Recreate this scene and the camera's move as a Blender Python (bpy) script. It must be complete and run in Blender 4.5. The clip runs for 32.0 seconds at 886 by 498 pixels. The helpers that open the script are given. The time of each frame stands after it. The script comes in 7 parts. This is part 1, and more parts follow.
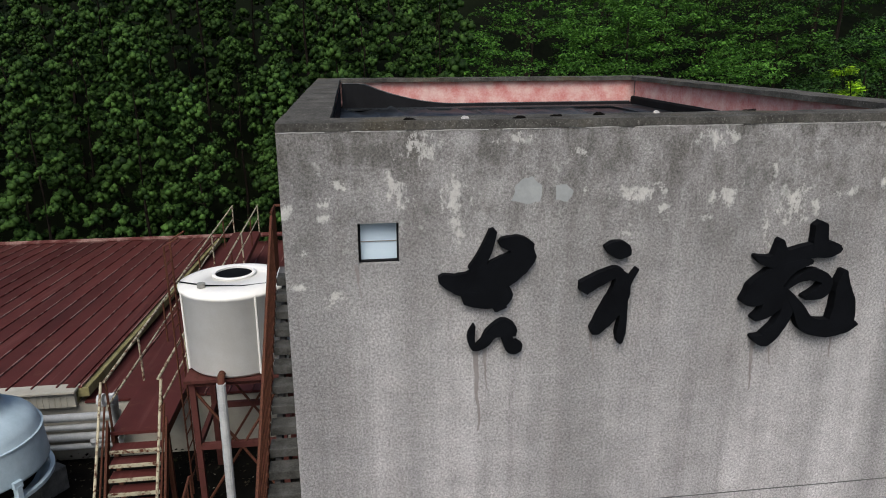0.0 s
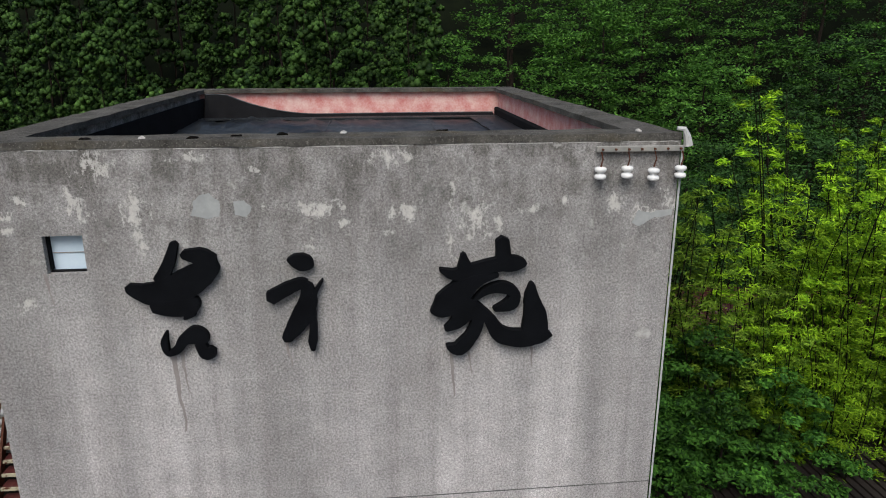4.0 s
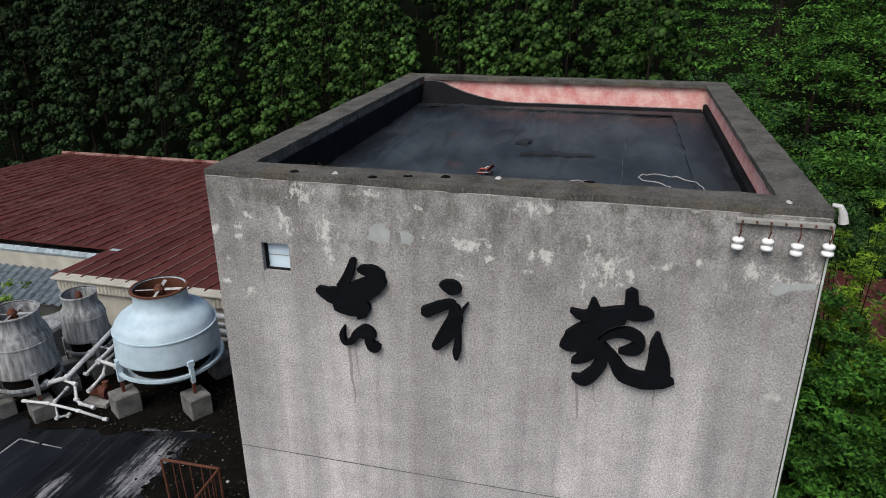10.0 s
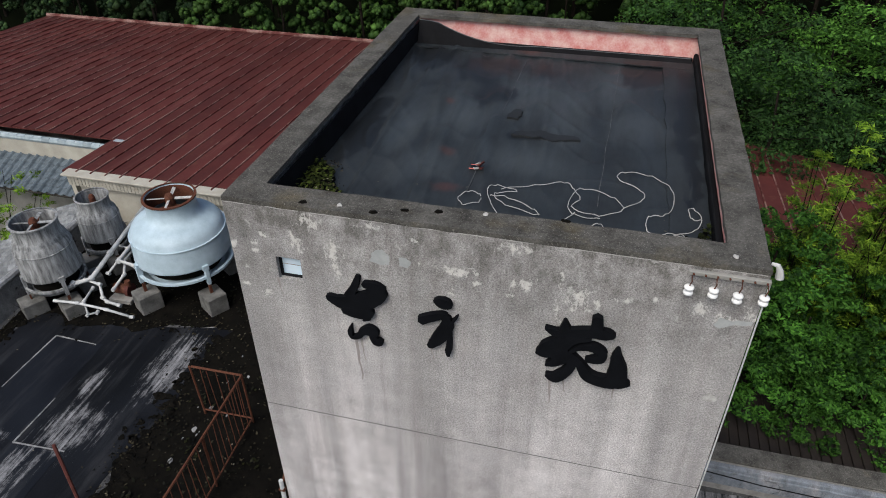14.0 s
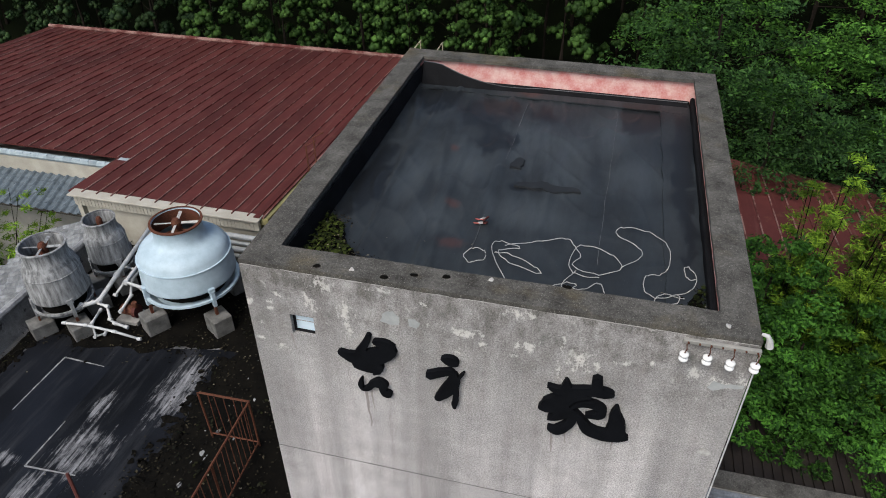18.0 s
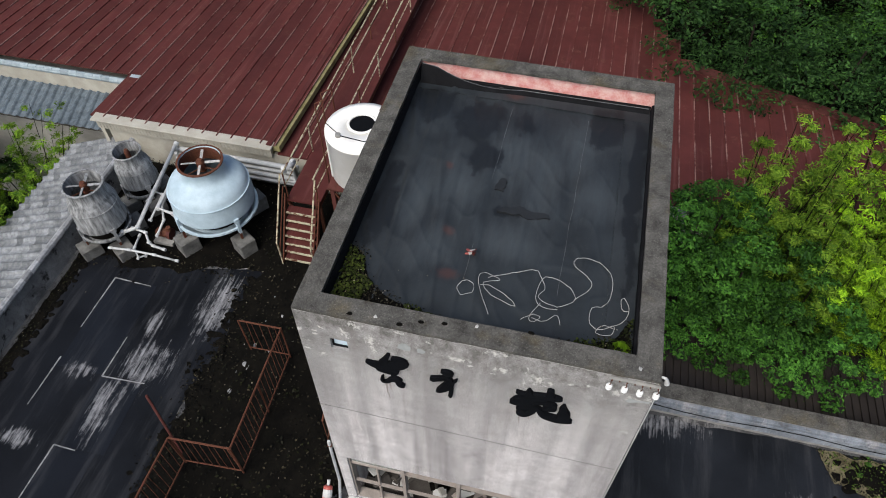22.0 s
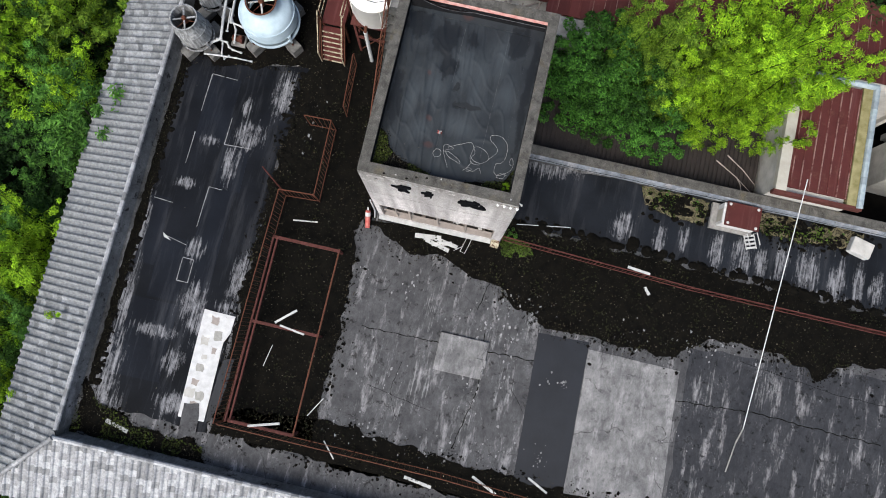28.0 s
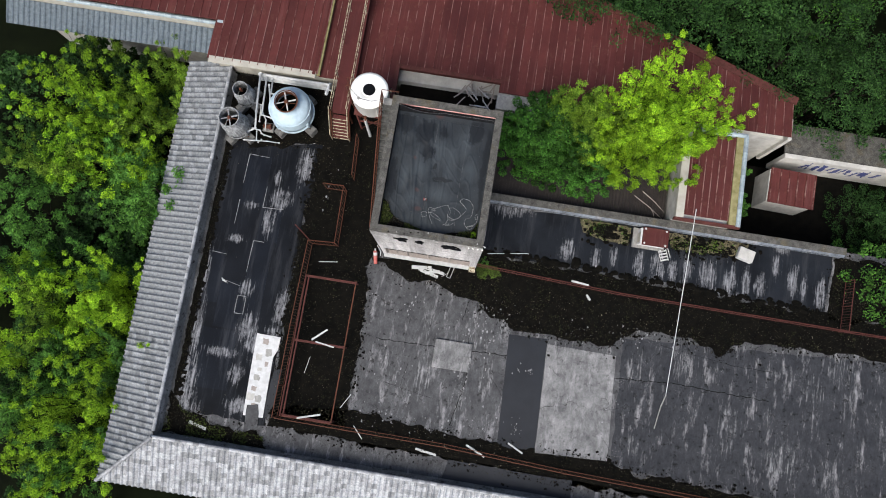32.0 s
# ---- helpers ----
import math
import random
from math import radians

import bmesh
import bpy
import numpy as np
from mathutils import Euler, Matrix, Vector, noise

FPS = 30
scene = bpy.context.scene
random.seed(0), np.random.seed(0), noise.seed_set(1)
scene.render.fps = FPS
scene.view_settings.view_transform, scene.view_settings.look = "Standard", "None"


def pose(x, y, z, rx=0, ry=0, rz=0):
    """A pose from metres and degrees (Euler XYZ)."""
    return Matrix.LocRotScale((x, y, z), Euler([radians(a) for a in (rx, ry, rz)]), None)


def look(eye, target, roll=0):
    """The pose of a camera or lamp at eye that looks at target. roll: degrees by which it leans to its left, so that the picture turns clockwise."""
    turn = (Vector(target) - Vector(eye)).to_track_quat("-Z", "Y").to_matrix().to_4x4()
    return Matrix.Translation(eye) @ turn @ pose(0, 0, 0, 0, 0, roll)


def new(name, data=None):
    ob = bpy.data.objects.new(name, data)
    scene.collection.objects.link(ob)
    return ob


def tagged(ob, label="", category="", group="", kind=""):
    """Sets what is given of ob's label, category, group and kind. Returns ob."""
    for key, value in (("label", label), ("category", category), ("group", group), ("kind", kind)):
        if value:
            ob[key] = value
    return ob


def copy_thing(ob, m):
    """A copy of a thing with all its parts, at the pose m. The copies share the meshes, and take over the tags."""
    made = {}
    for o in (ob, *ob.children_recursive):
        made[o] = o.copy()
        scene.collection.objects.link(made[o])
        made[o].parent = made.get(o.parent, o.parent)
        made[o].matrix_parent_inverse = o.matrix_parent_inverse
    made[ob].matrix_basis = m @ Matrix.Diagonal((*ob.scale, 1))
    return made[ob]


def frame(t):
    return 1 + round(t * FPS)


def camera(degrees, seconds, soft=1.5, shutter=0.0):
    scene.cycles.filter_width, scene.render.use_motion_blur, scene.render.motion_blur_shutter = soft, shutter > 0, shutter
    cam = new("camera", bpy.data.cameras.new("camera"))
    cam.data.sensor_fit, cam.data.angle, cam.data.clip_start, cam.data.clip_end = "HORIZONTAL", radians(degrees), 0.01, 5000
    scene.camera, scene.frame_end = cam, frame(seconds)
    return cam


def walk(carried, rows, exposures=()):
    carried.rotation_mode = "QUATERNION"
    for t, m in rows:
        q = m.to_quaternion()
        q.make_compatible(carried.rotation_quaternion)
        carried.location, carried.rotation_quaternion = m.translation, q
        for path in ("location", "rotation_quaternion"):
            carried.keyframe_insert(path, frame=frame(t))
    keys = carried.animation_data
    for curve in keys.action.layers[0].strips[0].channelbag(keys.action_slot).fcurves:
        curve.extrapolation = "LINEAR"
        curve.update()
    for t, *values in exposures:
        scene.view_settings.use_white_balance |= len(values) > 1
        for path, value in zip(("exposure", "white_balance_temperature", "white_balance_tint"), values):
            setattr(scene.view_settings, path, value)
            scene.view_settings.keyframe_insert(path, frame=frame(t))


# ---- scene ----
cam = camera(65.62, 32.0, 1.0)
# seconds, eye in metres, tilt from straight down, lean, heading
ROWS = [
    (0.0, -1.995, -4.226, 7.908, 73.540, -0.208, -7.460),
    (0.5, -1.818, -4.272, 7.924, 73.470, -0.120, -7.203),
    (1.0, -1.568, -4.310, 7.977, 72.865, -0.026, -7.160),
    (1.5, -1.295, -4.362, 7.985, 72.903, 0.001, -7.135),
    (2.0, -1.003, -4.428, 7.982, 73.100, -0.075, -7.161),
    (2.5, -0.711, -4.499, 7.983, 73.454, -0.008, -7.390),
    (3.0, -0.407, -4.587, 7.992, 73.717, -0.061, -7.542),
    (3.5, -0.091, -4.666, 8.012, 73.761, -0.077, -7.452),
    (5.5, 0.883, -4.852, 8.215, 72.906, 0.084, 5.201),
    (6.0, 0.899, -4.899, 8.234, 72.922, 0.024, 8.853),
    (6.5, 0.893, -4.942, 8.236, 72.984, 0.000, 12.146),
    (7.0, 0.885, -4.964, 8.218, 73.095, 0.024, 14.131),
    (7.5, 0.881, -5.007, 8.213, 73.072, -0.090, 14.417),
    (8.0, 0.892, -5.045, 8.215, 73.014, -0.103, 14.421),
    (8.5, 0.910, -5.045, 8.268, 73.041, -0.123, 14.447),
    (9.0, 0.933, -5.027, 8.494, 73.188, -0.103, 14.439),
    (9.5, 0.926, -5.010, 8.777, 71.652, -0.278, 14.301),
    (10.0, 0.942, -5.014, 9.016, 68.007, -0.341, 14.400),
    (10.5, 0.927, -5.004, 9.210, 63.608, -0.401, 14.386),
    (11.0, 0.929, -4.979, 9.328, 59.384, -0.307, 14.419),
    (11.5, 0.933, -4.963, 9.463, 55.509, -0.291, 14.460),
    (12.0, 0.912, -4.981, 9.582, 53.999, -0.316, 14.476),
    (12.5, 0.919, -4.976, 9.873, 53.966, -0.358, 14.486),
    (13.0, 0.934, -4.952, 10.204, 54.110, -0.339, 14.457),
    (13.5, 0.969, -4.917, 10.530, 54.109, -0.360, 14.481),
    (14.0, 0.975, -4.873, 10.847, 54.184, -0.412, 14.444),
    (14.5, 0.988, -4.854, 10.994, 54.236, -0.354, 14.467),
    (16.5, 0.970, -4.875, 11.074, 54.223, -0.339, 14.327),
    (17.0, 0.945, -4.865, 11.194, 54.303, -0.394, 14.326),
    (17.5, 0.910, -4.810, 11.395, 54.225, -0.360, 14.281),
    (18.0, 0.858, -4.782, 11.546, 53.907, -0.212, 14.199),
    (18.5, 0.836, -4.716, 11.704, 52.564, -0.147, 14.102),
    (19.0, 0.914, -4.763, 11.901, 51.087, -0.294, 14.086),
    (19.5, 0.948, -4.829, 12.012, 49.898, -0.075, 14.038),
    (20.0, 0.941, -4.836, 12.185, 48.483, -0.220, 14.113),
    (20.5, 0.873, -4.799, 12.476, 47.430, -0.122, 13.966),
    (21.0, 0.827, -4.727, 13.108, 47.199, -0.238, 13.998),
    (21.5, 0.776, -4.639, 14.057, 47.125, -0.119, 13.869),
    (22.0, 0.761, -4.597, 15.129, 39.012, -0.039, 13.489),
    (22.5, 0.777, -4.537, 16.043, 25.596, 0.627, 12.920),
    (23.0, 0.820, -4.521, 16.948, 21.187, 0.401, 13.169),
    (23.5, 0.828, -4.476, 17.913, 21.232, 0.399, 13.136),
    (24.0, 0.836, -4.450, 18.929, 21.358, 0.562, 12.917),
    (24.5, 0.864, -4.389, 19.891, 21.369, 0.400, 12.991),
    (26.5, 0.888, -4.020, 23.996, 14.433, -0.072, 12.941),
    (27.0, 0.998, -4.173, 25.070, 8.086, -0.055, 13.124),
    (27.5, 1.087, -4.252, 26.140, 7.504, 0.079, 12.915),
    (28.0, 1.148, -4.332, 27.254, 7.648, 0.199, 12.714),
    (28.5, 1.212, -4.383, 28.366, 7.741, 0.002, 12.840),
    (29.0, 1.248, -4.345, 29.487, 7.701, -0.000, 12.841),
    (29.5, 1.275, -4.354, 30.629, 7.788, -0.011, 12.417),
    (30.0, 1.300, -4.319, 31.788, 7.808, -0.046, 11.685),
    (30.5, 1.293, -4.303, 32.913, 7.903, -0.006, 10.572),
    (31.0, 1.307, -4.334, 34.065, 8.008, -0.027, 9.327),
    (31.5, 1.375, -4.399, 35.191, 8.125, -0.025, 9.188),
    (32.0, 1.435, -4.400, 36.301, 8.172, 0.056, 9.078),
]
EXPOSURES = [(0.0, 0.12), (6.0, 0.16), (8.5, 0.2), (10.0, 0.28), (11.0, 0.07), (12.0, 0.06), (13.0, 0.14), (14.5, 0.28), (17.0, 0.35), (19.0, 0.42), (21.5, 0.45), (22.5, 0.4), (23.0, 0.52), (23.6, 0.78), (24.5, 0.9), (27.0, 0.76), (32.0, 0.7)]
walk(cam, [(t, pose(x, y, z, rx, 0, rz) @ pose(0, 0, 0, 0, 0, lean)) for t, x, y, z, rx, lean, rz in ROWS], EXPOSURES)

# ---- light: an overcast late afternoon ----
world = bpy.data.worlds.new("sky")
scene.world = world
world.use_nodes = True
wn = world.node_tree
sky = wn.nodes.new("ShaderNodeTexSky")
sky.sky_type = "NISHITA"
sky.sun_disc = False
sky.sun_elevation, sky.sun_rotation = radians(51), radians(198)
sky.air_density, sky.dust_density, sky.ozone_density = 1.0, 3.0, 1.0
wn.links.new(sky.outputs[0], wn.nodes["Background"].inputs[0])
wn.nodes["Background"].inputs[1].default_value = 0.12
sun = new("sun", bpy.data.lights.new("sun", "SUN"))
sun.data.energy, sun.data.angle, sun.data.color = 2.3, radians(40), (1.0, 0.985, 0.955)
sun.matrix_world = look((-12, -38, 50), (0, 0, 0))


# ---- materials ----
def mat(name, build):
    m = bpy.data.materials.new(name)
    m.use_nodes = True
    nt = m.node_tree
    b = nt.nodes["Principled BSDF"]
    build(nt, b)
    return m


def nd(nt, kind, **kw):
    n = nt.nodes.new(kind)
    for k, v in kw.items():
        n.inputs[k.replace("_", " ")].default_value = v
    return n


def coords(nt, scale=(1, 1, 1), world_space=True):
    if world_space:
        src = nt.nodes.new("ShaderNodeNewGeometry").outputs["Position"]
    else:
        src = nt.nodes.new("ShaderNodeTexCoord").outputs["Object"]
    mp = nt.nodes.new("ShaderNodeMapping")
    mp.inputs["Scale"].default_value = scale
    nt.links.new(src, mp.inputs["Vector"])
    return mp.outputs[0]


def noise_tex(nt, vec, scale, detail=6, rough=0.6):
    n = nd(nt, "ShaderNodeTexNoise", Scale=scale, Detail=detail, Roughness=rough)
    nt.links.new(vec, n.inputs["Vector"])
    return n.outputs["Fac"]


def ramp(nt, fac, *stops):
    r = nt.nodes.new("ShaderNodeValToRGB")
    e = r.color_ramp.elements
    while len(e) < len(stops):
        e.new(0.5)
    for el, (p, c) in zip(e, stops):
        el.position = p
        el.color = (c, c, c, 1) if isinstance(c, (int, float)) else (*c, 1)
    nt.links.new(fac, r.inputs[0])
    return r.outputs[0]


def mix(nt, fac, a, b, mode="MIX"):
    m = nt.nodes.new("ShaderNodeMix")
    m.data_type, m.blend_type = "RGBA", mode
    for sock, v in ((m.inputs[0], fac), (m.inputs[6], a), (m.inputs[7], b)):
        if isinstance(v, (int, float)):
            sock.default_value = v
        elif isinstance(v, tuple):
            sock.default_value = (*v, 1)
        else:
            nt.links.new(v, sock)
    return m.outputs[2]


def bump(nt, b, h, strength=0.4, dist=0.01):
    n = nd(nt, "ShaderNodeBump", Strength=strength, Distance=dist)
    nt.links.new(h, n.inputs["Height"])
    nt.links.new(n.outputs[0], b.inputs["Normal"])


def varied(nt, kind="ob"):
    if kind == "ob":
        return nt.nodes.new("ShaderNodeObjectInfo").outputs["Random"]
    return nt.nodes.new("ShaderNodeNewGeometry").outputs["Random Per Island"]


def plain(name, c1, c2, rough=0.7, scale=3.0, metal=0.0, relief=0.3, fine=40.0, stretch=(1, 1, 1), rand=0.0, kind="ob"):
    """Two tones mixed by a coarse and a fine noise, with relief."""
    def build(nt, b):
        v = coords(nt, stretch)
        n1, n2 = noise_tex(nt, v, scale), noise_tex(nt, v, fine, 4)
        f = ramp(nt, n1, (0.35, 0.0), (0.68, 1.0))
        f2 = ramp(nt, n2, (0.3, 0.0), (0.75, 1.0))
        col = mix(nt, 0.3, mix(nt, f, c1, c2), mix(nt, f2, c1, c2))
        if rand:
            col = mix(nt, 1.0, col, ramp(nt, varied(nt, kind), (0.0, 1 - rand), (1.0, 1 + rand)), "MULTIPLY")
        nt.links.new(col, b.inputs["Base Color"])
        b.inputs["Roughness"].default_value = rough
        b.inputs["Specular IOR Level"].default_value = 0.06 if rough > 0.8 else 0.3
        b.inputs["Metallic"].default_value = metal
        bump(nt, b, n2, relief, 0.004)
    return mat(name, build)


def rusty(name, paint, rust1=(0.11, 0.035, 0.018), rust2=(0.05, 0.018, 0.012), amount=0.5, rough=0.75, scale=6.0, streaks=False):
    def build(nt, b):
        v = coords(nt)
        n1, n2, n3 = noise_tex(nt, v, scale, 8, 0.7), noise_tex(nt, v, 45, 4), noise_tex(nt, v, 1.3, 4)
        base = mix(nt, ramp(nt, n2, (0.3, 0.0), (0.7, 1.0)), rust1, rust2)
        f = ramp(nt, n1, (0.62 - 0.3 * amount, 0.0), (0.72 - 0.3 * amount, 1.0))
        col = mix(nt, f, mix(nt, ramp(nt, n3, (0.3, 0.75), (0.7, 1.0)), (0, 0, 0), paint), base)
        if streaks:
            run = noise_tex(nt, coords(nt, (5.5, 0.22, 1)), 1.0, 6, 0.65)
            col = mix(nt, ramp(nt, run, (0.55, 0.0), (0.72, 0.55)), col, (0.145, 0.062, 0.056))
            col = mix(nt, ramp(nt, noise_tex(nt, coords(nt, (0.5, 0.12, 1)), 1.0, 5), (0.52, 0.0), (0.70, 0.6)), col, (0.040, 0.011, 0.011))
            col = mix(nt, 1.0, col, ramp(nt, varied(nt), (0.0, 0.82), (1.0, 1.15)), "MULTIPLY")
        nt.links.new(col, b.inputs["Base Color"])
        b.inputs["Roughness"].default_value = rough
        b.inputs["Specular IOR Level"].default_value = 0.15
        bump(nt, b, n1, 0.35, 0.003)
    return mat(name, build)


def worn(nt, rows, soft=0.55, upright=False, reach=2.3):
    """How deep a point lies in one of the worn places, 0 to 1."""
    v = nt.nodes.new("ShaderNodeNewGeometry").outputs["Position"]
    best = None
    for x, y, w, l in rows:
        m = nt.nodes.new("ShaderNodeVectorMath")
        m.operation = "MULTIPLY_ADD"
        if upright:
            m.inputs[1].default_value, m.inputs[2].default_value = (1 / w, 0, 1 / l), (-x / w, 0, -y / l)
        else:
            m.inputs[1].default_value, m.inputs[2].default_value = (1 / w, 1 / l, 0), (-x / w, -y / l, 0)
        nt.links.new(v, m.inputs[0])
        d = nt.nodes.new("ShaderNodeVectorMath")
        d.operation = "LENGTH"
        nt.links.new(m.outputs[0], d.inputs[0])
        if best is None:
            best = d.outputs["Value"]
        else:
            k = nt.nodes.new("ShaderNodeMath")
            k.operation = "MINIMUM"
            nt.links.new(best, k.inputs[0])
            nt.links.new(d.outputs["Value"], k.inputs[1])
            best = k.outputs[0]
    out = nd(nt, "ShaderNodeMapRange", From_Min=reach, From_Max=soft)
    nt.links.new(best, out.inputs[0])
    return out.outputs[0]


# flaked places on the tower's face: middle across and up, half width and half height
FLAKES = ((-1.35, 6.98, 0.07, 0.12), (-1.34, 6.77, 0.03, 0.10), (-2.18, 6.97, 0.04, 0.03), (-2.20, 6.88, 0.04, 0.02), (-2.42, 6.92, 0.05, 0.04), (-2.10, 7.09, 0.04, 0.03), (-1.75, 7.04, 0.08, 0.08), (-1.57, 7.33, 0.10, 0.09), (-0.16, 6.99, 0.21, 0.05), (0.48, 6.94, 0.10, 0.07), (0.34, 6.80, 0.05, 0.02), (0.81, 7.06, 0.02, 0.12), (0.96, 6.87, 0.10, 0.11), (0.79, 6.67, 0.03, 0.09), (1.13, 6.84, 0.04, 0.07), (1.36, 6.93, 0.08, 0.02), (2.18, 6.87, 0.06, 0.07), (2.33, 6.89, 0.11, 0.03), (1.99, 6.97, 0.08, 0.07), (-0.19, 6.70, 0.03, 0.04), (0.05, 6.87, 0.04, 0.03), (-2.35, 6.65, 0.03, 0.02), (-2.36, 6.43, 0.04, 0.02), (-2.12, 6.34, 0.05, 0.04), (-2.20, 6.28, 0.03, 0.02), (-0.54, 7.25, 0.07, 0.03), (-0.97, 7.35, 0.09, 0.03), (0.37, 7.34, 0.15, 0.05), (1.61, 7.00, 0.04, 0.02), (-1.08, 6.50, 0.02, 0.04), (2.47, 6.98, 0.09, 0.08))


def wall_render():
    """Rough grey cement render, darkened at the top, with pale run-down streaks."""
    def build(nt, b):
        v = coords(nt)
        streak = noise_tex(nt, coords(nt, (2.0, 2.0, 0.10)), 1.0, 5, 0.5)
        streak2 = noise_tex(nt, coords(nt, (9, 9, 0.35)), 1.0, 4, 0.6)
        blot, fine, grain = noise_tex(nt, v, 2.2, 7, 0.65), noise_tex(nt, v, 60, 6, 0.75), noise_tex(nt, v, 150, 3, 0.75)
        low = nd(nt, "ShaderNodeMapRange", From_Min=6.5, From_Max=3.9)
        zz = nt.nodes.new("ShaderNodeSeparateXYZ")
        nt.links.new(v, zz.inputs[0])
        nt.links.new(zz.outputs[2], low.inputs[0])
        mott = mix(nt, ramp(nt, noise_tex(nt, v, 1.1, 8, 0.7), (0.36, 0.0), (0.66, 1.0)), (0.25, 0.243, 0.235), (0.49, 0.478, 0.46))
        strk = mix(nt, ramp(nt, streak, (0.34, 0.0), (0.62, 1.0)), (0.31, 0.293, 0.294), (0.78, 0.74, 0.735))
        col = mix(nt, ramp(nt, low.outputs[0], (0.0, 0.25), (1.0, 0.85)), mott, strk)
        col = mix(nt, ramp(nt, streak2, (0.46, 0.0), (0.78, 0.35)), col, (0.25, 0.215, 0.21))
        col = mix(nt, ramp(nt, blot, (0.4, 0.0), (0.75, 0.5)), col, (0.20, 0.18, 0.175))
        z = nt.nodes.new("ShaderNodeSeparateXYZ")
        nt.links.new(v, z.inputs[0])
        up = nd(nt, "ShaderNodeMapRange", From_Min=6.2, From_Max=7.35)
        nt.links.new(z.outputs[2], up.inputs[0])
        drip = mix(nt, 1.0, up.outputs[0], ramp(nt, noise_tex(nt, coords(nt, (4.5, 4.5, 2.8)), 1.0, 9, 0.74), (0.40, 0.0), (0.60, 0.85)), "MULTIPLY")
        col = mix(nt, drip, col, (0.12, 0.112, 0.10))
        col = mix(nt, 1.0, col, ramp(nt, fine, (0.37, 0.54), (0.61, 1.24)), "MULTIPLY")
        col = mix(nt, 1.0, col, ramp(nt, grain, (0.32, 0.60), (0.66, 1.18)), "MULTIPLY")
        spots = noise_tex(nt, v, 8.0, 8, 0.7)
        upper = nd(nt, "ShaderNodeMapRange", From_Min=6.1, From_Max=6.75)
        nt.links.new(z.outputs[2], upper.inputs[0])
        s = mix(nt, 1.0, ramp(nt, spots, (0.60, 0.0), (0.66, 0.7)), upper.outputs[0], "MULTIPLY")
        col = mix(nt, s, col, (0.42, 0.41, 0.385))
        flake = mix(nt, 0.17, noise_tex(nt, coords(nt, (15.0, 15.0, 10.0)), 1.0, 8, 0.78), worn(nt, FLAKES, 0.2, True, 2.8))
        col = mix(nt, ramp(nt, flake, (0.545, 0.0), (0.575, 0.7), (0.66, 0.95)), col, (0.57, 0.55, 0.52))
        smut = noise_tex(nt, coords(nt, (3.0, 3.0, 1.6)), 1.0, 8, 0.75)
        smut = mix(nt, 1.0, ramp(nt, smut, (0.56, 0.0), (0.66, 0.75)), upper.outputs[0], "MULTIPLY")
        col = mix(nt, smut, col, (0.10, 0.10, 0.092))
        col = mix(nt, 1.0, col, ramp(nt, noise_tex(nt, coords(nt, (5, 5, 6)), 1.0, 8, 0.72), (0.34, 0.88), (0.66, 1.12)), "MULTIPLY")
        col = mix(nt, 1.0, col, (1.07, 1.08, 1.07), "MULTIPLY")
        nt.links.new(col, b.inputs["Base Color"])
        b.inputs["Roughness"].default_value = 0.92
        b.inputs["Specular IOR Level"].default_value = 0.08
        bump(nt, b, mix(nt, 0.35, fine, grain), 0.9, 0.014)
    return mat("cement_render", build)


# worn places on the decks: middle, half width and half length
WORN_WEST = ((-7.47, 4.03, 0.49, 1.08), (-8.83, 3.17, 0.23, 0.49), (-9.92, 1.45, 0.49, 0.23), (-10.39, -0.43, 0.43, 0.23), (-8.85, 0.67, 0.31, 0.88), (-6.72, -0.71, 0.28, 1.55), (-6.75, -1.66, 0.28, 0.84), (-9.97, -6.44, 0.96, 0.30), (-8.82, -5.04, 0.61, 0.83), (-8.38, -5.78, 0.61, 0.55), (-7.47, -5.03, 0.47, 0.33), (-11.40, -8.23, 0.55, 1.78), (-11.00, -9.87, 0.57, 0.90), (-8.97, -10.28, 1.08, 0.62), (-8.96, -7.45, 0.47, 0.63), (-11.68, -2.56, 0.25, 2.11), (-11.46, -5.53, 0.25, 2.08), (-9.33, -2.96, 0.42, 0.48), (-7.27, -3.65, 0.39, 1.11), (-11.73, -9.42, 0.33, 0.82), (-8.54, -9.02, 0.68, 0.49), (-8.45, 2.03, 0.63, 0.72), (-7.76, -6.50, 0.69, 0.69), (-6.56, 0.28, 0.17, 0.85))
WORN_EAST = ((8.74, 1.53, 0.26, 0.86), (9.65, 1.77, 0.19, 0.67), (11.01, 1.53, 0.30, 0.82), (11.99, 1.44, 0.41, 0.93), (12.82, 1.57, 0.30, 0.74), (13.61, 1.48, 0.30, 1.00), (14.69, 1.51, 0.56, 1.00), (15.90, 1.49, 0.37, 0.93), (16.74, 1.53, 0.26, 0.93), (17.50, 1.41, 0.33, 0.74), (19.22, 1.93, 0.33, 0.93), (19.78, 1.66, 0.22, 0.67), (20.69, 1.50, 0.37, 0.93), (3.89, 3.54, 1.24, 0.53), (7.19, 1.83, 0.49, 0.64), (18.49, 3.65, 0.49, 0.41), (18.28, 2.69, 0.26, 0.74), (15.32, 0.70, 1.67, 0.30), (12.17, 0.64, 0.93, 0.26))
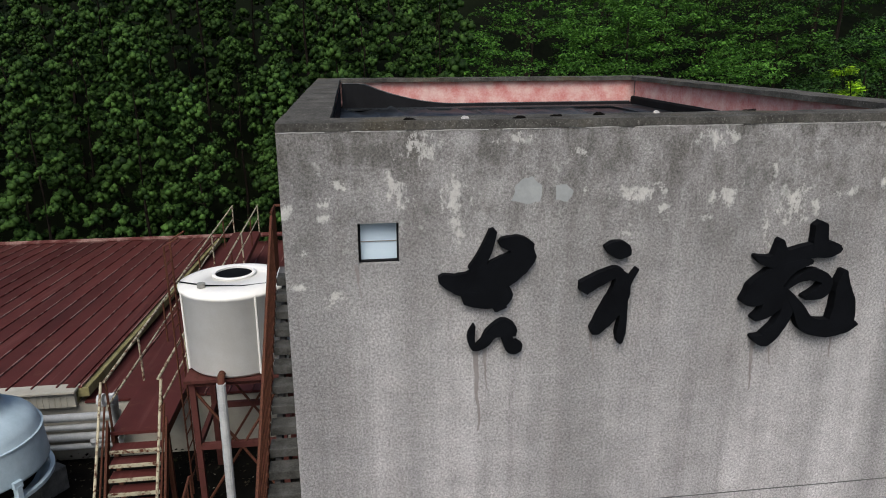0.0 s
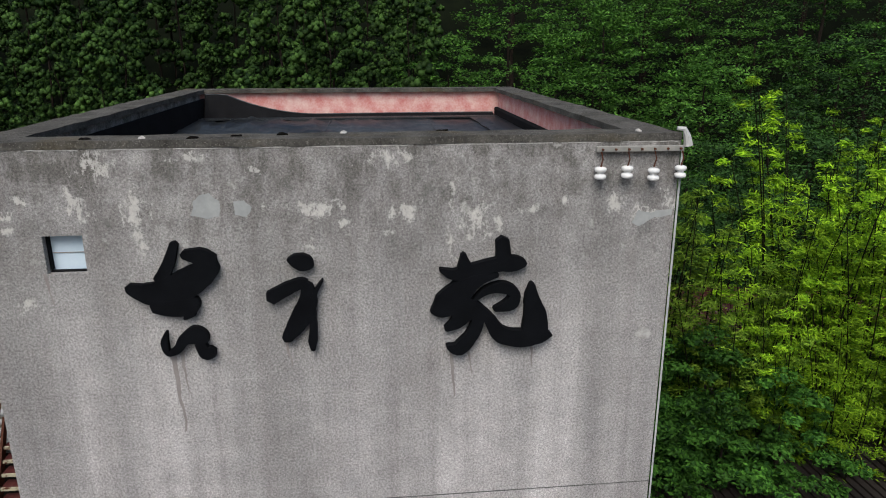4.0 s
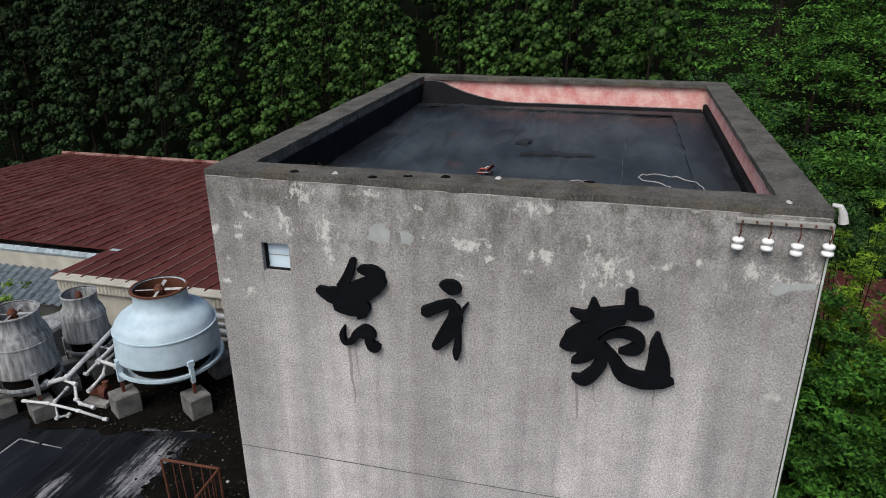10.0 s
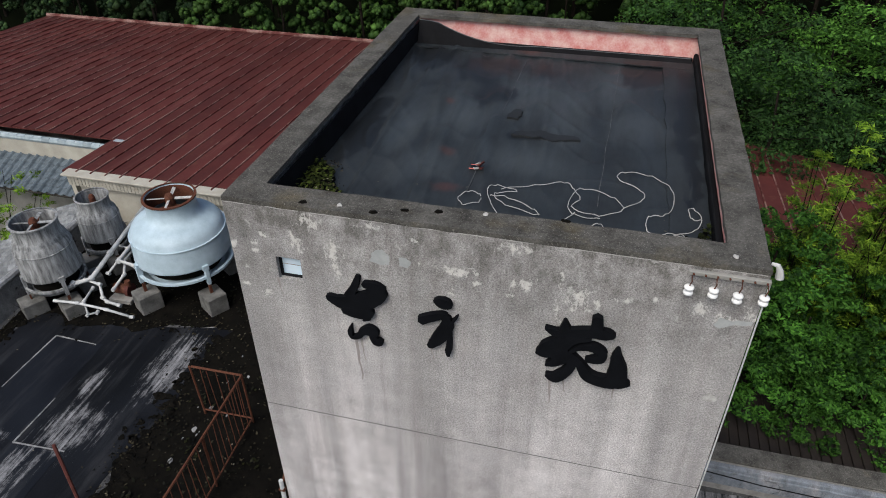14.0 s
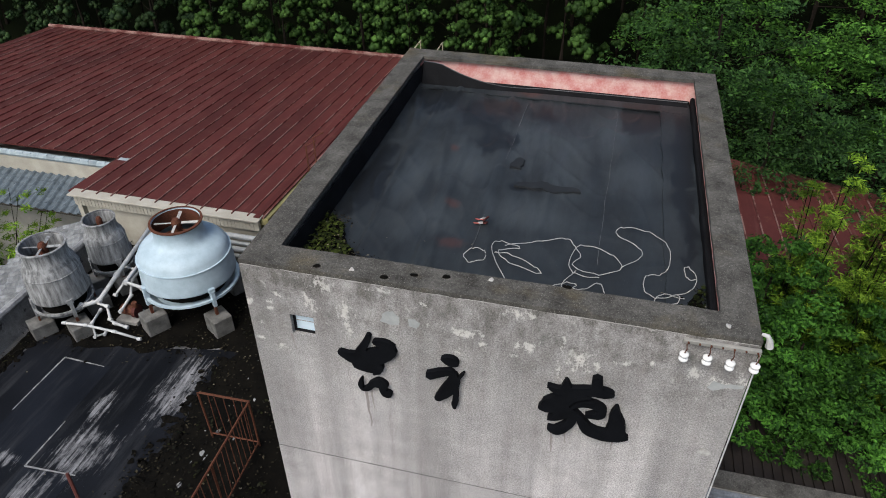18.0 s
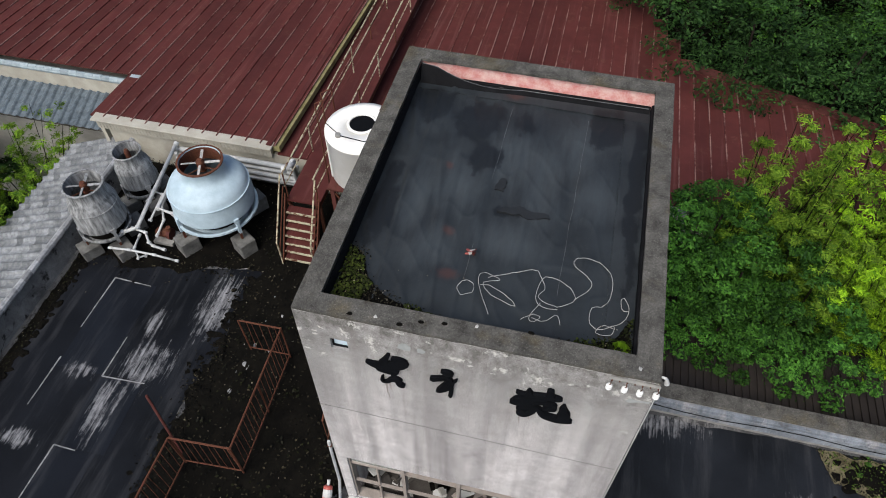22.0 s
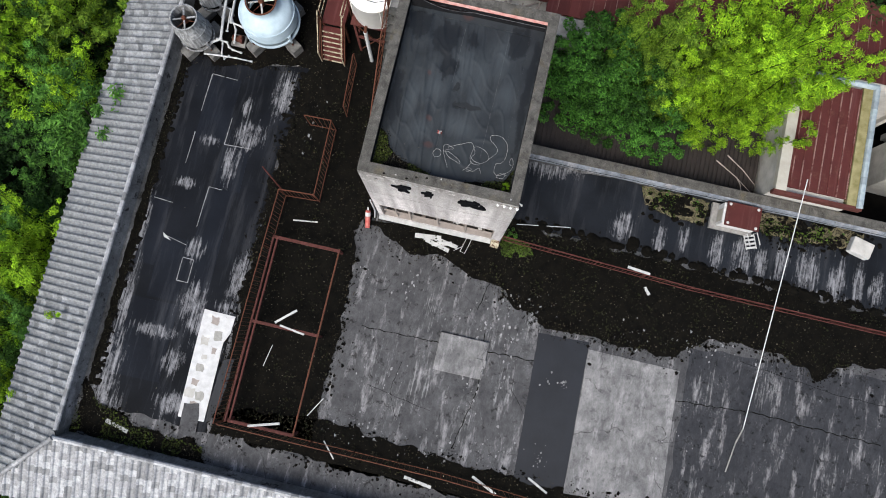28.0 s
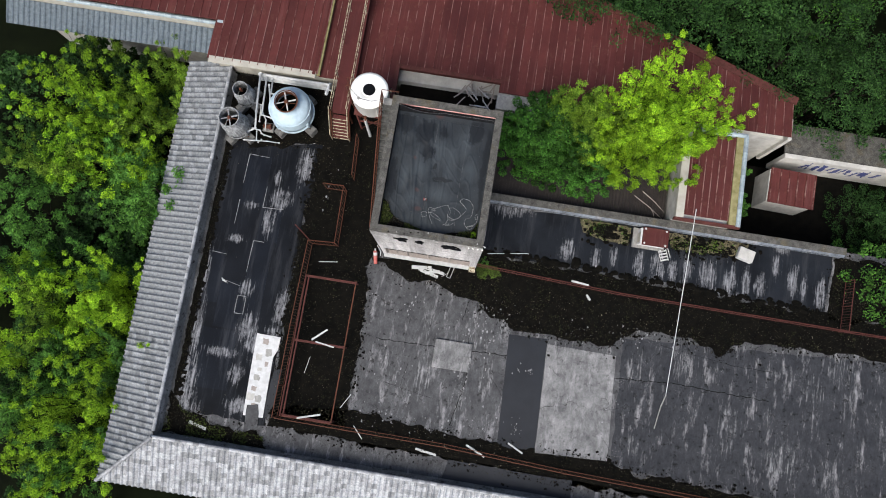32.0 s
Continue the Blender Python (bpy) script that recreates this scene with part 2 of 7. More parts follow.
WORN_DECK = ((0.47, -3.21, 0.55, 1.25), (0.59, -5.98, 0.68, 1.50), (3.86, -5.45, 0.55, 1.23), (-1.04, -5.97, 0.55, 1.23), (2.56, -6.92, 0.46, 1.49), (4.32, -3.06, 0.69, 0.83), (0.14, -7.14, 0.82, 0.54), (3.00, -3.81, 0.55, 0.69), (11.57, -3.86, 0.68, 1.09), (16.62, -6.22, 0.72, 1.66), (18.63, -5.32, 0.32, 0.72), (19.47, -7.27, 1.25, 1.43), (11.78, -7.80, 0.47, 0.72), (22.10, -2.09, 0.91, 1.64), (13.94, -3.11, 0.91, 1.28), (20.75, -3.48, 0.73, 1.09))


def chalk_mask(nt, env, low=0.582):
    streak = noise_tex(nt, coords(nt, (10.0, 0.6, 1)), 1.0, 9, 0.72)
    grit = noise_tex(nt, coords(nt, (4.5, 2.6, 1)), 1.0, 9, 0.8)
    f = mix(nt, 0.22, mix(nt, 0.38, streak, grit), env)
    return ramp(nt, f, (low - 0.01, 0.0), (low + 0.045, 0.45), (low + 0.13, 1.0))


def old_roofing(name, dark, light, rows):
    """Black sheet roofing with chalky scuffs worn into it."""
    def build(nt, b):
        v = coords(nt)
        n2 = noise_tex(nt, coords(nt, (3.2, 0.8, 1)), 1.0, 4, 0.6)
        n3, n4 = noise_tex(nt, v, 0.45, 4, 0.5), noise_tex(nt, v, 60, 3)
        base = mix(nt, ramp(nt, n3, (0.35, 0.0), (0.65, 1.0)), dark, light)
        faint = noise_tex(nt, coords(nt, (2.4, 0.25, 1)), 1.0, 7, 0.66)
        base = mix(nt, ramp(nt, faint, (0.50, 0.0), (0.76, 0.34)), base, (0.085, 0.088, 0.095))
        f = chalk_mask(nt, worn(nt, rows))
        col = mix(nt, f, base, (0.30, 0.30, 0.31))
        col = mix(nt, 1.0, col, ramp(nt, n4, (0.3, 0.8), (0.7, 1.2)), "MULTIPLY")
        nt.links.new(col, b.inputs["Base Color"])
        nt.links.new(ramp(nt, faint, (0.3, 0.45), (0.7, 0.75)), b.inputs["Roughness"])
        b.inputs["Specular IOR Level"].default_value = 0.05
        bump(nt, b, n2, 0.25, 0.006)
    return mat(name, build)


def old_concrete(name, c1, c2, dark=(0.02, 0.019, 0.017), moss=0.5, rows=()):
    def build(nt, b):
        v = coords(nt)
        n1, n2, n3 = noise_tex(nt, v, 0.8, 8, 0.7), noise_tex(nt, v, 2.6, 11, 0.74), noise_tex(nt, v, 55, 3, 0.7)
        n4 = noise_tex(nt, coords(nt, (1.9, 0.45, 1)), 1.0, 9, 0.72)
        col = mix(nt, ramp(nt, n1, (0.3, 0.0), (0.7, 1.0)), c1, c2)
        col = mix(nt, ramp(nt, n4, (0.54, 0.0), (0.68, 0.7)), col, (0.34, 0.33, 0.33))
        speck = mix(nt, 1.0, ramp(nt, noise_tex(nt, v, 15, 4, 0.7), (0.60, 0.0), (0.66, 0.8)), ramp(nt, noise_tex(nt, v, 0.8, 3), (0.52, 0.0), (0.66, 0.8)), "MULTIPLY")
        col = mix(nt, speck, col, (0.36, 0.35, 0.34))
        if rows:
            col = mix(nt, chalk_mask(nt, worn(nt, rows), 0.63), col, (0.34, 0.34, 0.335))
        col = mix(nt, ramp(nt, n2, (0.56, 0.0), (0.62, moss)), col, dark)
        col = mix(nt, 1.0, col, ramp(nt, n3, (0.3, 0.7), (0.7, 1.2)), "MULTIPLY")
        col = mix(nt, 1.0, col, ramp(nt, noise_tex(nt, coords(nt, (4.2, 1.9, 1)), 1.0, 11, 0.8), (0.36, 0.68), (0.64, 1.30)), "MULTIPLY")
        cell = nt.nodes.new("ShaderNodeTexVoronoi")
        cell.feature, cell.inputs["Scale"].default_value = "DISTANCE_TO_EDGE", 0.45
        wob = nd(nt, "ShaderNodeTexNoise", Scale=1.1, Detail=5)
        nt.links.new(v, wob.inputs["Vector"])
        add = mix(nt, 0.55, v, wob.outputs["Color"])
        nt.links.new(add, cell.inputs["Vector"])
        crack = ramp(nt, cell.outputs["Distance"], (0.0, 0.9), (0.0035, 0.0))
        gate = ramp(nt, noise_tex(nt, v, 0.5, 3), (0.46, 0.0), (0.54, 1.0))
        crack = mix(nt, 1.0, crack, gate, "MULTIPLY")
        col = mix(nt, crack, col, (0.012, 0.012, 0.011))
        nt.links.new(col, b.inputs["Base Color"])
        nt.links.new(ramp(nt, n1, (0.3, 0.55), (0.7, 0.85)), b.inputs["Roughness"])
        b.inputs["Specular IOR Level"].default_value = 0.15
        bump(nt, b, n3, 0.3, 0.004)
    return mat(name, build)


# marks on the tower's roof: damp hollows, dusty places and rust-red stains
ROOF_DAMP = ((-0.90, 4.75, 0.36, 0.42), (-0.50, 3.85, 0.22, 0.32), (-0.01, 4.90, 0.12, 0.23), (-1.75, 5.09, 0.31, 0.39), (-1.92, 2.54, 0.14, 0.90), (1.40, 5.05, 0.29, 0.39), (1.99, 3.50, 0.12, 1.44), (0.06, 2.73, 0.20, 0.11))
ROOF_DUST = ((-0.83, 3.11, 0.32, 0.46), (-0.01, 3.86, 0.33, 0.51), (0.50, 3.44, 0.27, 0.64), (1.02, 4.46, 0.26, 0.55), (1.37, 3.34, 0.26, 0.41), (-1.39, 2.67, 0.14, 0.59), (0.16, 2.12, 0.43, 0.25), (-0.98, 1.76, 0.29, 0.33))
ROOF_RED = ((-0.61, 1.32, 0.25, 0.12), (-0.77, 2.14, 0.14, 0.12), (-1.08, 3.56, 0.09, 0.11), (-0.28, 5.60, 0.25, 0.17))


def wet_membrane():
    """Black rubber sheet, half wet, with dusty cloudy smears."""
    def build(nt, b):
        v = coords(nt)
        n1, n2 = noise_tex(nt, v, 1.3, 7, 0.66), noise_tex(nt, coords(nt, (2.8, 0.7, 1)), 1.3, 7, 0.66)
        edge = noise_tex(nt, v, 3.0, 8, 0.7)
        col = mix(nt, ramp(nt, n1, (0.34, 0.0), (0.70, 1.0)), (0.014, 0.0165, 0.0185), (0.026, 0.031, 0.034))
        dust = mix(nt, 0.4, noise_tex(nt, coords(nt, (6.5, 1.1, 1)), 1.0, 9, 0.7), worn(nt, ROOF_DUST, 0.2, False, 2.6))
        col = mix(nt, ramp(nt, dust, (0.44, 0.0), (0.60, 0.35), (0.85, 0.75)), col, (0.052, 0.061, 0.066))
        red = mix(nt, 0.5, edge, worn(nt, ROOF_RED, 0.2))
        col = mix(nt, ramp(nt, red, (0.56, 0.0), (0.70, 0.6)), col, (0.062, 0.028, 0.023))
        wet = mix(nt, 0.36, noise_tex(nt, coords(nt, (2.6, 1.5, 1)), 1.0, 9, 0.7), worn(nt, ROOF_DAMP, 0.2, False, 3.0))
        wet = ramp(nt, wet, (0.535, 0.0), (0.57, 0.85))
        col = mix(nt, wet, col, (0.0085, 0.0095, 0.0105))
        col = mix(nt, ramp(nt, noise_tex(nt, v, 70, 2), (0.70, 0.0), (0.75, 0.4)), col, (0.10, 0.10, 0.10))
        nt.links.new(col, b.inputs["Base Color"])
        nt.links.new(mix(nt, wet, ramp(nt, n2, (0.35, 0.42), (0.65, 0.65)), (0.4, 0.4, 0.4)), b.inputs["Roughness"])
        b.inputs["Specular IOR Level"].default_value = 0.28
        bump(nt, b, n2, 0.3, 0.012)
    return mat("black_rubber_membrane", build)


def leafy(name, dark, light, rough=0.6, bias=1.0):
    def build(nt, b):
        k = nd(nt, "ShaderNodeMath")
        k.operation, k.inputs[1].default_value = "POWER", bias
        nt.links.new(varied(nt, "island"), k.inputs[0])
        r = k.outputs[0]
        ob = varied(nt)
        col = mix(nt, r, dark, light)
        col = mix(nt, 1.0, col, ramp(nt, ob, (0.0, 0.75), (1.0, 1.25)), "MULTIPLY")
        col = mix(nt, 1.0, col, ramp(nt, noise_tex(nt, coords(nt), 0.9, 3, 0.6), (0.35, 0.48), (0.65, 1.36)), "MULTIPLY")
        nt.links.new(col, b.inputs["Base Color"])
        b.inputs["Roughness"].default_value = rough
        b.inputs["Specular IOR Level"].default_value = 0.12
        t = nt.nodes.new("ShaderNodeBsdfTranslucent")
        nt.links.new(col, t.inputs[0])
        ms = nt.nodes.new("ShaderNodeMixShader")
        ms.inputs[0].default_value = 0.25
        nt.links.new(b.outputs[0], ms.inputs[1])
        nt.links.new(t.outputs[0], ms.inputs[2])
        nt.links.new(ms.outputs[0], nt.nodes["Material Output"].inputs[0])
    return mat(name, build)


def glassy(name):
    def build(nt, b):
        b.inputs["Base Color"].default_value = (0.55, 0.62, 0.62, 1)
        b.inputs["Roughness"].default_value = 0.05
        b.inputs["Transmission Weight"].default_value = 0.9
    return mat(name, build)


def coping_stone():
    """Dark weathered cement coping with pale grit and ochre lichen."""
    def build(nt, b):
        v = coords(nt)
        n1, n2, n3, n4 = noise_tex(nt, v, 3.2, 7, 0.7), noise_tex(nt, v, 32, 5, 0.75), noise_tex(nt, v, 1.4, 5, 0.6), noise_tex(nt, v, 90, 3)
        col = mix(nt, ramp(nt, n1, (0.32, 0.0), (0.68, 1.0)), (0.038, 0.036, 0.032), (0.120, 0.115, 0.103))
        col = mix(nt, ramp(nt, n3, (0.55, 0.0), (0.72, 0.6)), col, (0.100, 0.078, 0.038))
        col = mix(nt, 1.0, col, ramp(nt, n2, (0.3, 0.55), (0.68, 1.3)), "MULTIPLY")
        col = mix(nt, ramp(nt, n4, (0.60, 0.0), (0.68, 0.55)), col, (0.30, 0.29, 0.26))
        nt.links.new(col, b.inputs["Base Color"])
        b.inputs["Roughness"].default_value = 0.95
        b.inputs["Specular IOR Level"].default_value = 0.06
        bump(nt, b, n2, 0.7, 0.008)
    return mat("weathered_coping", build)


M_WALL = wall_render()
M_COPING = coping_stone()
M_YELLOW = plain("mossy_yellow_fascia", (0.14, 0.125, 0.05), (0.30, 0.27, 0.14), 0.85, 3)
M_PINK = plain("flaking_pink_paint", (0.56, 0.19, 0.17), (0.74, 0.54, 0.49), 0.85, 5, relief=0.5)
M_MEMBRANE = wet_membrane()
M_SHEET = old_roofing("black_sheet_roofing", (0.005, 0.0056, 0.007), (0.010, 0.0112, 0.0142), WORN_WEST)
M_SHEET_S = old_roofing("slate_sheet_roofing", (0.0065, 0.0076, 0.0104), (0.0115, 0.0135, 0.018), WORN_WEST)
M_SHEET_E = old_roofing("east_sheet_roofing", (0.008, 0.009, 0.011), (0.016, 0.018, 0.022), WORN_EAST)
M_SHEET2 = plain("dark_bitumen_sheet", (0.008, 0.0092, 0.012), (0.014, 0.016, 0.0205), 0.6, 0.8)
M_CONC = old_concrete("terrace_concrete", (0.036, 0.036, 0.038), (0.098, 0.098, 0.099), (0.014, 0.013, 0.012), 0.8, WORN_DECK)
M_CONC_L = old_concrete("pale_concrete", (0.085, 0.085, 0.085), (0.26, 0.255, 0.25), (0.05, 0.05, 0.05), 0.5)
M_CONC_D = old_concrete("dark_screed", (0.021, 0.022, 0.025), (0.044, 0.045, 0.049), (0.006, 0.006, 0.0055), 0.85, WORN_DECK)
M_CHALK = plain("chalky_scuff", (0.09, 0.09, 0.09), (0.36, 0.36, 0.36), 0.9, 6)
M_SEAM = plain("worn_seam_tape", (0.03, 0.032, 0.034), (0.16, 0.165, 0.17), 0.8, 5)
M_BLOCK = plain("block_concrete", (0.16, 0.155, 0.145), (0.30, 0.29, 0.27), 0.9, 6, relief=0.5)
M_FOOT = plain("damp_footing_concrete", (0.07, 0.07, 0.065), (0.19, 0.185, 0.175), 0.9, 4, relief=0.5)
M_STEP = plain("mossy_step_concrete", (0.035, 0.035, 0.03), (0.12, 0.118, 0.11), 0.9, 5, relief=0.5)
# damp soil; its black also paints the shaded gap under the cooling towers
M_SOIL = plain("moss_soil_and_gap_shade", (0.002, 0.0019, 0.0017), (0.0075, 0.0066, 0.005), 0.95, 2.5, relief=0.9, fine=25)
M_UPSTAND = old_concrete("blackened_mortar", (0.075, 0.075, 0.073), (0.21, 0.21, 0.205), (0.008, 0.008, 0.0075), 0.9)
M_RUBBER = plain("matt_black_rubber", (0.006, 0.006, 0.0065), (0.013, 0.0135, 0.015), 0.85, 3)
M_PATCHR = plain("glued_rubber_patch", (0.009, 0.0105, 0.012), (0.016, 0.018, 0.020), 0.7, 3)
M_TAN = plain("dry_tan_moss", (0.05, 0.042, 0.022), (0.24, 0.21, 0.13), 0.95, 4, relief=0.8)
M_MOSS_B = leafy("bright_moss", (0.022, 0.040, 0.006), (0.12, 0.19, 0.028))
M_MOSS_R = leafy("olive_roof_moss", (0.010, 0.014, 0.003), (0.060, 0.080, 0.014), 0.7, 1.8)
M_PALELEAF = leafy("pale_dry_leaves", (0.12, 0.10, 0.07), (0.32, 0.29, 0.22), 0.8)
M_MOSS = leafy("moss_and_weeds", (0.006, 0.0065, 0.003), (0.024, 0.025, 0.009))
M_LITTER = leafy("fallen_leaves", (0.002, 0.0019, 0.0016), (0.062, 0.053, 0.033), 0.8, 2.6)
M_REDROOF = rusty("oxide_red_roofing", (0.088, 0.024, 0.021), (0.12, 0.050, 0.036), (0.065, 0.019, 0.015), 0.2, 0.6, 2.5, True)
M_REDRIB = rusty("faded_red_batten", (0.100, 0.028, 0.024), (0.30, 0.20, 0.17), (0.16, 0.07, 0.06), 0.55, 0.7, 1.1)
M_RUST = rusty("rusted_steel", (0.12, 0.038, 0.028), (0.13, 0.05, 0.028), (0.05, 0.02, 0.013), amount=0.9)
M_RUSTCREAM = rusty("cream_paint_on_rust", (0.48, 0.44, 0.31), amount=0.45, scale=9)
M_REDBEAM = rusty("red_oxide_beam", (0.098, 0.033, 0.028), (0.085, 0.028, 0.02), (0.04, 0.016, 0.012), 0.45)
M_TILE = plain("silver_grey_roof_tile", (0.16, 0.165, 0.17), (0.37, 0.375, 0.38), 0.5, 9, rand=0.4, relief=0.3)
M_TILE_W = plain("mossy_grey_roof_tile", (0.095, 0.10, 0.103), (0.25, 0.26, 0.265), 0.6, 7, rand=0.35, kind="island", relief=0.3)
M_TILE_J = plain("silver_grey_roof_tile_far", (0.16, 0.165, 0.17), (0.37, 0.375, 0.38), 0.5, 9, rand=0.4, kind="island", relief=0.3)
M_BLUETILE = plain("blue_grey_cap_tile", (0.20, 0.25, 0.27), (0.33, 0.38, 0.40), 0.45, 6, rand=0.2)
M_DARKTILE = plain("dark_blue_grey_tile", (0.06, 0.075, 0.085), (0.14, 0.17, 0.19), 0.5, 6, rand=0.25, kind="island")
M_CREAM = plain("cream_wall_panel", (0.30, 0.28, 0.23), (0.44, 0.42, 0.36), 0.8, 2)
M_BROWNROOF = plain("brown_corrugated_iron", (0.012, 0.009, 0.008), (0.026, 0.020, 0.017), 0.7, 2)
M_LIME_WASH = old_concrete("stained_pale_coating", (0.11, 0.125, 0.145), (0.27, 0.295, 0.325), (0.08, 0.08, 0.08), 0.6)
M_TANK = plain("yellowed_white_plastic", (0.78, 0.765, 0.71), (0.88, 0.87, 0.83), 0.5, 2.5, relief=0.1)
M_CTBLUE = plain("pale_blue_fibreglass", (0.32, 0.41, 0.46), (0.46, 0.565, 0.625), 0.5, 3.2, relief=0.1)
M_CTGREY = plain("weathered_fibreglass", (0.05, 0.05, 0.05), (0.42, 0.43, 0.43), 0.75, 3.5, stretch=(3.5, 3.5, 0.5), relief=0.3)
M_PIPE = plain("dirty_white_pipe", (0.36, 0.37, 0.37), (0.58, 0.59, 0.58), 0.5, 5)
M_SIGN = plain("black_sign_board", (0.003, 0.0034, 0.0042), (0.006, 0.0068, 0.0085), 0.85, 6, relief=0.15)
M_WHITE = plain("white_painted_board", (0.36, 0.36, 0.345), (0.54, 0.54, 0.52), 0.7, 5)
M_BOARD = plain("chalky_white_board", (0.42, 0.42, 0.41), (0.62, 0.62, 0.61), 0.7, 4)
M_PORCELAIN = plain("white_porcelain", (0.68, 0.68, 0.66), (0.78, 0.78, 0.76), 0.2, 5, relief=0.05)
M_GALV = plain("galvanised_bracket", (0.22, 0.22, 0.20), (0.36, 0.35, 0.32), 0.6, 8, metal=0.2)
M_FRAME = plain("brown_aluminium_frame", (0.22, 0.19, 0.165), (0.32, 0.28, 0.25), 0.55, 5)
M_GLASS = glassy("dusty_glass")
M_FROST = plain("frosted_window_pane", (0.50, 0.63, 0.72), (0.62, 0.72, 0.79), 0.25, 2, relief=0.05)
M_DARK = plain("dim_interior", (0.05, 0.045, 0.04), (0.10, 0.09, 0.08), 0.9, 2)
M_ROPE = plain("pale_rope", (0.26, 0.26, 0.25), (0.42, 0.42, 0.40), 0.9, 20)
M_PATCH = plain("plaster_repair", (0.26, 0.25, 0.235), (0.56, 0.55, 0.52), 0.9, 22, relief=0.5)
M_RUN = plain("brown_run_stain", (0.225, 0.20, 0.188), (0.33, 0.305, 0.29), 0.9, 9, relief=0.3)
M_BLUEISH = plain("grey_blue_repair", (0.28, 0.295, 0.29), (0.39, 0.40, 0.39), 0.9, 9, relief=0.4)
M_RED = plain("faded_red_plastic", (0.36, 0.05, 0.04), (0.45, 0.16, 0.13), 0.5, 8)
M_BARK = plain("bark", (0.010, 0.008, 0.006), (0.028, 0.022, 0.018), 0.95, 6, stretch=(3, 3, 0.6), relief=0.9)
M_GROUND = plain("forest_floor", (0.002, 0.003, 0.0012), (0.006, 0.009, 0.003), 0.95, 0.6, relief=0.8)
M_CEDAR = leafy("cedar_foliage", (0.014, 0.036, 0.009), (0.070, 0.145, 0.030))
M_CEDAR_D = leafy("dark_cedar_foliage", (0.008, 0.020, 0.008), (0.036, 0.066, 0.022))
M_BROAD = leafy("broad_leaves", (0.016, 0.055, 0.010), (0.105, 0.25, 0.036))
M_SHRUB = leafy("shrub_leaves", (0.011, 0.042, 0.008), (0.074, 0.20, 0.026))
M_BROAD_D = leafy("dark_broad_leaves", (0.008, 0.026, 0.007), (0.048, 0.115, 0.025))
M_LIME = leafy("lime_green_leaves", (0.066, 0.165, 0.008), (0.31, 0.52, 0.022))
M_LIME_W = leafy("lime_green_leaves_west", (0.045, 0.13, 0.006), (0.23, 0.42, 0.02))
M_OLIVE = leafy("yellow_green_leaves", (0.045, 0.11, 0.010), (0.20, 0.32, 0.028))
M_HOUSE = plain("stained_pale_wall", (0.33, 0.32, 0.29), (0.55, 0.53, 0.49), 0.85, 1.6)
M_GRAF = plain("blue_paint", (0.03, 0.04, 0.12), (0.06, 0.07, 0.18), 0.7, 6)


# ---- mesh helpers ----
def mesh_of(bm, name, material, smooth=False):
    me = bpy.data.meshes.new(name)
    bm.normal_update()
    bm.to_mesh(me)
    bm.free()
    me.materials.append(material)
    if smooth:
        me.polygons.foreach_set("use_smooth", [True] * len(me.polygons))
    return me


def part(name, bm, material, parent=None, label="", smooth=False, at=None):
    """One mesh object under a thing or a part."""
    ob = new(name, mesh_of(bm, name, material, smooth))
    if at is not None:
        ob.matrix_basis = at
    if parent is not None:
        ob.parent = parent
    if label:
        tagged(ob, label)
    return ob


def again(name, me, parent, m):
    """Another object on the same mesh."""
    ob = new(name, me)
    ob.matrix_basis = m
    ob.parent = parent
    return ob


def thing(name, label, category, group="", kind="", at=(0, 0, 0), rz=0):
    ob = new(name)
    ob.empty_display_size = 0.2
    ob.matrix_basis = pose(*at, 0, 0, rz)
    return tagged(ob, label, category, group, kind)


def box(bm, x0, x1, y0, y1, z0, z1, bev=0.0):
    m = Matrix.LocRotScale(((x0 + x1) / 2, (y0 + y1) / 2, (z0 + z1) / 2), None, (x1 - x0, y1 - y0, z1 - z0))
    vs = bmesh.ops.create_cube(bm, size=1, matrix=m)["verts"]
    if bev:
        es = list({e for v in vs for e in v.link_edges})
        bmesh.ops.bevel(bm, geom=es, offset=bev, segments=1, affect="EDGES")
    return bm


def bx(x0, x1, y0, y1, z0, z1, bev=0.0):
    return box(bmesh.new(), x0, x1, y0, y1, z0, z1, bev)


def tube(bm, pts, r, seg=8, cap=True):
    """A round bar along a line of points."""
    pts = [Vector(p) for p in pts]
    rings = []
    for i, p in enumerate(pts):
        d = (pts[min(i + 1, len(pts) - 1)] - pts[max(i - 1, 0)]).normalized()
        a = d.cross(Vector((0, 0, 1)))
        a = Vector((1, 0, 0)) if a.length < 1e-3 else a.normalized()
        b = a.cross(d).normalized()
        rr = r[i] if isinstance(r, (list, tuple)) else r
        rings.append([bm.verts.new(p + (a * math.cos(t) + b * math.sin(t)) * rr) for t in [2 * math.pi * k / seg for k in range(seg)]])
    for u, v in zip(rings, rings[1:]):
        for k in range(seg):
            bm.faces.new((u[k], v[k], v[(k + 1) % seg], u[(k + 1) % seg]))
    if cap:
        bm.faces.new(rings[0])
        bm.faces.new(rings[-1][::-1])
    return bm


def tb(pts, r, seg=8):
    return tube(bmesh.new(), pts, r, seg)


def lathe(profile, seg=32, bm=None, at=(0, 0)):
    bm = bm or bmesh.new()
    rings = []
    for r, z in profile:
        rings.append([bm.verts.new((at[0] + r * math.cos(2 * math.pi * k / seg), at[1] + r * math.sin(2 * math.pi * k / seg), z)) for k in range(seg)])
    for u, v in zip(rings, rings[1:]):
        for k in range(seg):
            bm.faces.new((u[k], u[(k + 1) % seg], v[(k + 1) % seg], v[k]))
    return bm


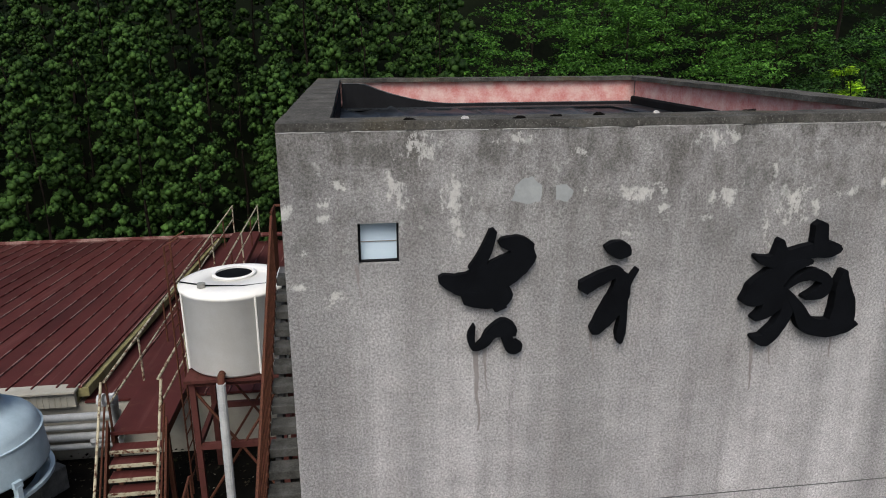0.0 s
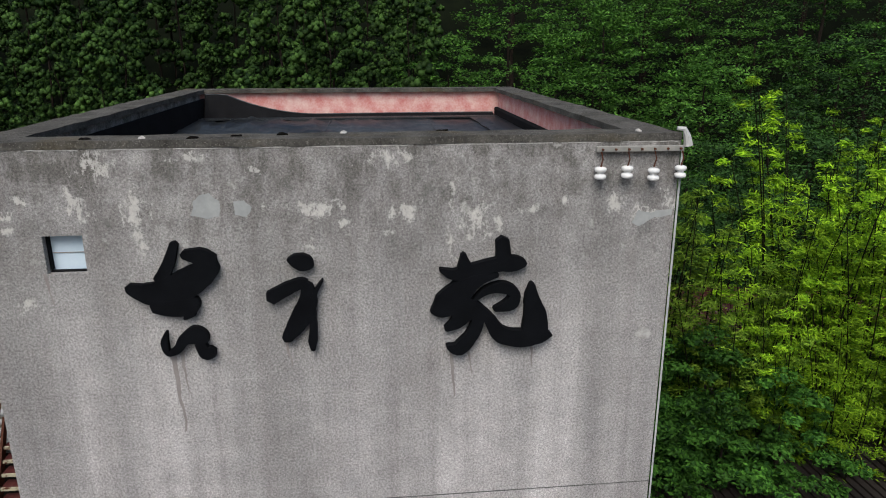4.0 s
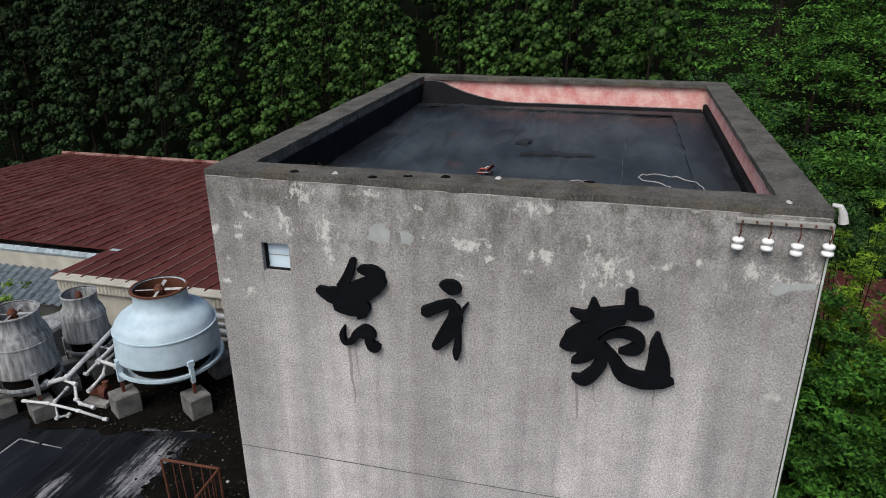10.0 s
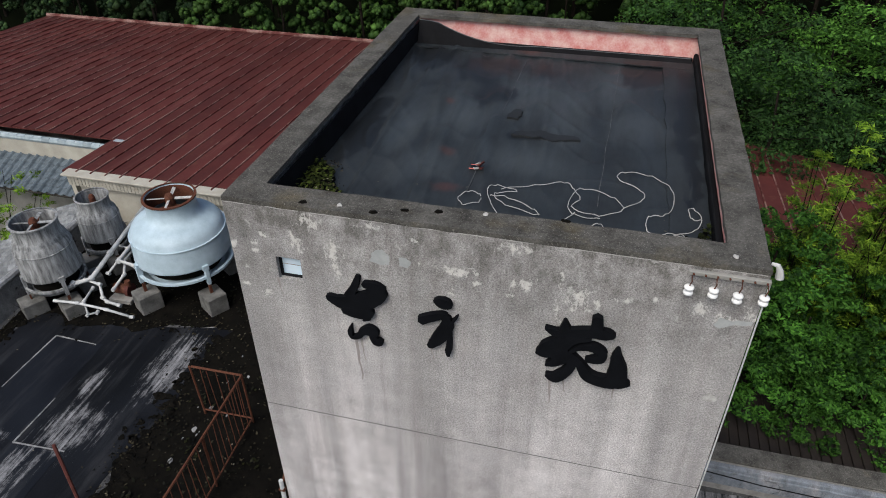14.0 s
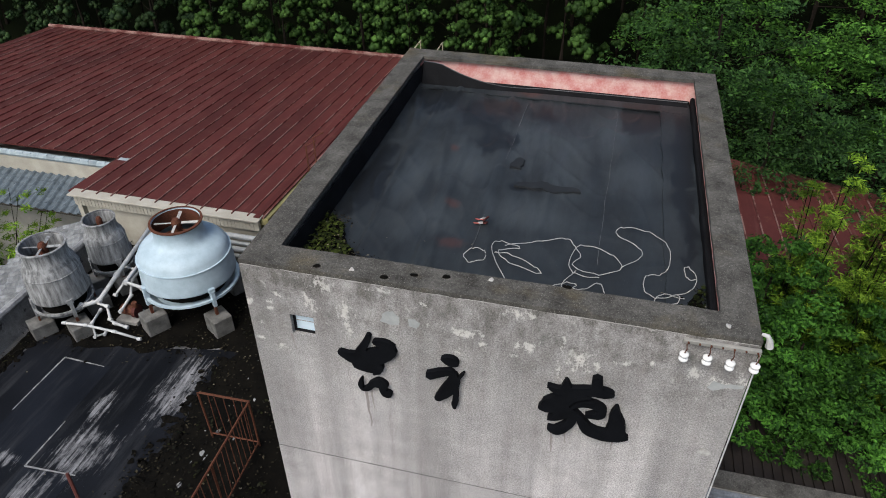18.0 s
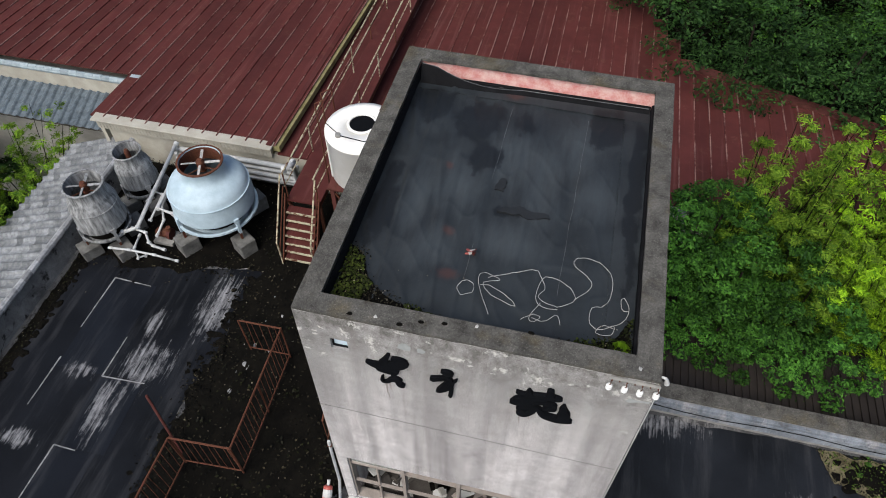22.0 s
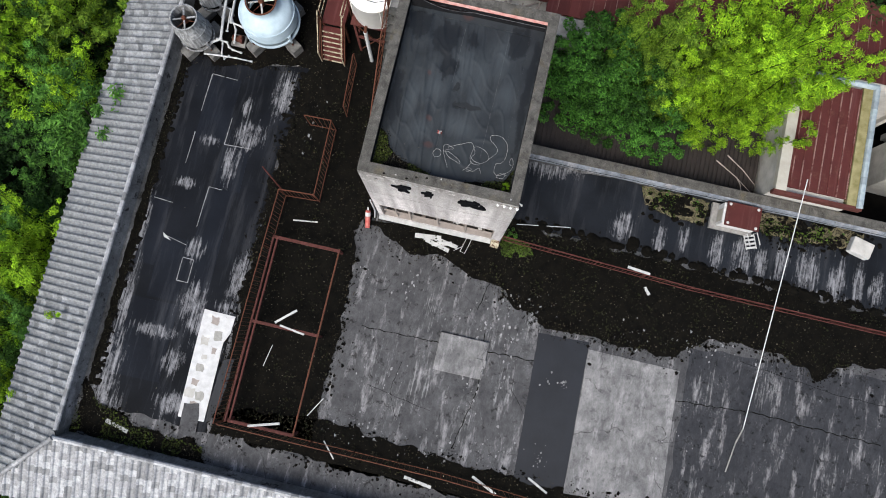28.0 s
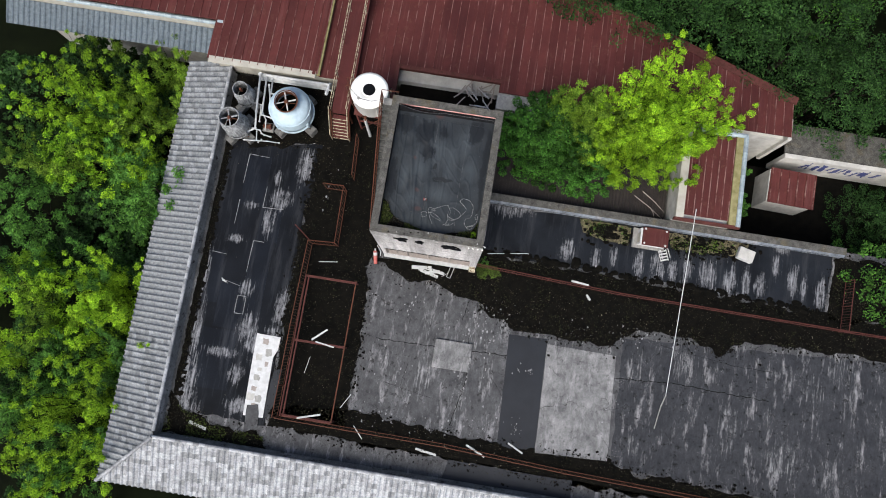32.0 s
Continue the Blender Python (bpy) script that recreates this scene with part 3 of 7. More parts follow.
def slab(pts, z0, z1, bm=None):
    """A flat plate with any outline."""
    bm = bm or bmesh.new()
    lo = [bm.verts.new((x, y, z0)) for x, y in pts]
    hi = [bm.verts.new((x, y, z1)) for x, y in pts]
    bm.faces.new(hi)
    bm.faces.new(lo[::-1])
    n = len(pts)
    for k in range(n):
        bm.faces.new((lo[k], lo[(k + 1) % n], hi[(k + 1) % n], hi[k]))
    bmesh.ops.recalc_face_normals(bm, faces=bm.faces)
    return bm


def ragged(pts, step=0.25, amp=0.08, seed=1, freq=1.3):
    """The outline again, with uneven edges."""
    out = []
    for (x0, y0), (x1, y1) in zip(pts, pts[1:] + pts[:1]):
        n = max(1, int(math.hypot(x1 - x0, y1 - y0) / step))
        for k in range(n):
            x, y = x0 + (x1 - x0) * k / n, y0 + (y1 - y0) * k / n
            w = noise.noise_vector(Vector((x * freq, y * freq, seed * 7.3)))
            w2 = noise.noise_vector(Vector((x * freq * 3.2, y * freq * 3.2, seed * 3.1)))
            out.append((x + amp * (w.x + w2.x * 0.32), y + amp * (w.y + w2.y * 0.32)))
    return out


def rng(seed):
    return random.Random(seed)


# ---- ground and hills ----
def ground_height(x, y):
    up = max(0.0, y - 24) * 0.62
    up = min(up, 46 + 0.02 * y)
    west = max(0.0, -x - 30) * 0.35
    east = max(0.0, x - 24) * 0.30 * min(1.0, max(0.0, (y + 5) / 20))
    return -6.5 + up + min(west, 25) + min(east, 30) + 0.8 * noise.noise(Vector((x * 0.08, y * 0.08, 2.0)))


def build_ground():
    bm = bmesh.new()
    line = [-900, -500, -260, -140] + [-90 + 6 * k for k in range(31)] + [140, 260, 500, 900]
    grid = [[bm.verts.new((x, y, ground_height(x, y))) for x in line] for y in line]
    for a, b in zip(grid, grid[1:]):
        for k in range(len(line) - 1):
            bm.faces.new((a[k], a[k + 1], b[k + 1], b[k]))
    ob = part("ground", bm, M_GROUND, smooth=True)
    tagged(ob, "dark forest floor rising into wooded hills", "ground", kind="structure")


build_ground()

# ---- the flat-roofed building ----
EAST = 27.0
body = part("building_body", slab([(-12.15, -10.95), (EAST - 0.05, -10.95), (EAST - 0.05, 3.93), (2.57, 3.93), (2.57, 8.55), (-12.15, 8.55)], -6.6, -0.121), M_HOUSE)
tagged(body, "stained pale walls of the flat-roofed building", "wall", kind="structure")

terrace = thing("terrace", "cracked grey concrete roof terrace with dark damp stains", "terrace", kind="structure")
OUT = [(-12.2, -11.0), (EAST, -11.0), (EAST, 3.98), (2.62, 3.98), (2.62, 8.6), (-12.2, 8.6)]
part("concrete_deck", slab(OUT, -0.12, 0.0), M_CONC, terrace)
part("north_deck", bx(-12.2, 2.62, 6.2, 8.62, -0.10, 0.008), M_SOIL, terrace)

# black sheets on the west deck, laid in lanes
west = thing("west_roofing", "black sheet roofing with chalky scuffs and lifted seams", "roofing", kind="structure")
part("sheet_field", slab(ragged([(-11.75, 5.0), (-11.75, -9.6), (-7.0, -9.8), (-7.05, -4), (-6.95, 0.3), (-7.05, 1.9), (-6.75, 2.9), (-7.0, 4.2), (-6.6, 5.5), (-8.3, 5.15), (-9.6, 5.0)], 0.2, 0.13, 3), 0.001, 0.012), M_SHEET, west)
for k, (x0, x1, y0, y1) in enumerate(((-10.58, -9.3, 1.45, 4.24), (-9.32, -8.2, -0.4, 1.44), (-9.45, -8.35, -4.6, -0.4), (-11.6, -10.75, -4.0, -1.2), (-10.7, -9.45, -5.2, -2.7), (-11.5, -9.3, -8.4, -5.3), (-9.7, -9.25, -4.35, -3.4))):
    part("sheet", slab(ragged([(x0, y0), (x1, y0 + 0.03), (x1 - 0.04, y1), (x0 - 0.03, y1)], 0.5, 0.012, k), 0.012, 0.017 + 0.001 * k), M_SHEET_S, west)
SEAMS = [((-10.58, 4.24), (-9.5, 4.2)), ((-10.58, 4.24), (-10.62, 2.6)), ((-10.62, 1.7), (-10.65, 0.35)), ((-9.32, 1.44), (-8.2, 1.49)), ((-9.45, -0.4), (-8.9, -0.42)), ((-9.45, -0.4), (-9.5, -2.1)),
         ((-10.72, -2.68), (-9.7, -2.9)), ((-11.5, -1.3), (-10.7, -1.35)), ((-9.7, -3.4), (-9.25, -3.42)), ((-9.7, -4.35), (-9.7, -3.4)), ((-9.7, -4.35), (-9.25, -4.35)), ((-9.25, -4.35), (-9.25, -3.42)), ((-9.32, 1.44), (-9.3, 2.6))]
for k, ((x0, y0), (x1, y1)) in enumerate(SEAMS):
    d = Vector((x1 - x0, y1 - y0)).normalized() * 0.018
    part("pale_seam", slab(ragged([(x0 - d.y, y0 + d.x), (x0 + d.y, y0 - d.x), (x1 + d.y * 0.5, y1 - d.x * 0.5), (x1 - d.y * 0.5, y1 + d.x * 0.5)], 0.15, 0.008, k), 0.015, 0.028), M_CHALK, west)
tagged(part("lifted_corner", slab([(-10.74, -2.6), (-10.66, -2.78), (-10.35, -2.86)], 0.03, 0.045), M_WHITE, west), "pale lifted corner of a sheet")

# sheet on the east deck
east = thing("east_roofing", "black sheet roofing with pale drip streaks", "roofing", kind="structure")
part("sheet_field", slab(ragged([(2.75, 3.55), (2.75, 0.9), (8, 0.85), (14, 0.8), (21.0, 0.45), (21.2, 3.7)], 0.3, 0.09, 9), 0.001, 0.012), M_SHEET_E, east)

# sheets and slabs on the terrace
patchwork = thing("terrace_patches", "dark and pale repair sheets laid over the concrete", "paving", kind="structure")
part("dark_strip", slab(ragged([(4.75, -3.15), (6.78, -3.1), (6.9, -8.9), (4.95, -8.95)], 0.3, 0.03, 5), 0.002, 0.012), M_SHEET2, patchwork, "black bitumen strip")
part("dark_screed", slab(ragged([(10.7, -2.4), (26.8, -1.4), (26.8, -9.6), (10.8, -9.0)], 0.25, 0.12, 17), 0.001, 0.004), M_CONC_D, patchwork, "dark damp screed with black cracks")
part("pale_sheet", slab(ragged([(6.8, -3.35), (10.42, -3.4), (10.62, -8.75), (6.92, -8.9)], 0.3, 0.03, 6), 0.003, 0.02), M_CONC_L, patchwork, "pale grey screed with rough brush marks")
part("upper_sheet", slab(ragged([(6.8, -3.36), (10.4, -3.4), (10.4, -4.3), (8.2, -4.35), (6.8, -4.3)], 0.3, 0.02, 8), 0.02, 0.026), M_CONC_L, patchwork)
# open joints filled with soil, and wide cracks
for k, line in enumerate((((-2.10, -4.48), (0.86, -4.41), (4.92, -4.27)), ((2.69, -3.65), (2.89, -5.85), (2.38, -8.27)), ((10.47, -4.55), (13.43, -4.32), (18.53, -4.46)), ((2.52, -1.40), (2.21, -2.81)), ((-1.35, -6.60), (-0.16, -6.82), (1.29, -7.06)), ((-0.22, -5.45), (-0.44, -6.61), (0.05, -7.71)), ((4.17, -5.56), (4.93, -6.48)), ((13.91, -0.40), (13.94, -3.32)), ((12.68, -2.49), (16.54, -2.94), (18.49, -2.94)))):
    w = 0.016 if k < 4 else 0.008
    side = []
    for i, (x, y) in enumerate(line):
        (ax, ay), (cx, cy) = line[max(i - 1, 0)], line[min(i + 1, len(line) - 1)]
        d = Vector((cx - ax, cy - ay)).normalized() * w
        side.append(((x - d.y, y + d.x), (x + d.y, y - d.x)))
    part("joint", slab(ragged([p for p, _ in side] + [q for _, q in side[::-1]], 0.04, 0.055 if k < 4 else 0.035, k + 40, 4.2), 0.001, 0.0045), M_SOIL, patchwork)

raised = thing("hatch_slab", "square weathered concrete hatch slab lying on the terrace", "slab", at=(1.97, -4.72, 0))
part("slab", bx(-0.97, 0.97, -0.74, 0.74, 0.0, 0.10, 0.02), M_CONC_L, raised)
part("lip", bx(0.6, 1.02, -0.30, 0.05, 0.0, 0.12, 0.02), M_CONC_L, raised)

# damp soil with moss and leaf litter
def damp(name, label, pts, seed, n, z=0.004, weeds=0.06, moss=None, soil=None):
    small = max(p[0] for p in pts) - min(p[0] for p in pts) < 3
    base = part(name, slab(ragged(pts, 0.05 if small else 0.08, 0.07 if small else 0.25, seed, 4.0 if small else 1.5), z, z + 0.012), soil or M_SOIL)
    tagged(base, label, "litter", kind="stuff")
    edges = [e for e in zip(pts, pts[1:] + pts[:1]) for _ in range(1 + int(math.hypot(e[0][0] - e[1][0], e[0][1] - e[1][1]) * 4))]
    r = rng(seed)
    xs, ys = [p[0] for p in pts], [p[1] for p in pts]
    def inside(x, y):
        c = False
        for (x0, y0), (x1, y1) in zip(pts, pts[1:] + pts[:1]):
            if (y0 > y) != (y1 > y) and x < (x1 - x0) * (y - y0) / (y1 - y0) + x0:
                c = not c
        return c
    for nm, material, share in (("leaf_litter", M_LITTER, 1.0), ("weeds", moss or M_MOSS, weeds * 6), ("pale_leaves", M_PALELEAF, 0.045)):
        vs, fs = [], []
        for _ in range(int(n * share)):
            x, y = r.uniform(min(xs) - 0.3, max(xs) + 0.3), r.uniform(min(ys) - 0.3, max(ys) + 0.3)
            if not inside(x, y) and r.random() > (0.03 if nm == "pale_leaves" else 0.0):
                continue
            if nm == "weeds" and noise.noise(Vector((x * 0.9, y * 0.9, seed))) < (-0.25 if small else 0.05):
                continue
            if nm == "leaf_litter" and r.random() < 0.3:
                (ex, ey), (fx, fy) = edges[int(r.random() * len(edges))]
                q = r.random()
                x, y = ex + (fx - ex) * q + r.gauss(0, 0.05 if small else 0.2), ey + (fy - ey) * q + r.gauss(0, 0.05 if small else 0.2)
            s = r.uniform(0.014, 0.042) if nm == "leaf_litter" else r.uniform(0.02, 0.06) if nm == "weeds" else r.uniform(0.008, 0.030)
            s *= 0.6 if small else 1.0
            a, t = r.uniform(0, 6.28), r.uniform(-0.5, 0.5)
            u = Vector((math.cos(a), math.sin(a), t)) * s
            v = Vector((-math.sin(a), math.cos(a), r.uniform(-0.4, 0.4))) * s * 0.6
            c = Vector((x, y, z + 0.03 + r.random() * (0.03 if nm == "leaf_litter" else 0.08)))
            k = len(vs)
            vs += [c - u, c - v, c + u, c + v]
            fs.append((k, k + 1, k + 2, k + 3))
        me = bpy.data.meshes.new(nm)
        me.from_pydata(vs, [], fs)
        me.materials.append(material)
        ob = new(nm, me)
        ob.parent = base
    if not small:
        vs, fs = [], []
        for _ in range(len(edges) * 9):
            (ex, ey), (fx, fy) = edges[int(r.random() * len(edges))]
            q, far = r.random(), abs(r.gauss(0, 0.32))
            a = r.uniform(0, 6.28)
            x, y = ex + (fx - ex) * q + far * math.cos(a), ey + (fy - ey) * q + far * math.sin(a)
            if noise.noise(Vector((x * 0.7, y * 0.7, seed + 9))) < -0.12 or x < -11.9 or x > 26.5 or y < -10.8 or inside(x, y):
                continue
            k, m, sz = len(vs), r.randint(6, 9), (0.010 + 0.065 * r.random() ** 2.5)
            vs += [(x + sz * r.uniform(0.3, 1.6) * math.cos(a + 6.283 * i / m), y + sz * r.uniform(0.5, 1.5) * math.sin(a + 6.283 * i / m), 0.0285) for i in range(m)]
            fs.append(tuple(range(k, k + m)))
        me = bpy.data.meshes.new("moss_flecks")
        me.from_pydata(vs, [], fs)
        me.materials.append(M_SOIL)
        new("moss_flecks", me).parent = base
    return base


damp("damp_bed", "dark damp soil and moss round the plant machinery", [(-12.0, 8.5), (-12.0, 4.9), (-10.6, 4.7), (-8.9, 4.95), (-6.75, 5.4), (-7.05, 4.2), (-6.8, 2.9), (-7.1, 1.9), (-7.0, 0.3), (-7.05, -4), (-6.95, -5.2), (-6.9, -9.2), (-3.0, -9.2), (-2.9, -5), (-3.0, -1.9), (-3.4, -0.9), (-2.6, 0.4), (-2.6, 8.4)], 1, 15000)
damp("damp_strip", "dark strip of moss and leaf litter along the railing", [(-3.2, -0.3), (-2.4, -0.6), (-1, -1.2), (0.6, -1.1), (2.2, -1.6), (3.6, -2.2), (5.0, -2.9), (6.8, -2.9), (9.8, -2.9), (12, -1.8), (14.5, -2.0), (15.6, -2.6), (17, -1.6), (22, -1.4), (26.5, -1.6), (26.5, 0.5), (20, 0.5), (8, 0.75), (2.6, 0.95), (2.5, -0.12), (-2.4, -0.12)], 2, 16000)
damp("damp_edge", "dark litter under the south railing", [(-6.8, -8.7), (-2.5, -8.3), (4.5, -8.8), (10.6, -8.7), (12.5, -9.2), (24, -9.4), (26.5, -9.5), (26.5, -10.4), (10, -10.2), (-6.8, -9.7)], 3, 7000)
damp("east_end", "dark soil under the bushes at the east end", [(21.3, 3.6), (21.2, 0.4), (26.6, 0.3), (26.6, 3.8)], 9, 2500, weeds=0.15)
damp("corner_moss", "clumps of moss and dead leaves in the gutter", [(-12.1, -10.9), (-12.1, -8.8), (-11.3, -9.6), (-9, -10.2), (-7, -10.3), (-6.6, -10.95)], 4, 4500, weeds=0.14, moss=M_MOSS_R)
damp("wall_litter", "heaped dead leaves and moss by the low wall", [(7.6, 3.55), (7.9, 2.8), (9.0, 2.55), (10.3, 2.5), (10.4, 3.5)], 5, 3200, 0.02, 0.06, M_MOSS_B, M_TAN)
damp("wall_litter_far", "heaped dead leaves and moss by the low wall", [(12.3, 3.55), (12.6, 2.7), (14, 2.6), (16.2, 2.9), (16.6, 3.55)], 6, 3600, 0.02, 0.06, M_MOSS_B, M_TAN)
damp("corner_weeds", "bright weeds at the tower foot", [(2.5, -0.1), (2.6, 0.3), (3.6, 0.25), (3.9, -0.2), (3.2, -0.5), (2.7, -0.5)], 8, 2600, 0.02, 0.35, M_MOSS_B)
damp("west_gutter_moss", "moss and grit in the west gutter", [(-12.0, 5), (-12.0, -9), (-11.75, -9), (-11.65, -3), (-11.72, 5)], 7, 2500, 0.01, 0.1)
part("south_strip", slab(ragged([(-6.5, -9.75), (26.8, -10.2), (26.8, -10.98), (-6.5, -10.98)], 0.3, 0.05, 31), 0.002, 0.016), M_CONC)
bpy.data.objects["south_strip"]["kind"] = "structure"
part("south_dark_strip", slab(ragged([(2.6, -9.95), (9.0, -10.0), (9.0, -10.9), (2.4, -10.9)], 0.3, 0.03, 33), 0.017, 0.022), M_SHEET2)
bpy.data.objects["south_dark_strip"]["kind"] = "structure"

# low parapets
def parapet(name, x0, x1, y0, y1, h, label, cap=M_BLOCK):
    p = thing(name, label, "parapet", kind="structure")
    part("upstand", bx(x0, x1, y0, y1, 0, h - 0.06), M_BLOCK, p)
    part("cap", bx(x0 - 0.03, x1 + 0.03, y0 - 0.03, y1 + 0.03, h - 0.06, h, 0.012), cap, p)
    return p


def fillet(name, label, m, length):
    """A low upstand with a sloping mortar face."""
    p = thing(name, label, "parapet", kind="structure")
    bm = slab([(0.0, 0.0), (0.30, 0.0), (0.24, 0.30), (0.10, 0.96), (0.0, 1.02)], 0, length)
    part("mortar_face", bm, M_UPSTAND, p, at=m)
    return p


fillet("parapet_west", "grey mortar upstand below the west tiles", pose(-12.35, 8.6, 0, 90) @ Matrix.Diagonal((0.62, 0.66, 1, 1)), 19.7)
fillet("parapet_south", "grey mortar upstand below the south tiles", pose(EAST, -11.12, 0, 90, 0, 90) @ Matrix.Diagonal((0.7, 0.66, -1, 1)), 39.3)
wall_n = parapet("parapet_east", 2.62, 21.4, 3.66, 3.98, 0.85, "low wall with weathered concrete cap and metal flashing", M_COPING)
part("flashing", bx(2.62, 21.4, 3.56, 3.657, 0.26, 0.74, 0.01), M_LIME_WASH, wall_n, "pale stained coating on the wall face")
part("clipped_cable", tb([(2.7 + 0.9 * k, 3.545, 0.50 + 0.07 * math.sin(k * 1.7) - 0.01 * (k % 3)) for k in range(21)], 0.010, 5), M_RUBBER, wall_n, "thin black cable sagging along the wall")
part("flashing_lip", bx(2.62, 21.4, 3.53, 3.56, 0.62, 0.66, 0.01), M_LIME_WASH, wall_n)

# brown corrugated roof behind the low wall
brown = thing("lean_to_roof", "dark brown corrugated iron lean-to roof", "roof", kind="structure")
me_rib = mesh_of(bx(-0.06, 0.06, 0, 3.6, 0, 0.05), "corrugation", M_BROWNROOF)
part("sheet", bx(2.62, 12.0, 3.98, 7.6, 0.10, 0.16), M_BROWNROOF, brown)
for k in range(52):
    again("corrugation", me_rib, brown, pose(2.75 + 0.18 * k, 4.0, 0.155))

# pale chips of paint and lichen strewn over the terrace: middle, spread, number
def chips(rows):
    g4 = rng(52)
    vs, fs = [], []
    for cx, cy, sx, sy, n in rows:
        for _ in range(int(n * 0.6)):
            x, y, s, a = cx + g4.gauss(0, sx), cy + g4.gauss(0, sy), 0.012 + 0.05 * g4.random() ** 2.6, g4.uniform(0, 6.28)
            k, m = len(vs), g4.randint(5, 7)
            vs += [(x + s * g4.uniform(0.5, 1.2) * math.cos(a + 6.283 * i / m), y + s * g4.uniform(0.3, 1.9) * math.sin(a + 6.283 * i / m), 0.027) for i in range(m)]
            fs.append(tuple(range(k, k + m)))
    me = bpy.data.meshes.new("pale_chips")
    me.from_pydata(vs, [], fs)
    me.materials.append(M_CHALK)
    tagged(new("pale_chips", me), "pale chips of paint and lichen on the concrete", "chips", kind="stuff")


CHIPS_NEAR = ((2.56, -5.92, 0.31, 0.79, 70), (3.04, -3.8, 0.49, 0.36, 50), (3.69, -3.31, 0.44, 0.27, 40), (-0.32, -2.29, 0.31, 0.22, 24), (1.73, -5.23, 0.22, 0.13, 14), (4.09, -2.31, 0.54, 0.45, 50), (-2.34, -2.52, 0.22, 0.31, 26), (-1.51, -6.86, 0.18, 1.32, 40), (5.82, -4.84, 0.35, 0.22, 20), (5.81, -8.02, 0.22, 0.3, 26), (6.16, -4.88, 0.13, 0.09, 10), (-0.22, -6.56, 0.44, 0.66, 30))
CHIPS_FAR = ((1.81, -8.51, 0.87, 0.35, 50), (4.09, -7.77, 0.65, 0.3, 40), (2.38, -3.05, 0.54, 0.45, 36), (-2.0, -8.51, 0.35, 0.52, 40), (8.15, -2.4, 1.33, 0.31, 50), (11.26, -2.14, 1.33, 0.31, 50), (-5.99, 3.57, 0.19, 0.93, 24), (-0.66, -2.83, 0.31, 0.22, 20), (3.84, -4.52, 0.22, 0.88, 30), (-0.57, -8.4, 0.65, 0.26, 30), (10.34, -5.68, 0.44, 0.87, 30))
chips(CHIPS_NEAR + CHIPS_FAR)

# round moss cushions along the edge of the east roofing
def cushions(name, label, spots, seed, base=0.0):
    g2 = rng(seed)
    bm = bmesh.new()
    for x, y in spots:
        n0 = len(bm.verts)
        s = g2.uniform(0.05, 0.24 if name == "moss_cushions" else 0.13)
        vs = bmesh.ops.create_icosphere(bm, subdivisions=2, radius=1, matrix=Matrix.Translation((x, y, base)) @ Matrix.Diagonal((s * g2.uniform(0.8, 1.5), s * g2.uniform(0.7, 1.2), s * 0.45, 1)))["verts"]
        for v in vs:
            v.co += noise.noise_vector(v.co * 9) * 0.05
            v.co.z = max(v.co.z, -0.02)
    return tagged(part(name, bm, M_SOIL), label, "moss", kind="stuff")


g3 = rng(15)
cushions("moss_cushions", "black moss cushions creeping over the roofing", [(3.2 + 0.17 * k + g3.uniform(-0.2, 0.2), 0.95 - 0.015 * k * 0.3 + abs(g3.gauss(0, 0.16))) for k in range(104)], 3)
cushions("gutter_moss_cushions", "black moss cushions in the west gutter", [(-11.72 + g3.uniform(-0.1, 0.15), g3.uniform(-9.5, 4.8)) for k in range(110)], 4)
cushions("bed_moss_cushions", "black moss cushions along the roofing edge", [(-6.95 + 0.001 * k + g3.gauss(0, 0.13), 5.0 - 0.08 * k + g3.uniform(-0.2, 0.2)) for k in range(120)], 5)

cushions("wall_moss_cushions", "black moss cushions over dead leaves by the low wall", [(9.1 + g3.gauss(0, 0.65), 3.0 + g3.gauss(0, 0.27)) for k in range(120)] + [(14.3 + g3.gauss(0, 1.0), 3.05 + g3.gauss(0, 0.25)) for k in range(140)], 6, 0.035)

rod = thing("bent_rod", "thin pale bent rod lying on the east roofing", "rod")
part("rod", tb([(2.99, 0.87, 0.06), (5.14, 1.22, 0.06), (5.19, 1.05, 0.05)], 0.014, 6), M_PIPE, rod)


# ---- the red metal roofs ----
def red_z(y):
    return 1.55 - (y - 8.7) * 0.062


red = thing("red_metal_roof", "oxide-red metal roof with raised battens and pale rust streaks", "roof", kind="structure")
PITCH = 0.46
me_panel = {}
for k in range(95):
    x = -25.6 + PITCH * k
    y0 = 10.95 if x < -13.2 else (8.72 if x < -3.4 else (10.05 if x < 2.3 else 9.4))
    y1 = 23.4 if x < 2 else max(23.4 - (x - 2) * 2.8, 16.5 - (x - 4.5) * 0.37)
    if y1 < y0 + 0.5:
        continue
    key = (round(y0, 2), round(y1, 2))
    if key not in me_panel:
        n = math.hypot(y1 - y0, red_z(y1) - red_z(y0))
        me_panel[key] = (mesh_of(bx(-PITCH / 2 + 0.004, PITCH / 2 - 0.004, 0, n, -0.05, 0), "roof_panel", M_REDROOF), mesh_of(bx(-0.016, 0.016, -0.02, n, 0, 0.036, 0.005), "batten", M_REDRIB))
    m = pose(x, y0, red_z(y0) - (0.32 if x > -7.5 else 0), -math.degrees(math.atan(0.062)))
    again("roof_panel", me_panel[key][0], red, m)
    again("batten", me_panel[key][1], red, m @ pose(PITCH / 2, 0, 0))
part("ridge_cap", tb([(-25.8, 22.9, red_z(22.9) + 0.06), (4.0, 22.9, red_z(22.9) + 0.06)], 0.09, 8), M_REDRIB, red, "rounded red ridge cap")
bm = bmesh.new()
qs = []
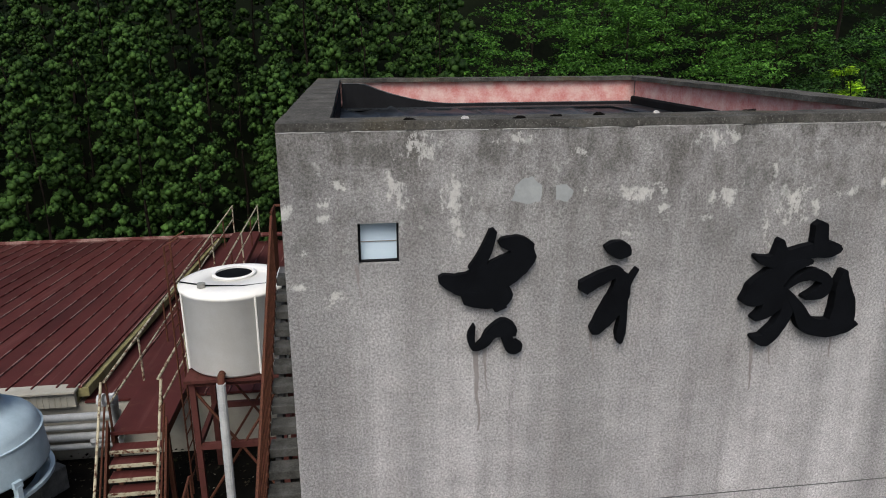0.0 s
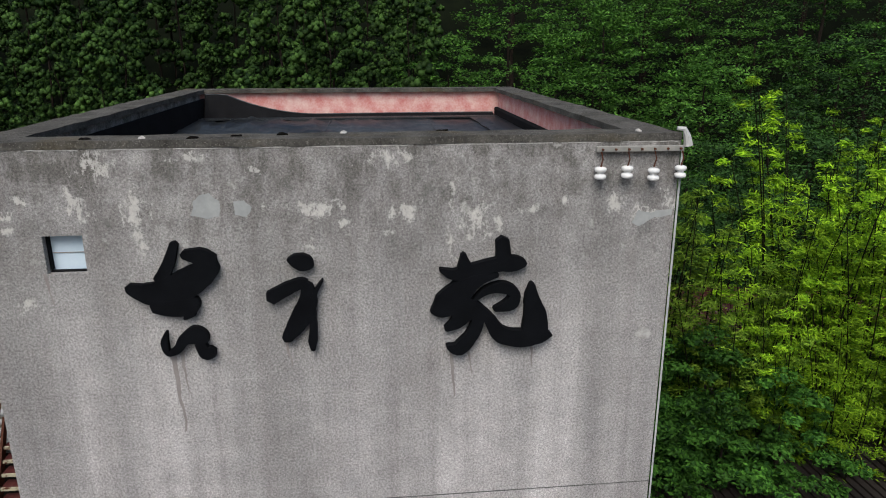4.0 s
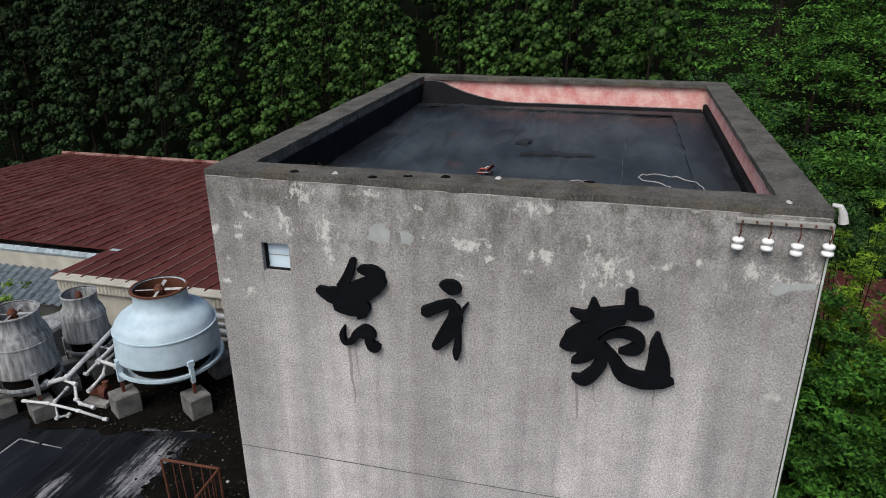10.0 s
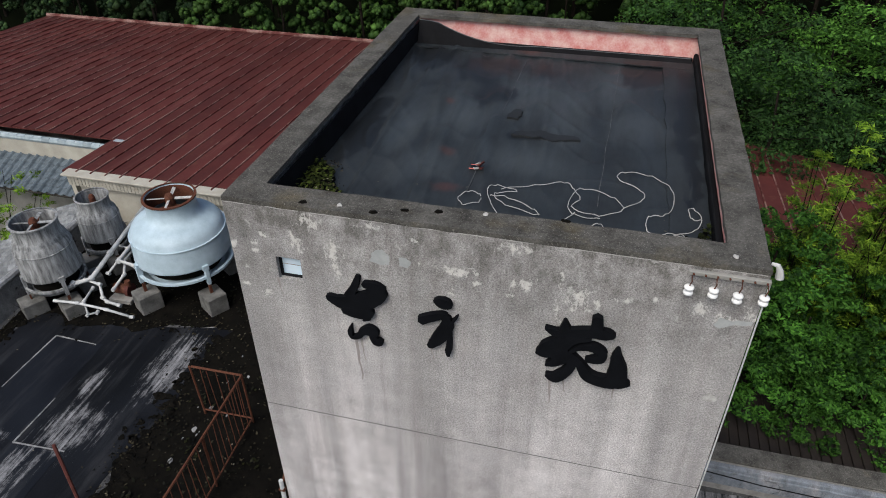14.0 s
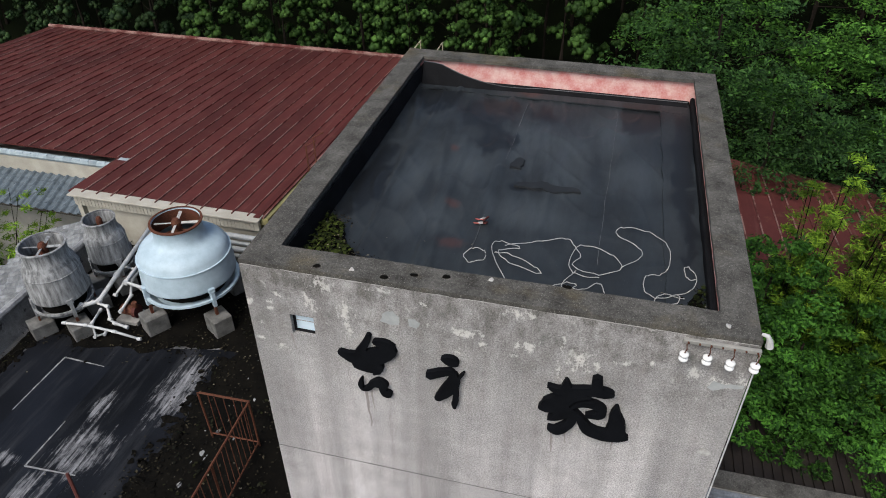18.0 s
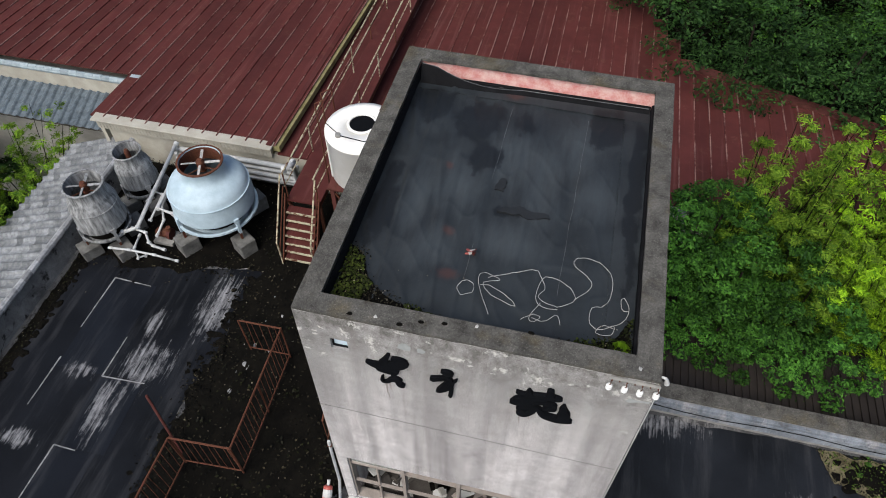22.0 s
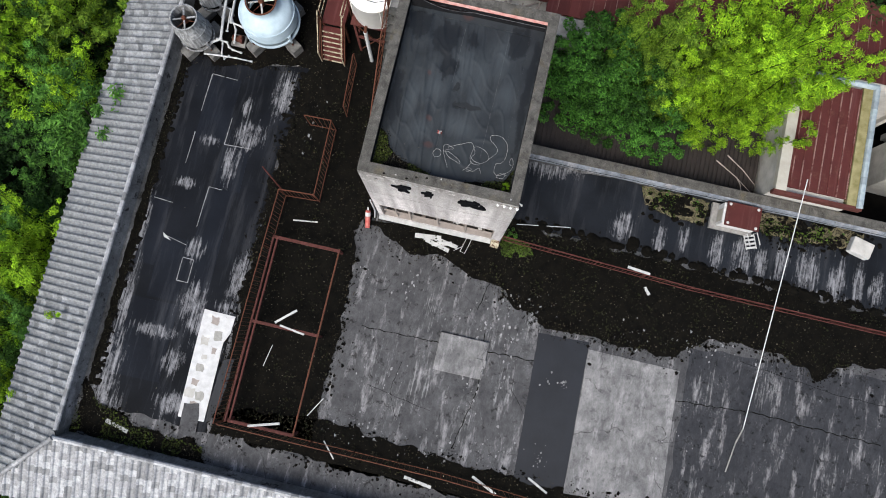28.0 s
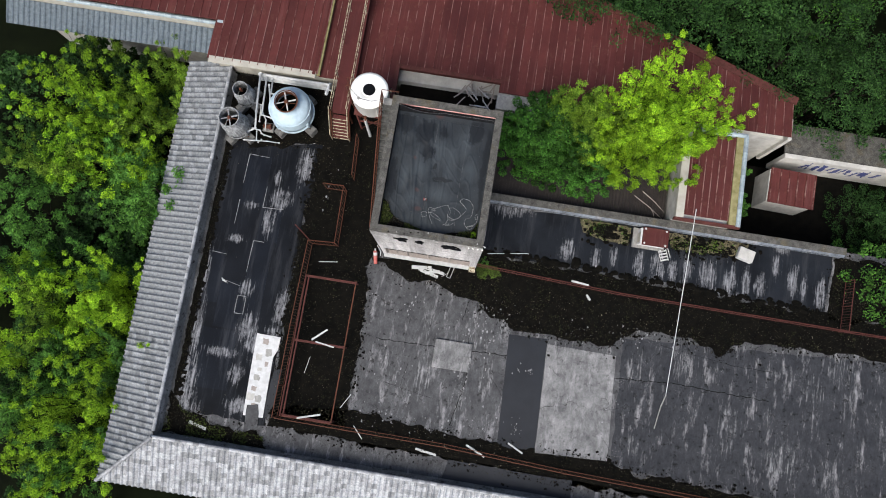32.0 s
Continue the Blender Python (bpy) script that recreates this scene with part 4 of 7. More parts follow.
for x in (4.4, 18.1):
    y = 16.55 - (x - 4.5) * 0.37
    for dx, dz in ((-0.32, 0.02), (0.14, 0.02), (0.14, -0.16), (-0.32, -0.06)):
        qs.append(bm.verts.new((x + dx * 0.3, y + dx * 0.9, red_z(y) - 0.27 + dz)))
for k in range(4):
    bm.faces.new((qs[k], qs[(k + 1) % 4], qs[4 + (k + 1) % 4], qs[4 + k]))
part("verge_board", bm, M_REDBEAM, red)
part("fascia", bx(-13.2, -7.55, 8.60, 8.70, 1.18, 1.50), M_CREAM, red, "cream ribbed fascia board")
me_f = mesh_of(bx(-0.012, 0.012, 0, 0.015, 1.19, 1.49), "fascia_rib", M_CREAM)
for k in range(50):
    again("fascia_rib", me_f, red, pose(-13.1 + 0.11 * k, 8.587, 0))
part("gutter_box", bx(-13.3, -7.5, 8.50, 8.86, 1.50, 1.555, 0.01), M_CREAM, red, "cream eaves gutter")
for nm, b, m in (("side_fascia", (-7.62, -7.55, 0, 14.6, -0.33, 0.0), M_YELLOW), ("edge_flashing", (-7.70, -7.53, -0.05, 14.6, 0.004, 0.03), M_REDROOF)):
    part(nm, bx(*b), m, red, "mossy yellow side fascia" if nm == "side_fascia" else "", at=pose(0, 8.72, red_z(8.72), -3.55))
part("box_gutter", bx(-7.53, -7.31, 0.0, 14.6, -0.22, -0.02, 0.01), M_YELLOW, red, "mossy yellow box gutter", at=pose(0, 8.72, red_z(8.72), -3.55))
part("well_fascia", bx(-3.4, -3.2, 8.0, 10.1, 1.0, 1.3), M_REDBEAM, red)
part("well_fascia", bx(-3.4, 2.35, 9.90, 10.12, 0.95, 1.22), M_REDBEAM, red)
part("house_wall", slab([(-25.6, 11.2), (-13, 11.2), (-13, 9.6), (17.9, 9.6), (17.9, 10.6), (4.6, 15.9), (1.7, 22.4), (-25.6, 22.9)], -6.5, 0.20), M_HOUSE, red)
part("house_wall", bx(-13.0, -3.4, 8.75, 9.6, -0.1, 1.15), M_CREAM, red)
part("east_gable", bx(17.9, 18.1, 9.4, 10.6, -3.0, 0.75), M_HOUSE, red, "pale stained gable wall")
# light well behind the tower
well = thing("light_well", "sunken light well full of broken boards", "light well", kind="structure")
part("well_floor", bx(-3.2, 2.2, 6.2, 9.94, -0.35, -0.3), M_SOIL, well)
part("well_side", bx(2.2, 4.3, 8.5, 9.35, -0.2, 1.15), M_BLOCK, well, "grey cement-rendered side wall")
r = rng(5)
for k in range(26):
    x, y, a = r.uniform(0.2, 2.0), r.uniform(8.6, 9.8), r.uniform(0, 180)
    part("broken_board", bx(-r.uniform(0.2, 0.6), r.uniform(0.2, 0.5), -0.03, 0.03, 0, 0.03), M_FRAME if k % 7 else M_PATCH, well, at=pose(x, y, 0.2 + r.random() * 0.5, r.uniform(-12, 12), r.uniform(-14, 14), a))

# notch: cream wall with blue-grey cap tiles
notch = thing("notch_parapet", "cream wall capped with blue-grey tiles", "parapet", kind="structure")
part("panel", bx(-25.5, -13.32, 10.80, 10.94, -0.4, 1.10), M_CREAM, notch)
part("return_panel", bx(-13.46, -13.32, 8.9, 10.80, -0.4, 1.10), M_CREAM, notch)
capm = mesh_of(tube(bmesh.new(), [(-0.16, 0, 0), (0.15, 0, 0.015)], 0.11, 8), "cap_tile", M_BLUETILE)
for k in range(40):
    again("cap_tile", capm, notch, pose(-13.4 - 0.3 * k, 10.87, 1.12))
for k in range(6):
    again("cap_tile", capm, notch, pose(-13.39, 10.6 - 0.3 * k, 1.12, 0, 0, 90))
part("flashing", bx(-13.32, -13.0, 8.72, 10.95, 1.36, 1.42), M_BLUETILE, notch)


# ---- tiled eaves roofs ----
def tile_mesh(w, l):
    """One curved pantile, its trough in the middle and its roll at one side."""
    bm = bmesh.new()
    prof = [(0.0, 0.020), (0.10, 0.066), (0.22, 0.082), (0.34, 0.064), (0.46, 0.018), (0.66, 0.002), (0.86, 0.006), (1.0, 0.020)]
    top = [[bm.verts.new(((u - 0.5) * w, v * l, h + (0.024 if v == 0 else 0.0))) for u, h in prof] for v in (0, 1)]
    low = [bm.verts.new(((u - 0.5) * w, 0, h)) for u, h in prof]
    for k in range(len(prof) - 1):
        bm.faces.new((top[0][k], top[0][k + 1], top[1][k + 1], top[1][k]))
        bm.faces.new((low[k], low[k + 1], top[0][k + 1], top[0][k]))
    return bm


def tiled(name, label, origin, rz, width, rows, slope, keep, w=0.305, l=0.268, grow=(0, 0), skin=None):
    """Tiles on a plane: columns along local x, rows down local -y from the upper edge. grow: by how much each end widens per metre down the slope, for hips."""
    th = thing(name, label, "roof", kind="structure")
    base = pose(*origin, 0, 0, rz) @ pose(0, 0, 0, slope)
    me = mesh_of(tile_mesh(w, l + 0.03), "roof_tile", skin or M_TILE)
    bmt = tile_mesh(w, l + 0.03)
    bmt.verts.index_update()
    tv = [v.co.copy() for v in bmt.verts]
    tf = [[v.index for v in f.verts] for f in bmt.faces]
    bmt.free()
    rest_v, rest_f, count, r = [], [], 0, rng(int(width * 10))
    depth = rows * l
    lo, hi = -int(grow[0] * depth / w) - 1, int((width + grow[1] * depth) / w) + 1
    for i in range(lo, hi):
        for j in range(rows):
            x, d = (i + 0.5) * w, (j + 0.6) * l
            if x < -grow[0] * d or x > width + grow[1] * d:
                continue
            m = base @ pose(x, -(j + 1) * l, r.uniform(-0.004, 0.004), r.uniform(-0.8, 0.8), r.uniform(-0.8, 0.8), r.uniform(-1, 1))
            if count < 300 and keep(i, j):
                again("roof_tile", me, th, m)
                count += 1
            else:
                k = len(rest_v)
                rest_v += [m @ v for v in tv]
                rest_f += [[k + q for q in f] for f in tf]
    m2 = bpy.data.meshes.new("roof_tiles")
    m2.from_pydata(rest_v, [], rest_f)
    m2.materials.append(skin or M_TILE_J)
    ob = new("roof_tiles", m2)
    ob.parent = th
    tagged(ob, kind="stuff")
    part("roof_deck", slab([(0, 0), (width, 0), (width + grow[1] * depth, -depth), (-grow[0] * depth, -depth)], -0.08, -0.012), M_DARK, th, at=base)
    return th


S = math.degrees(math.atan(1.1 / 2.85))
G = math.cos(radians(S))
tiled("tiled_roof_west", "weathered silver-grey pantile roof on the west side", (-12.32, 9.05, 0.70), -90, 20.15, 11, S, lambda i, j: 22 <= i < 50, grow=(0, G), skin=M_TILE_W)
tiled("tiled_roof_south", "weathered silver-grey pantile roof on the south side", (-12.32, -11.1, 0.70), 0, 39.22, 11, S, lambda i, j: 0 <= i < 28, grow=(G, 0))
tiled("tiled_roof_northwest", "blue-grey pantile roof of the lower wing", (-25.5, 10.75, 0.55), 0, 12.2, 5, 20, lambda i, j: 0 <= i < 40, skin=M_DARKTILE)
ridge = thing("ridge_caps", "rounded grey ridge tiles along the hip and parapet", "ridge", kind="structure")
ridm = mesh_of(tube(bmesh.new(), [(-0.17, 0, 0), (0.17, 0, 0.012)], [0.10, 0.088], 8), "ridge_tile", M_TILE)
for k in range(64):
    again("ridge_tile", ridm, ridge, pose(-12.32, 8.9 - 0.31 * k, 0.73, 0, 0, 90))
for k in range(124):
    again("ridge_tile", ridm, ridge, pose(-12.22 + 0.31 * k, -11.1, 0.73))
for k in range(14):
    f = (k + 0.5) / 14
    again("ridge_tile", ridm, ridge, pose(-12.32 - 2.75 * f, -11.1 - 2.75 * f, 0.80 - 1.06 * f, 0, -15, 45))


# ---- the tower ----
TW, TD, TH, TK, TC = 2.45, 6.09, 7.468, 0.32, 0.052
tower = thing("tower", "tall cement-rendered stair tower streaked with damp, black sign on its face", "tower")


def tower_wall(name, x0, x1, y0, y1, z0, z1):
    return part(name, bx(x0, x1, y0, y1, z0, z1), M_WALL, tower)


Z_HEAD, Z_SILL, TJ = 2.42, 0.30, 0.24
HX0, HX1 = -2.24, 2.12
CW0, CW1, CH0, CH1 = -1.985, -1.725, 6.565, 6.835
# front wall built round the small window and the window band
tower_wall("front_wall", -TW, CW0, 0, TJ, Z_HEAD, TH - TC)
tower_wall("front_wall", CW1, TW, 0, TJ, Z_HEAD, TH - TC)
tower_wall("front_wall", CW0, CW1, 0, TJ, Z_HEAD, CH0)
tower_wall("front_wall", CW0, CW1, 0, TJ, CH1, TH - TC)
tower_wall("front_pier", -TW, HX0, 0, TJ, 0, Z_HEAD)
tower_wall("front_pier", HX1, TW, 0, TJ, 0, Z_HEAD)
tower_wall("front_apron", HX0, HX1, 0, TJ, 0, Z_SILL)
tower_wall("side_wall", -TW, -TW + TJ, TJ, TD, 0, TH - TC)
tower_wall("side_wall", TW - TJ, TW, TJ, TD, 0, TH - TC)
tower_wall("back_wall", -TW + TJ, TW - TJ, TD - TJ, TD, 0, TH - TC)
part("pour_joint", bx(-TW - 0.002, TW + 0.002, -0.004, 0.0, 4.600, 4.607), M_FOOT, tower, "thin dark pour joint")
part("floor_slab", bx(-TW + TJ, TW - TJ, TJ, TD - TJ, 0.0, 0.08), M_DARK, tower)
part("mid_floor", bx(-TW + TJ, TW - TJ, TJ, TD - TJ, 2.75, 2.95), M_DARK, tower)
part("roof_slab", bx(-TW + TJ, TW - TJ, TJ, TD - TJ, 6.80, 7.00), M_DARK, tower)


def coping_piece(pts, name="coping"):
    bm = slab(pts, TH - TC, TH)
    bmesh.ops.subdivide_edges(bm, edges=[e for e in bm.edges if e.calc_length() > 1], cuts=30, use_grid_fill=True)
    for v in bm.verts:
        w = noise.noise_vector(v.co * 5.0) * 0.008 + noise.noise_vector(v.co * 17.0) * 0.004
        v.co += w
    part(name, bm, M_COPING, tower)


K = TK
coping_piece([(-TW, -0.004), (TW, -0.004), (TW - K, K), (-TW + K, K)])
coping_piece([(-TW, TD), (-TW, -0.004), (-TW + K, K), (-TW + K, TD - K)])
coping_piece([(TW, -0.004), (TW, TD), (TW - K, TD - K), (TW - K, K)])
coping_piece([(TW, TD), (-TW, TD), (-TW + K, TD - K), (TW - K, TD - K)])
r = rng(8)
for k, (x, y, dark) in enumerate(((-0.95, 0.06, 1), (-0.68, 0.16, 1), (-0.37, 0.21, 1), (0.76, 0.33, 1), (0.05, 0.27, 0), (-1.29, 0.10, 0), (2.18, 0.13, 0), (-1.64, 0.07, 1))):
    bm = bmesh.new()
    bmesh.ops.create_icosphere(bm, subdivisions=2, radius=1, matrix=Matrix.Translation((x, y, TH)) @ Matrix.Diagonal((0.045 if dark else 0.025, 0.03, 0.016, 1)))
    for v in bm.verts:
        v.co += noise.noise_vector(v.co * 30) * 0.012
    part("moss_tuft", bm, M_SOIL if dark else M_PATCH, tower)
for k in range(11):
    x0, x1 = -2.45 + 0.445 * k + r.uniform(0, 0.05), -2.45 + 0.445 * (k + 1) - r.uniform(0, 0.16)
    n = 9
    q = [(x0 + (x1 - x0) * i / n, TH - TC - 0.008 + 0.006 * noise.noise(Vector((x0 * 3 + i * 0.7, 2, 1)))) for i in range(n + 1)]
    bm = slab(q + [(x, z + 0.006 + 0.003 * noise.noise(Vector((x * 9, 5, 1)))) for x, z in q[::-1]], 0, 0.004)
    part("mortar_line", bm, M_PATCH, tower, at=pose(0, 0.001, 0, 90))

# pink inner faces, with a torn membrane upstand
Z_R = 7.055
part("back_upstand", bx(-TW + K, TW - K, TD - K, TD - TJ - 0.012, 7.0, 7.10, 0.015), M_RUBBER, tower)
part("pink_face", bx(-TW + TJ, TW - TJ, TD - TJ - 0.012, TD - TJ - 0.001, 7.0, TH - TC), M_PINK, tower, "flaking pink painted parapet face")
part("pink_face", bx(TW - TJ - 0.012, TW - TJ - 0.001, K, TD - K, 7.0, TH - TC), M_PINK, tower, "flaking pink painted parapet face")
part("side_upstand", bx(TW - K, TW - TJ - 0.012, K, TD - K, 7.0, 7.19, 0.02), M_RUBBER, tower, "black membrane turned up the wall")
part("inner_face", bx(-TW + K - 0.012, -TW + K, K, TD - K, Z_R, TH - 0.12), M_RUBBER, tower)
part("inner_face", bx(-TW + K, TW - K, K - 0.012, K, Z_R, TH - 0.2), M_RUBBER, tower)
bm = bmesh.new()
N = 150
g = [[bm.verts.new((-TW + K + (2 * TW - 2 * K) * i / N, K + (TD - 2 * K) * j / N, 0)) for i in range(N + 1)] for j in range(N + 1)]
for a, b in zip(g, g[1:]):
    for i in range(N):
        bm.faces.new((a[i], a[i + 1], b[i + 1], b[i]))
for v in bm.verts:
    p = v.co
    w = noise.noise(Vector((p.x * 4.5, p.y * 0.8, 1))) * 0.045 * max(0, min(1, (-p.x + 0.2))) + noise.noise(Vector((p.x * 1.2, p.y * 1.2, 5))) * 0.014
    f = abs(noise.noise(Vector((p.x * 2.2 + p.y * 0.7, p.y * 1.1, 3))))
    e = abs(noise.noise(Vector((p.x * 3.4 + p.y * 0.35, p.y * 0.22, 8))))
    left = max(0.0, min(1.0, 0.5 - p.x))
    v.co.z = Z_R + w * 0.6 + 0.014 * max(0, 0.10 - f) / 0.10 + 0.030 * left * max(0, 0.13 - e) / 0.13
mem = part("membrane", bm, M_MEMBRANE, tower, "black rubber membrane, wrinkled and patched", True)
for k, x in enumerate((-0.35, 1.02)):
    part("membrane_seam", slab(ragged([(x, 1.3), (x + 0.006, 1.3), (x + 0.055, 5.2), (x + 0.049, 5.2)], 0.12, 0.016, k, 2.2), Z_R + 0.006, Z_R + 0.018), M_SEAM, tower, "thin pale membrane seam")
PUD = [((-0.12, 3.25), 0.09, 0.16, 0.030), ((0.32, 2.72), 0.40, 0.085, 0.030)]
for k, ((x, y), a, b, h) in enumerate(PUD):
    part("membrane_patch", slab(ragged([(x - a, y - b), (x + a, y - b * 0.8), (x + a * 0.7, y + b), (x - a * 0.8, y + b)], 0.06, 0.13, k + 3, 3.0), Z_R + 0.002, Z_R + h), M_PATCHR, tower, "glued black patch")
part("side_strip", slab(ragged([(1.74, 0.4), (2.12, 0.4), (2.12, 5.6), (1.70, 5.6)], 0.1, 0.03, 7, 2.0), Z_R + 0.01, Z_R + 0.026), M_MEMBRANE, tower, "overlapping black edge strip")
part("cross_strip", slab(ragged([(-2.1, 5.42), (2.1, 5.36), (2.1, 5.7), (-2.1, 5.7)], 0.1, 0.03, 8, 2.0), Z_R + 0.008, Z_R + 0.028), M_MEMBRANE, tower)
bm = bmesh.new()
prev, rim = None, []
for i in range(41):
    u = i / 40
    x = -TW + K + 0.02 + u * (2 * TW - 2 * K - 0.05)
    top = 0.05 + 0.29 * (1.0 if u < 0.07 else max(0.0, 1 - (u - 0.07) / 0.33) ** 2.0)
    cur = [bm.verts.new((x, TD - K - 0.03 - 0.10 * math.sin(min(1, u * 2.2) * 3.14) - 0.02, Z_R + 0.01 + top)), bm.verts.new((x, TD - K - 0.22, Z_R + 0.012)), bm.verts.new((x, TD - K - 0.02, Z_R + 0.012))]
    rim.append(cur[0].co + Vector((0, -0.004, 0.004)))
    if prev:
        bm.faces.new((prev[0], cur[0], cur[1], prev[1]))
        bm.faces.new((prev[2], cur[2], cur[0], prev[0]))
    prev = cur
part("torn_upstand", bm, M_RUBBER, tower, "black upstand peeling off the wall")
part("torn_rim", tb(rim, 0.007, 5), M_SEAM, tower, "frayed pale rim of the upstand")

# small window
win = part("window", bx(CW0, CW1, 0.085, 0.10, CH0, CH1), M_FROST, tower, "frosted pane in a small deep window")
# black frame, widest at left; its colour also carries the reveal's shadow line
for nm, b in (("frame", (CW0, CW1, 0.05, 0.084, CH0, CH0 + 0.010)), ("frame", (CW0, CW1, 0.05, 0.084, CH1 - 0.010, CH1)), ("frame", (CW0, CW0 + 0.016, 0.05, 0.084, CH0 + 0.018, CH1 - 0.010)), ("frame", (CW1 - 0.010, CW1, 0.05, 0.084, CH0 + 0.010, CH1 - 0.010)), ("glazing_bar", (CW0 + 0.016, CW1 - 0.010, 0.078, 0.084, 6.695, 6.699))):
    part(nm, bx(*b), M_RUBBER if nm == "frame" else M_FRAME, win)

# window band at the foot
band = part("window_band", bx(HX0, HX1, 0.03, 0.21, Z_SILL, Z_SILL + 0.05), M_FRAME, tower, "brown aluminium windows with broken dusty panes")
part("head", bx(HX0, HX1, 0.03, 0.21, Z_HEAD - 0.05, Z_HEAD), M_FRAME, band)
BW = (HX1 - HX0) / 4
for k in range(5):
    x = HX0 + BW * k
    part("mullion", bx(max(HX0, x - 0.035), min(HX1, x + 0.035), 0.04, 0.20, Z_SILL + 0.05, Z_HEAD - 0.05), M_FRAME, band)
for k in range(4):
    x0, x1 = HX0 + BW * k + 0.036, HX0 + BW * (k + 1) - 0.036
    part("transom", bx(x0, x1, 0.06, 0.14, 2.02, 2.07), M_FRAME, band)
    part("rail", bx(x0, x1, 0.07, 0.13, 1.08, 1.12), M_FRAME, band)
    if k == 0:
        part("stile", bx((x0 + x1) / 2 - 0.02, (x0 + x1) / 2 + 0.02, 0.07, 0.13, Z_SILL + 0.05, 2.02), M_FRAME, band)
    if k in (0, 3):
        pane = part("pane", bx(x0, x1, 0.095, 0.103, 2.07, Z_HEAD - 0.05), M_GLASS, band)
        pane.visible_shadow = False
part("window_sill", bx(-2.42, 2.12, -0.17, -0.003, Z_SILL - 0.10, Z_SILL, 0.01), M_WHITE, tower, "white cement window sill")
part("sill_block", bx(2.14, 2.46, -0.26, -0.003, 0.0, 0.40, 0.01), M_RUSTCREAM, tower, "peeling red and cream corner block")
r = rng(4)
for k in range(120):
    part("rubble", bx(-r.uniform(0.04, 0.22), r.uniform(0.04, 0.2), -r.uniform(0.03, 0.12), 0.06, -0.02, r.uniform(0.0, 0.06)), (M_HOUSE, M_DARK, M_SOIL, M_FRAME, M_WHITE, M_DARK)[(k * 7) % 6] if k != 77 else M_RED, tower, at=pose(r.uniform(-2.0, 1.95), r.uniform(0.32, 1.1), 0.12 + r.random() * 0.95, r.uniform(-25, 25), r.uniform(-20, 20), r.uniform(0, 180)))

# plaster repairs on the face
def on_face(pts, t, material, label=""):
    """A plate on the front wall from (x, z) points."""
    bm = slab([(x, z) for x, z in pts], 0, t)
    return part("plaster_patch", bm, material, tower, label, at=pose(0, 0.001, 0, 90))


REPAIRS = (([(-1.00, 6.95), (-0.90, 6.94), (-0.80, 6.95), (-0.80, 7.05), (-0.86, 7.11), (-0.93, 7.10), (-0.97, 7.05)], M_BLUEISH), ([(-0.71, 6.95), (-0.62, 6.94), (-0.58, 7.0), (-0.63, 7.05), (-0.70, 7.04)], M_BLUEISH), ([(2.13, 6.82), (2.18, 6.92), (2.27, 6.89), (2.43, 6.92), (2.43, 6.88), (2.26, 6.83), (2.2, 6.79)], M_BLUEISH), ([(2.22, 5.92), (2.25, 6.00), (2.33, 5.98), (2.36, 5.92), (2.28, 5.88)], M_PATCH))
for k, (pts, m) in enumerate(REPAIRS):
    on_face(ragged(pts, 0.012, 0.018, k + 70, 14.0), 0.003, m)
for k, (x, z0, z1, w) in enumerate(((-1.22, 5.96, 5.30, 0.012), (-1.16, 5.95, 5.62, 0.007), (0.80, 5.86, 5.48, 0.009), (0.93, 5.88, 5.66, 0.006), (-0.41, 6.0, 5.78, 0.006), (1.40, 5.92, 5.70, 0.007), (-2.0, 6.56, 6.34, 0.006))):
    part("run_stain", slab(ragged([(x - w * 1.8, z0), (x + w * 1.8, z0), (x + w * 0.5 + 0.02, z1), (x - w * 0.5 + 0.02, z1)], 0.03, 0.016, k, 9.0), 0, 0.0015), M_RUN, tower, at=pose(0, 0.0005, 0, 90))

# cut-out sign strokes, standing off the wall
SIGN = thing("cutout_sign", "black brush-stroke sign cut from board, fixed to the rendered wall", "sign")


STROKES = 0


def stroke(pts):
    global STROKES
    STROKES += 1
    return part("stroke", slab(pts, 0, 0.045 + 0.0012 * STROKES), M_SIGN, SIGN, at=pose(0, -0.004, 0, 90))


def brush(line):
    """The outline of a brushed line with a width at each point and blunt ends."""
    q = [Vector((x, z, w / 2)) for x, z, w in line]
    mid = []
    for i in range(len(q) - 1):
        a, b, c, d = q[max(i - 1, 0)], q[i], q[i + 1], q[min(i + 2, len(q) - 1)]
        for k in range(5):
            t = k / 5
            mid.append(0.5 * ((2 * b) + (c - a) * t + (2 * a - 5 * b + 4 * c - d) * t * t + (3 * b - a - 3 * c + d) * t ** 3))
    mid.append(q[-1])
    left, right = [], []
    for i, p in enumerate(mid):
        d = (mid[min(i + 1, len(mid) - 1)] - mid[max(i - 1, 0)]).to_2d().normalized()
        n = Vector((-d.y, d.x))
        g = 1 + 0.10 * noise.noise(Vector((p.x * 30, p.y * 30, 0)))
        left.append(tuple(p.to_2d() + n * p.z * g))
        right.append(tuple(p.to_2d() - n * p.z * g))
    d0, d1 = (mid[0] - mid[1]).to_2d().normalized(), (mid[-1] - mid[-2]).to_2d().normalized()
    return left + [tuple(mid[-1].to_2d() + d1 * mid[-1].z * 0.6)] + right[::-1] + [tuple(mid[0].to_2d() + d0 * mid[0].z * 0.6)]


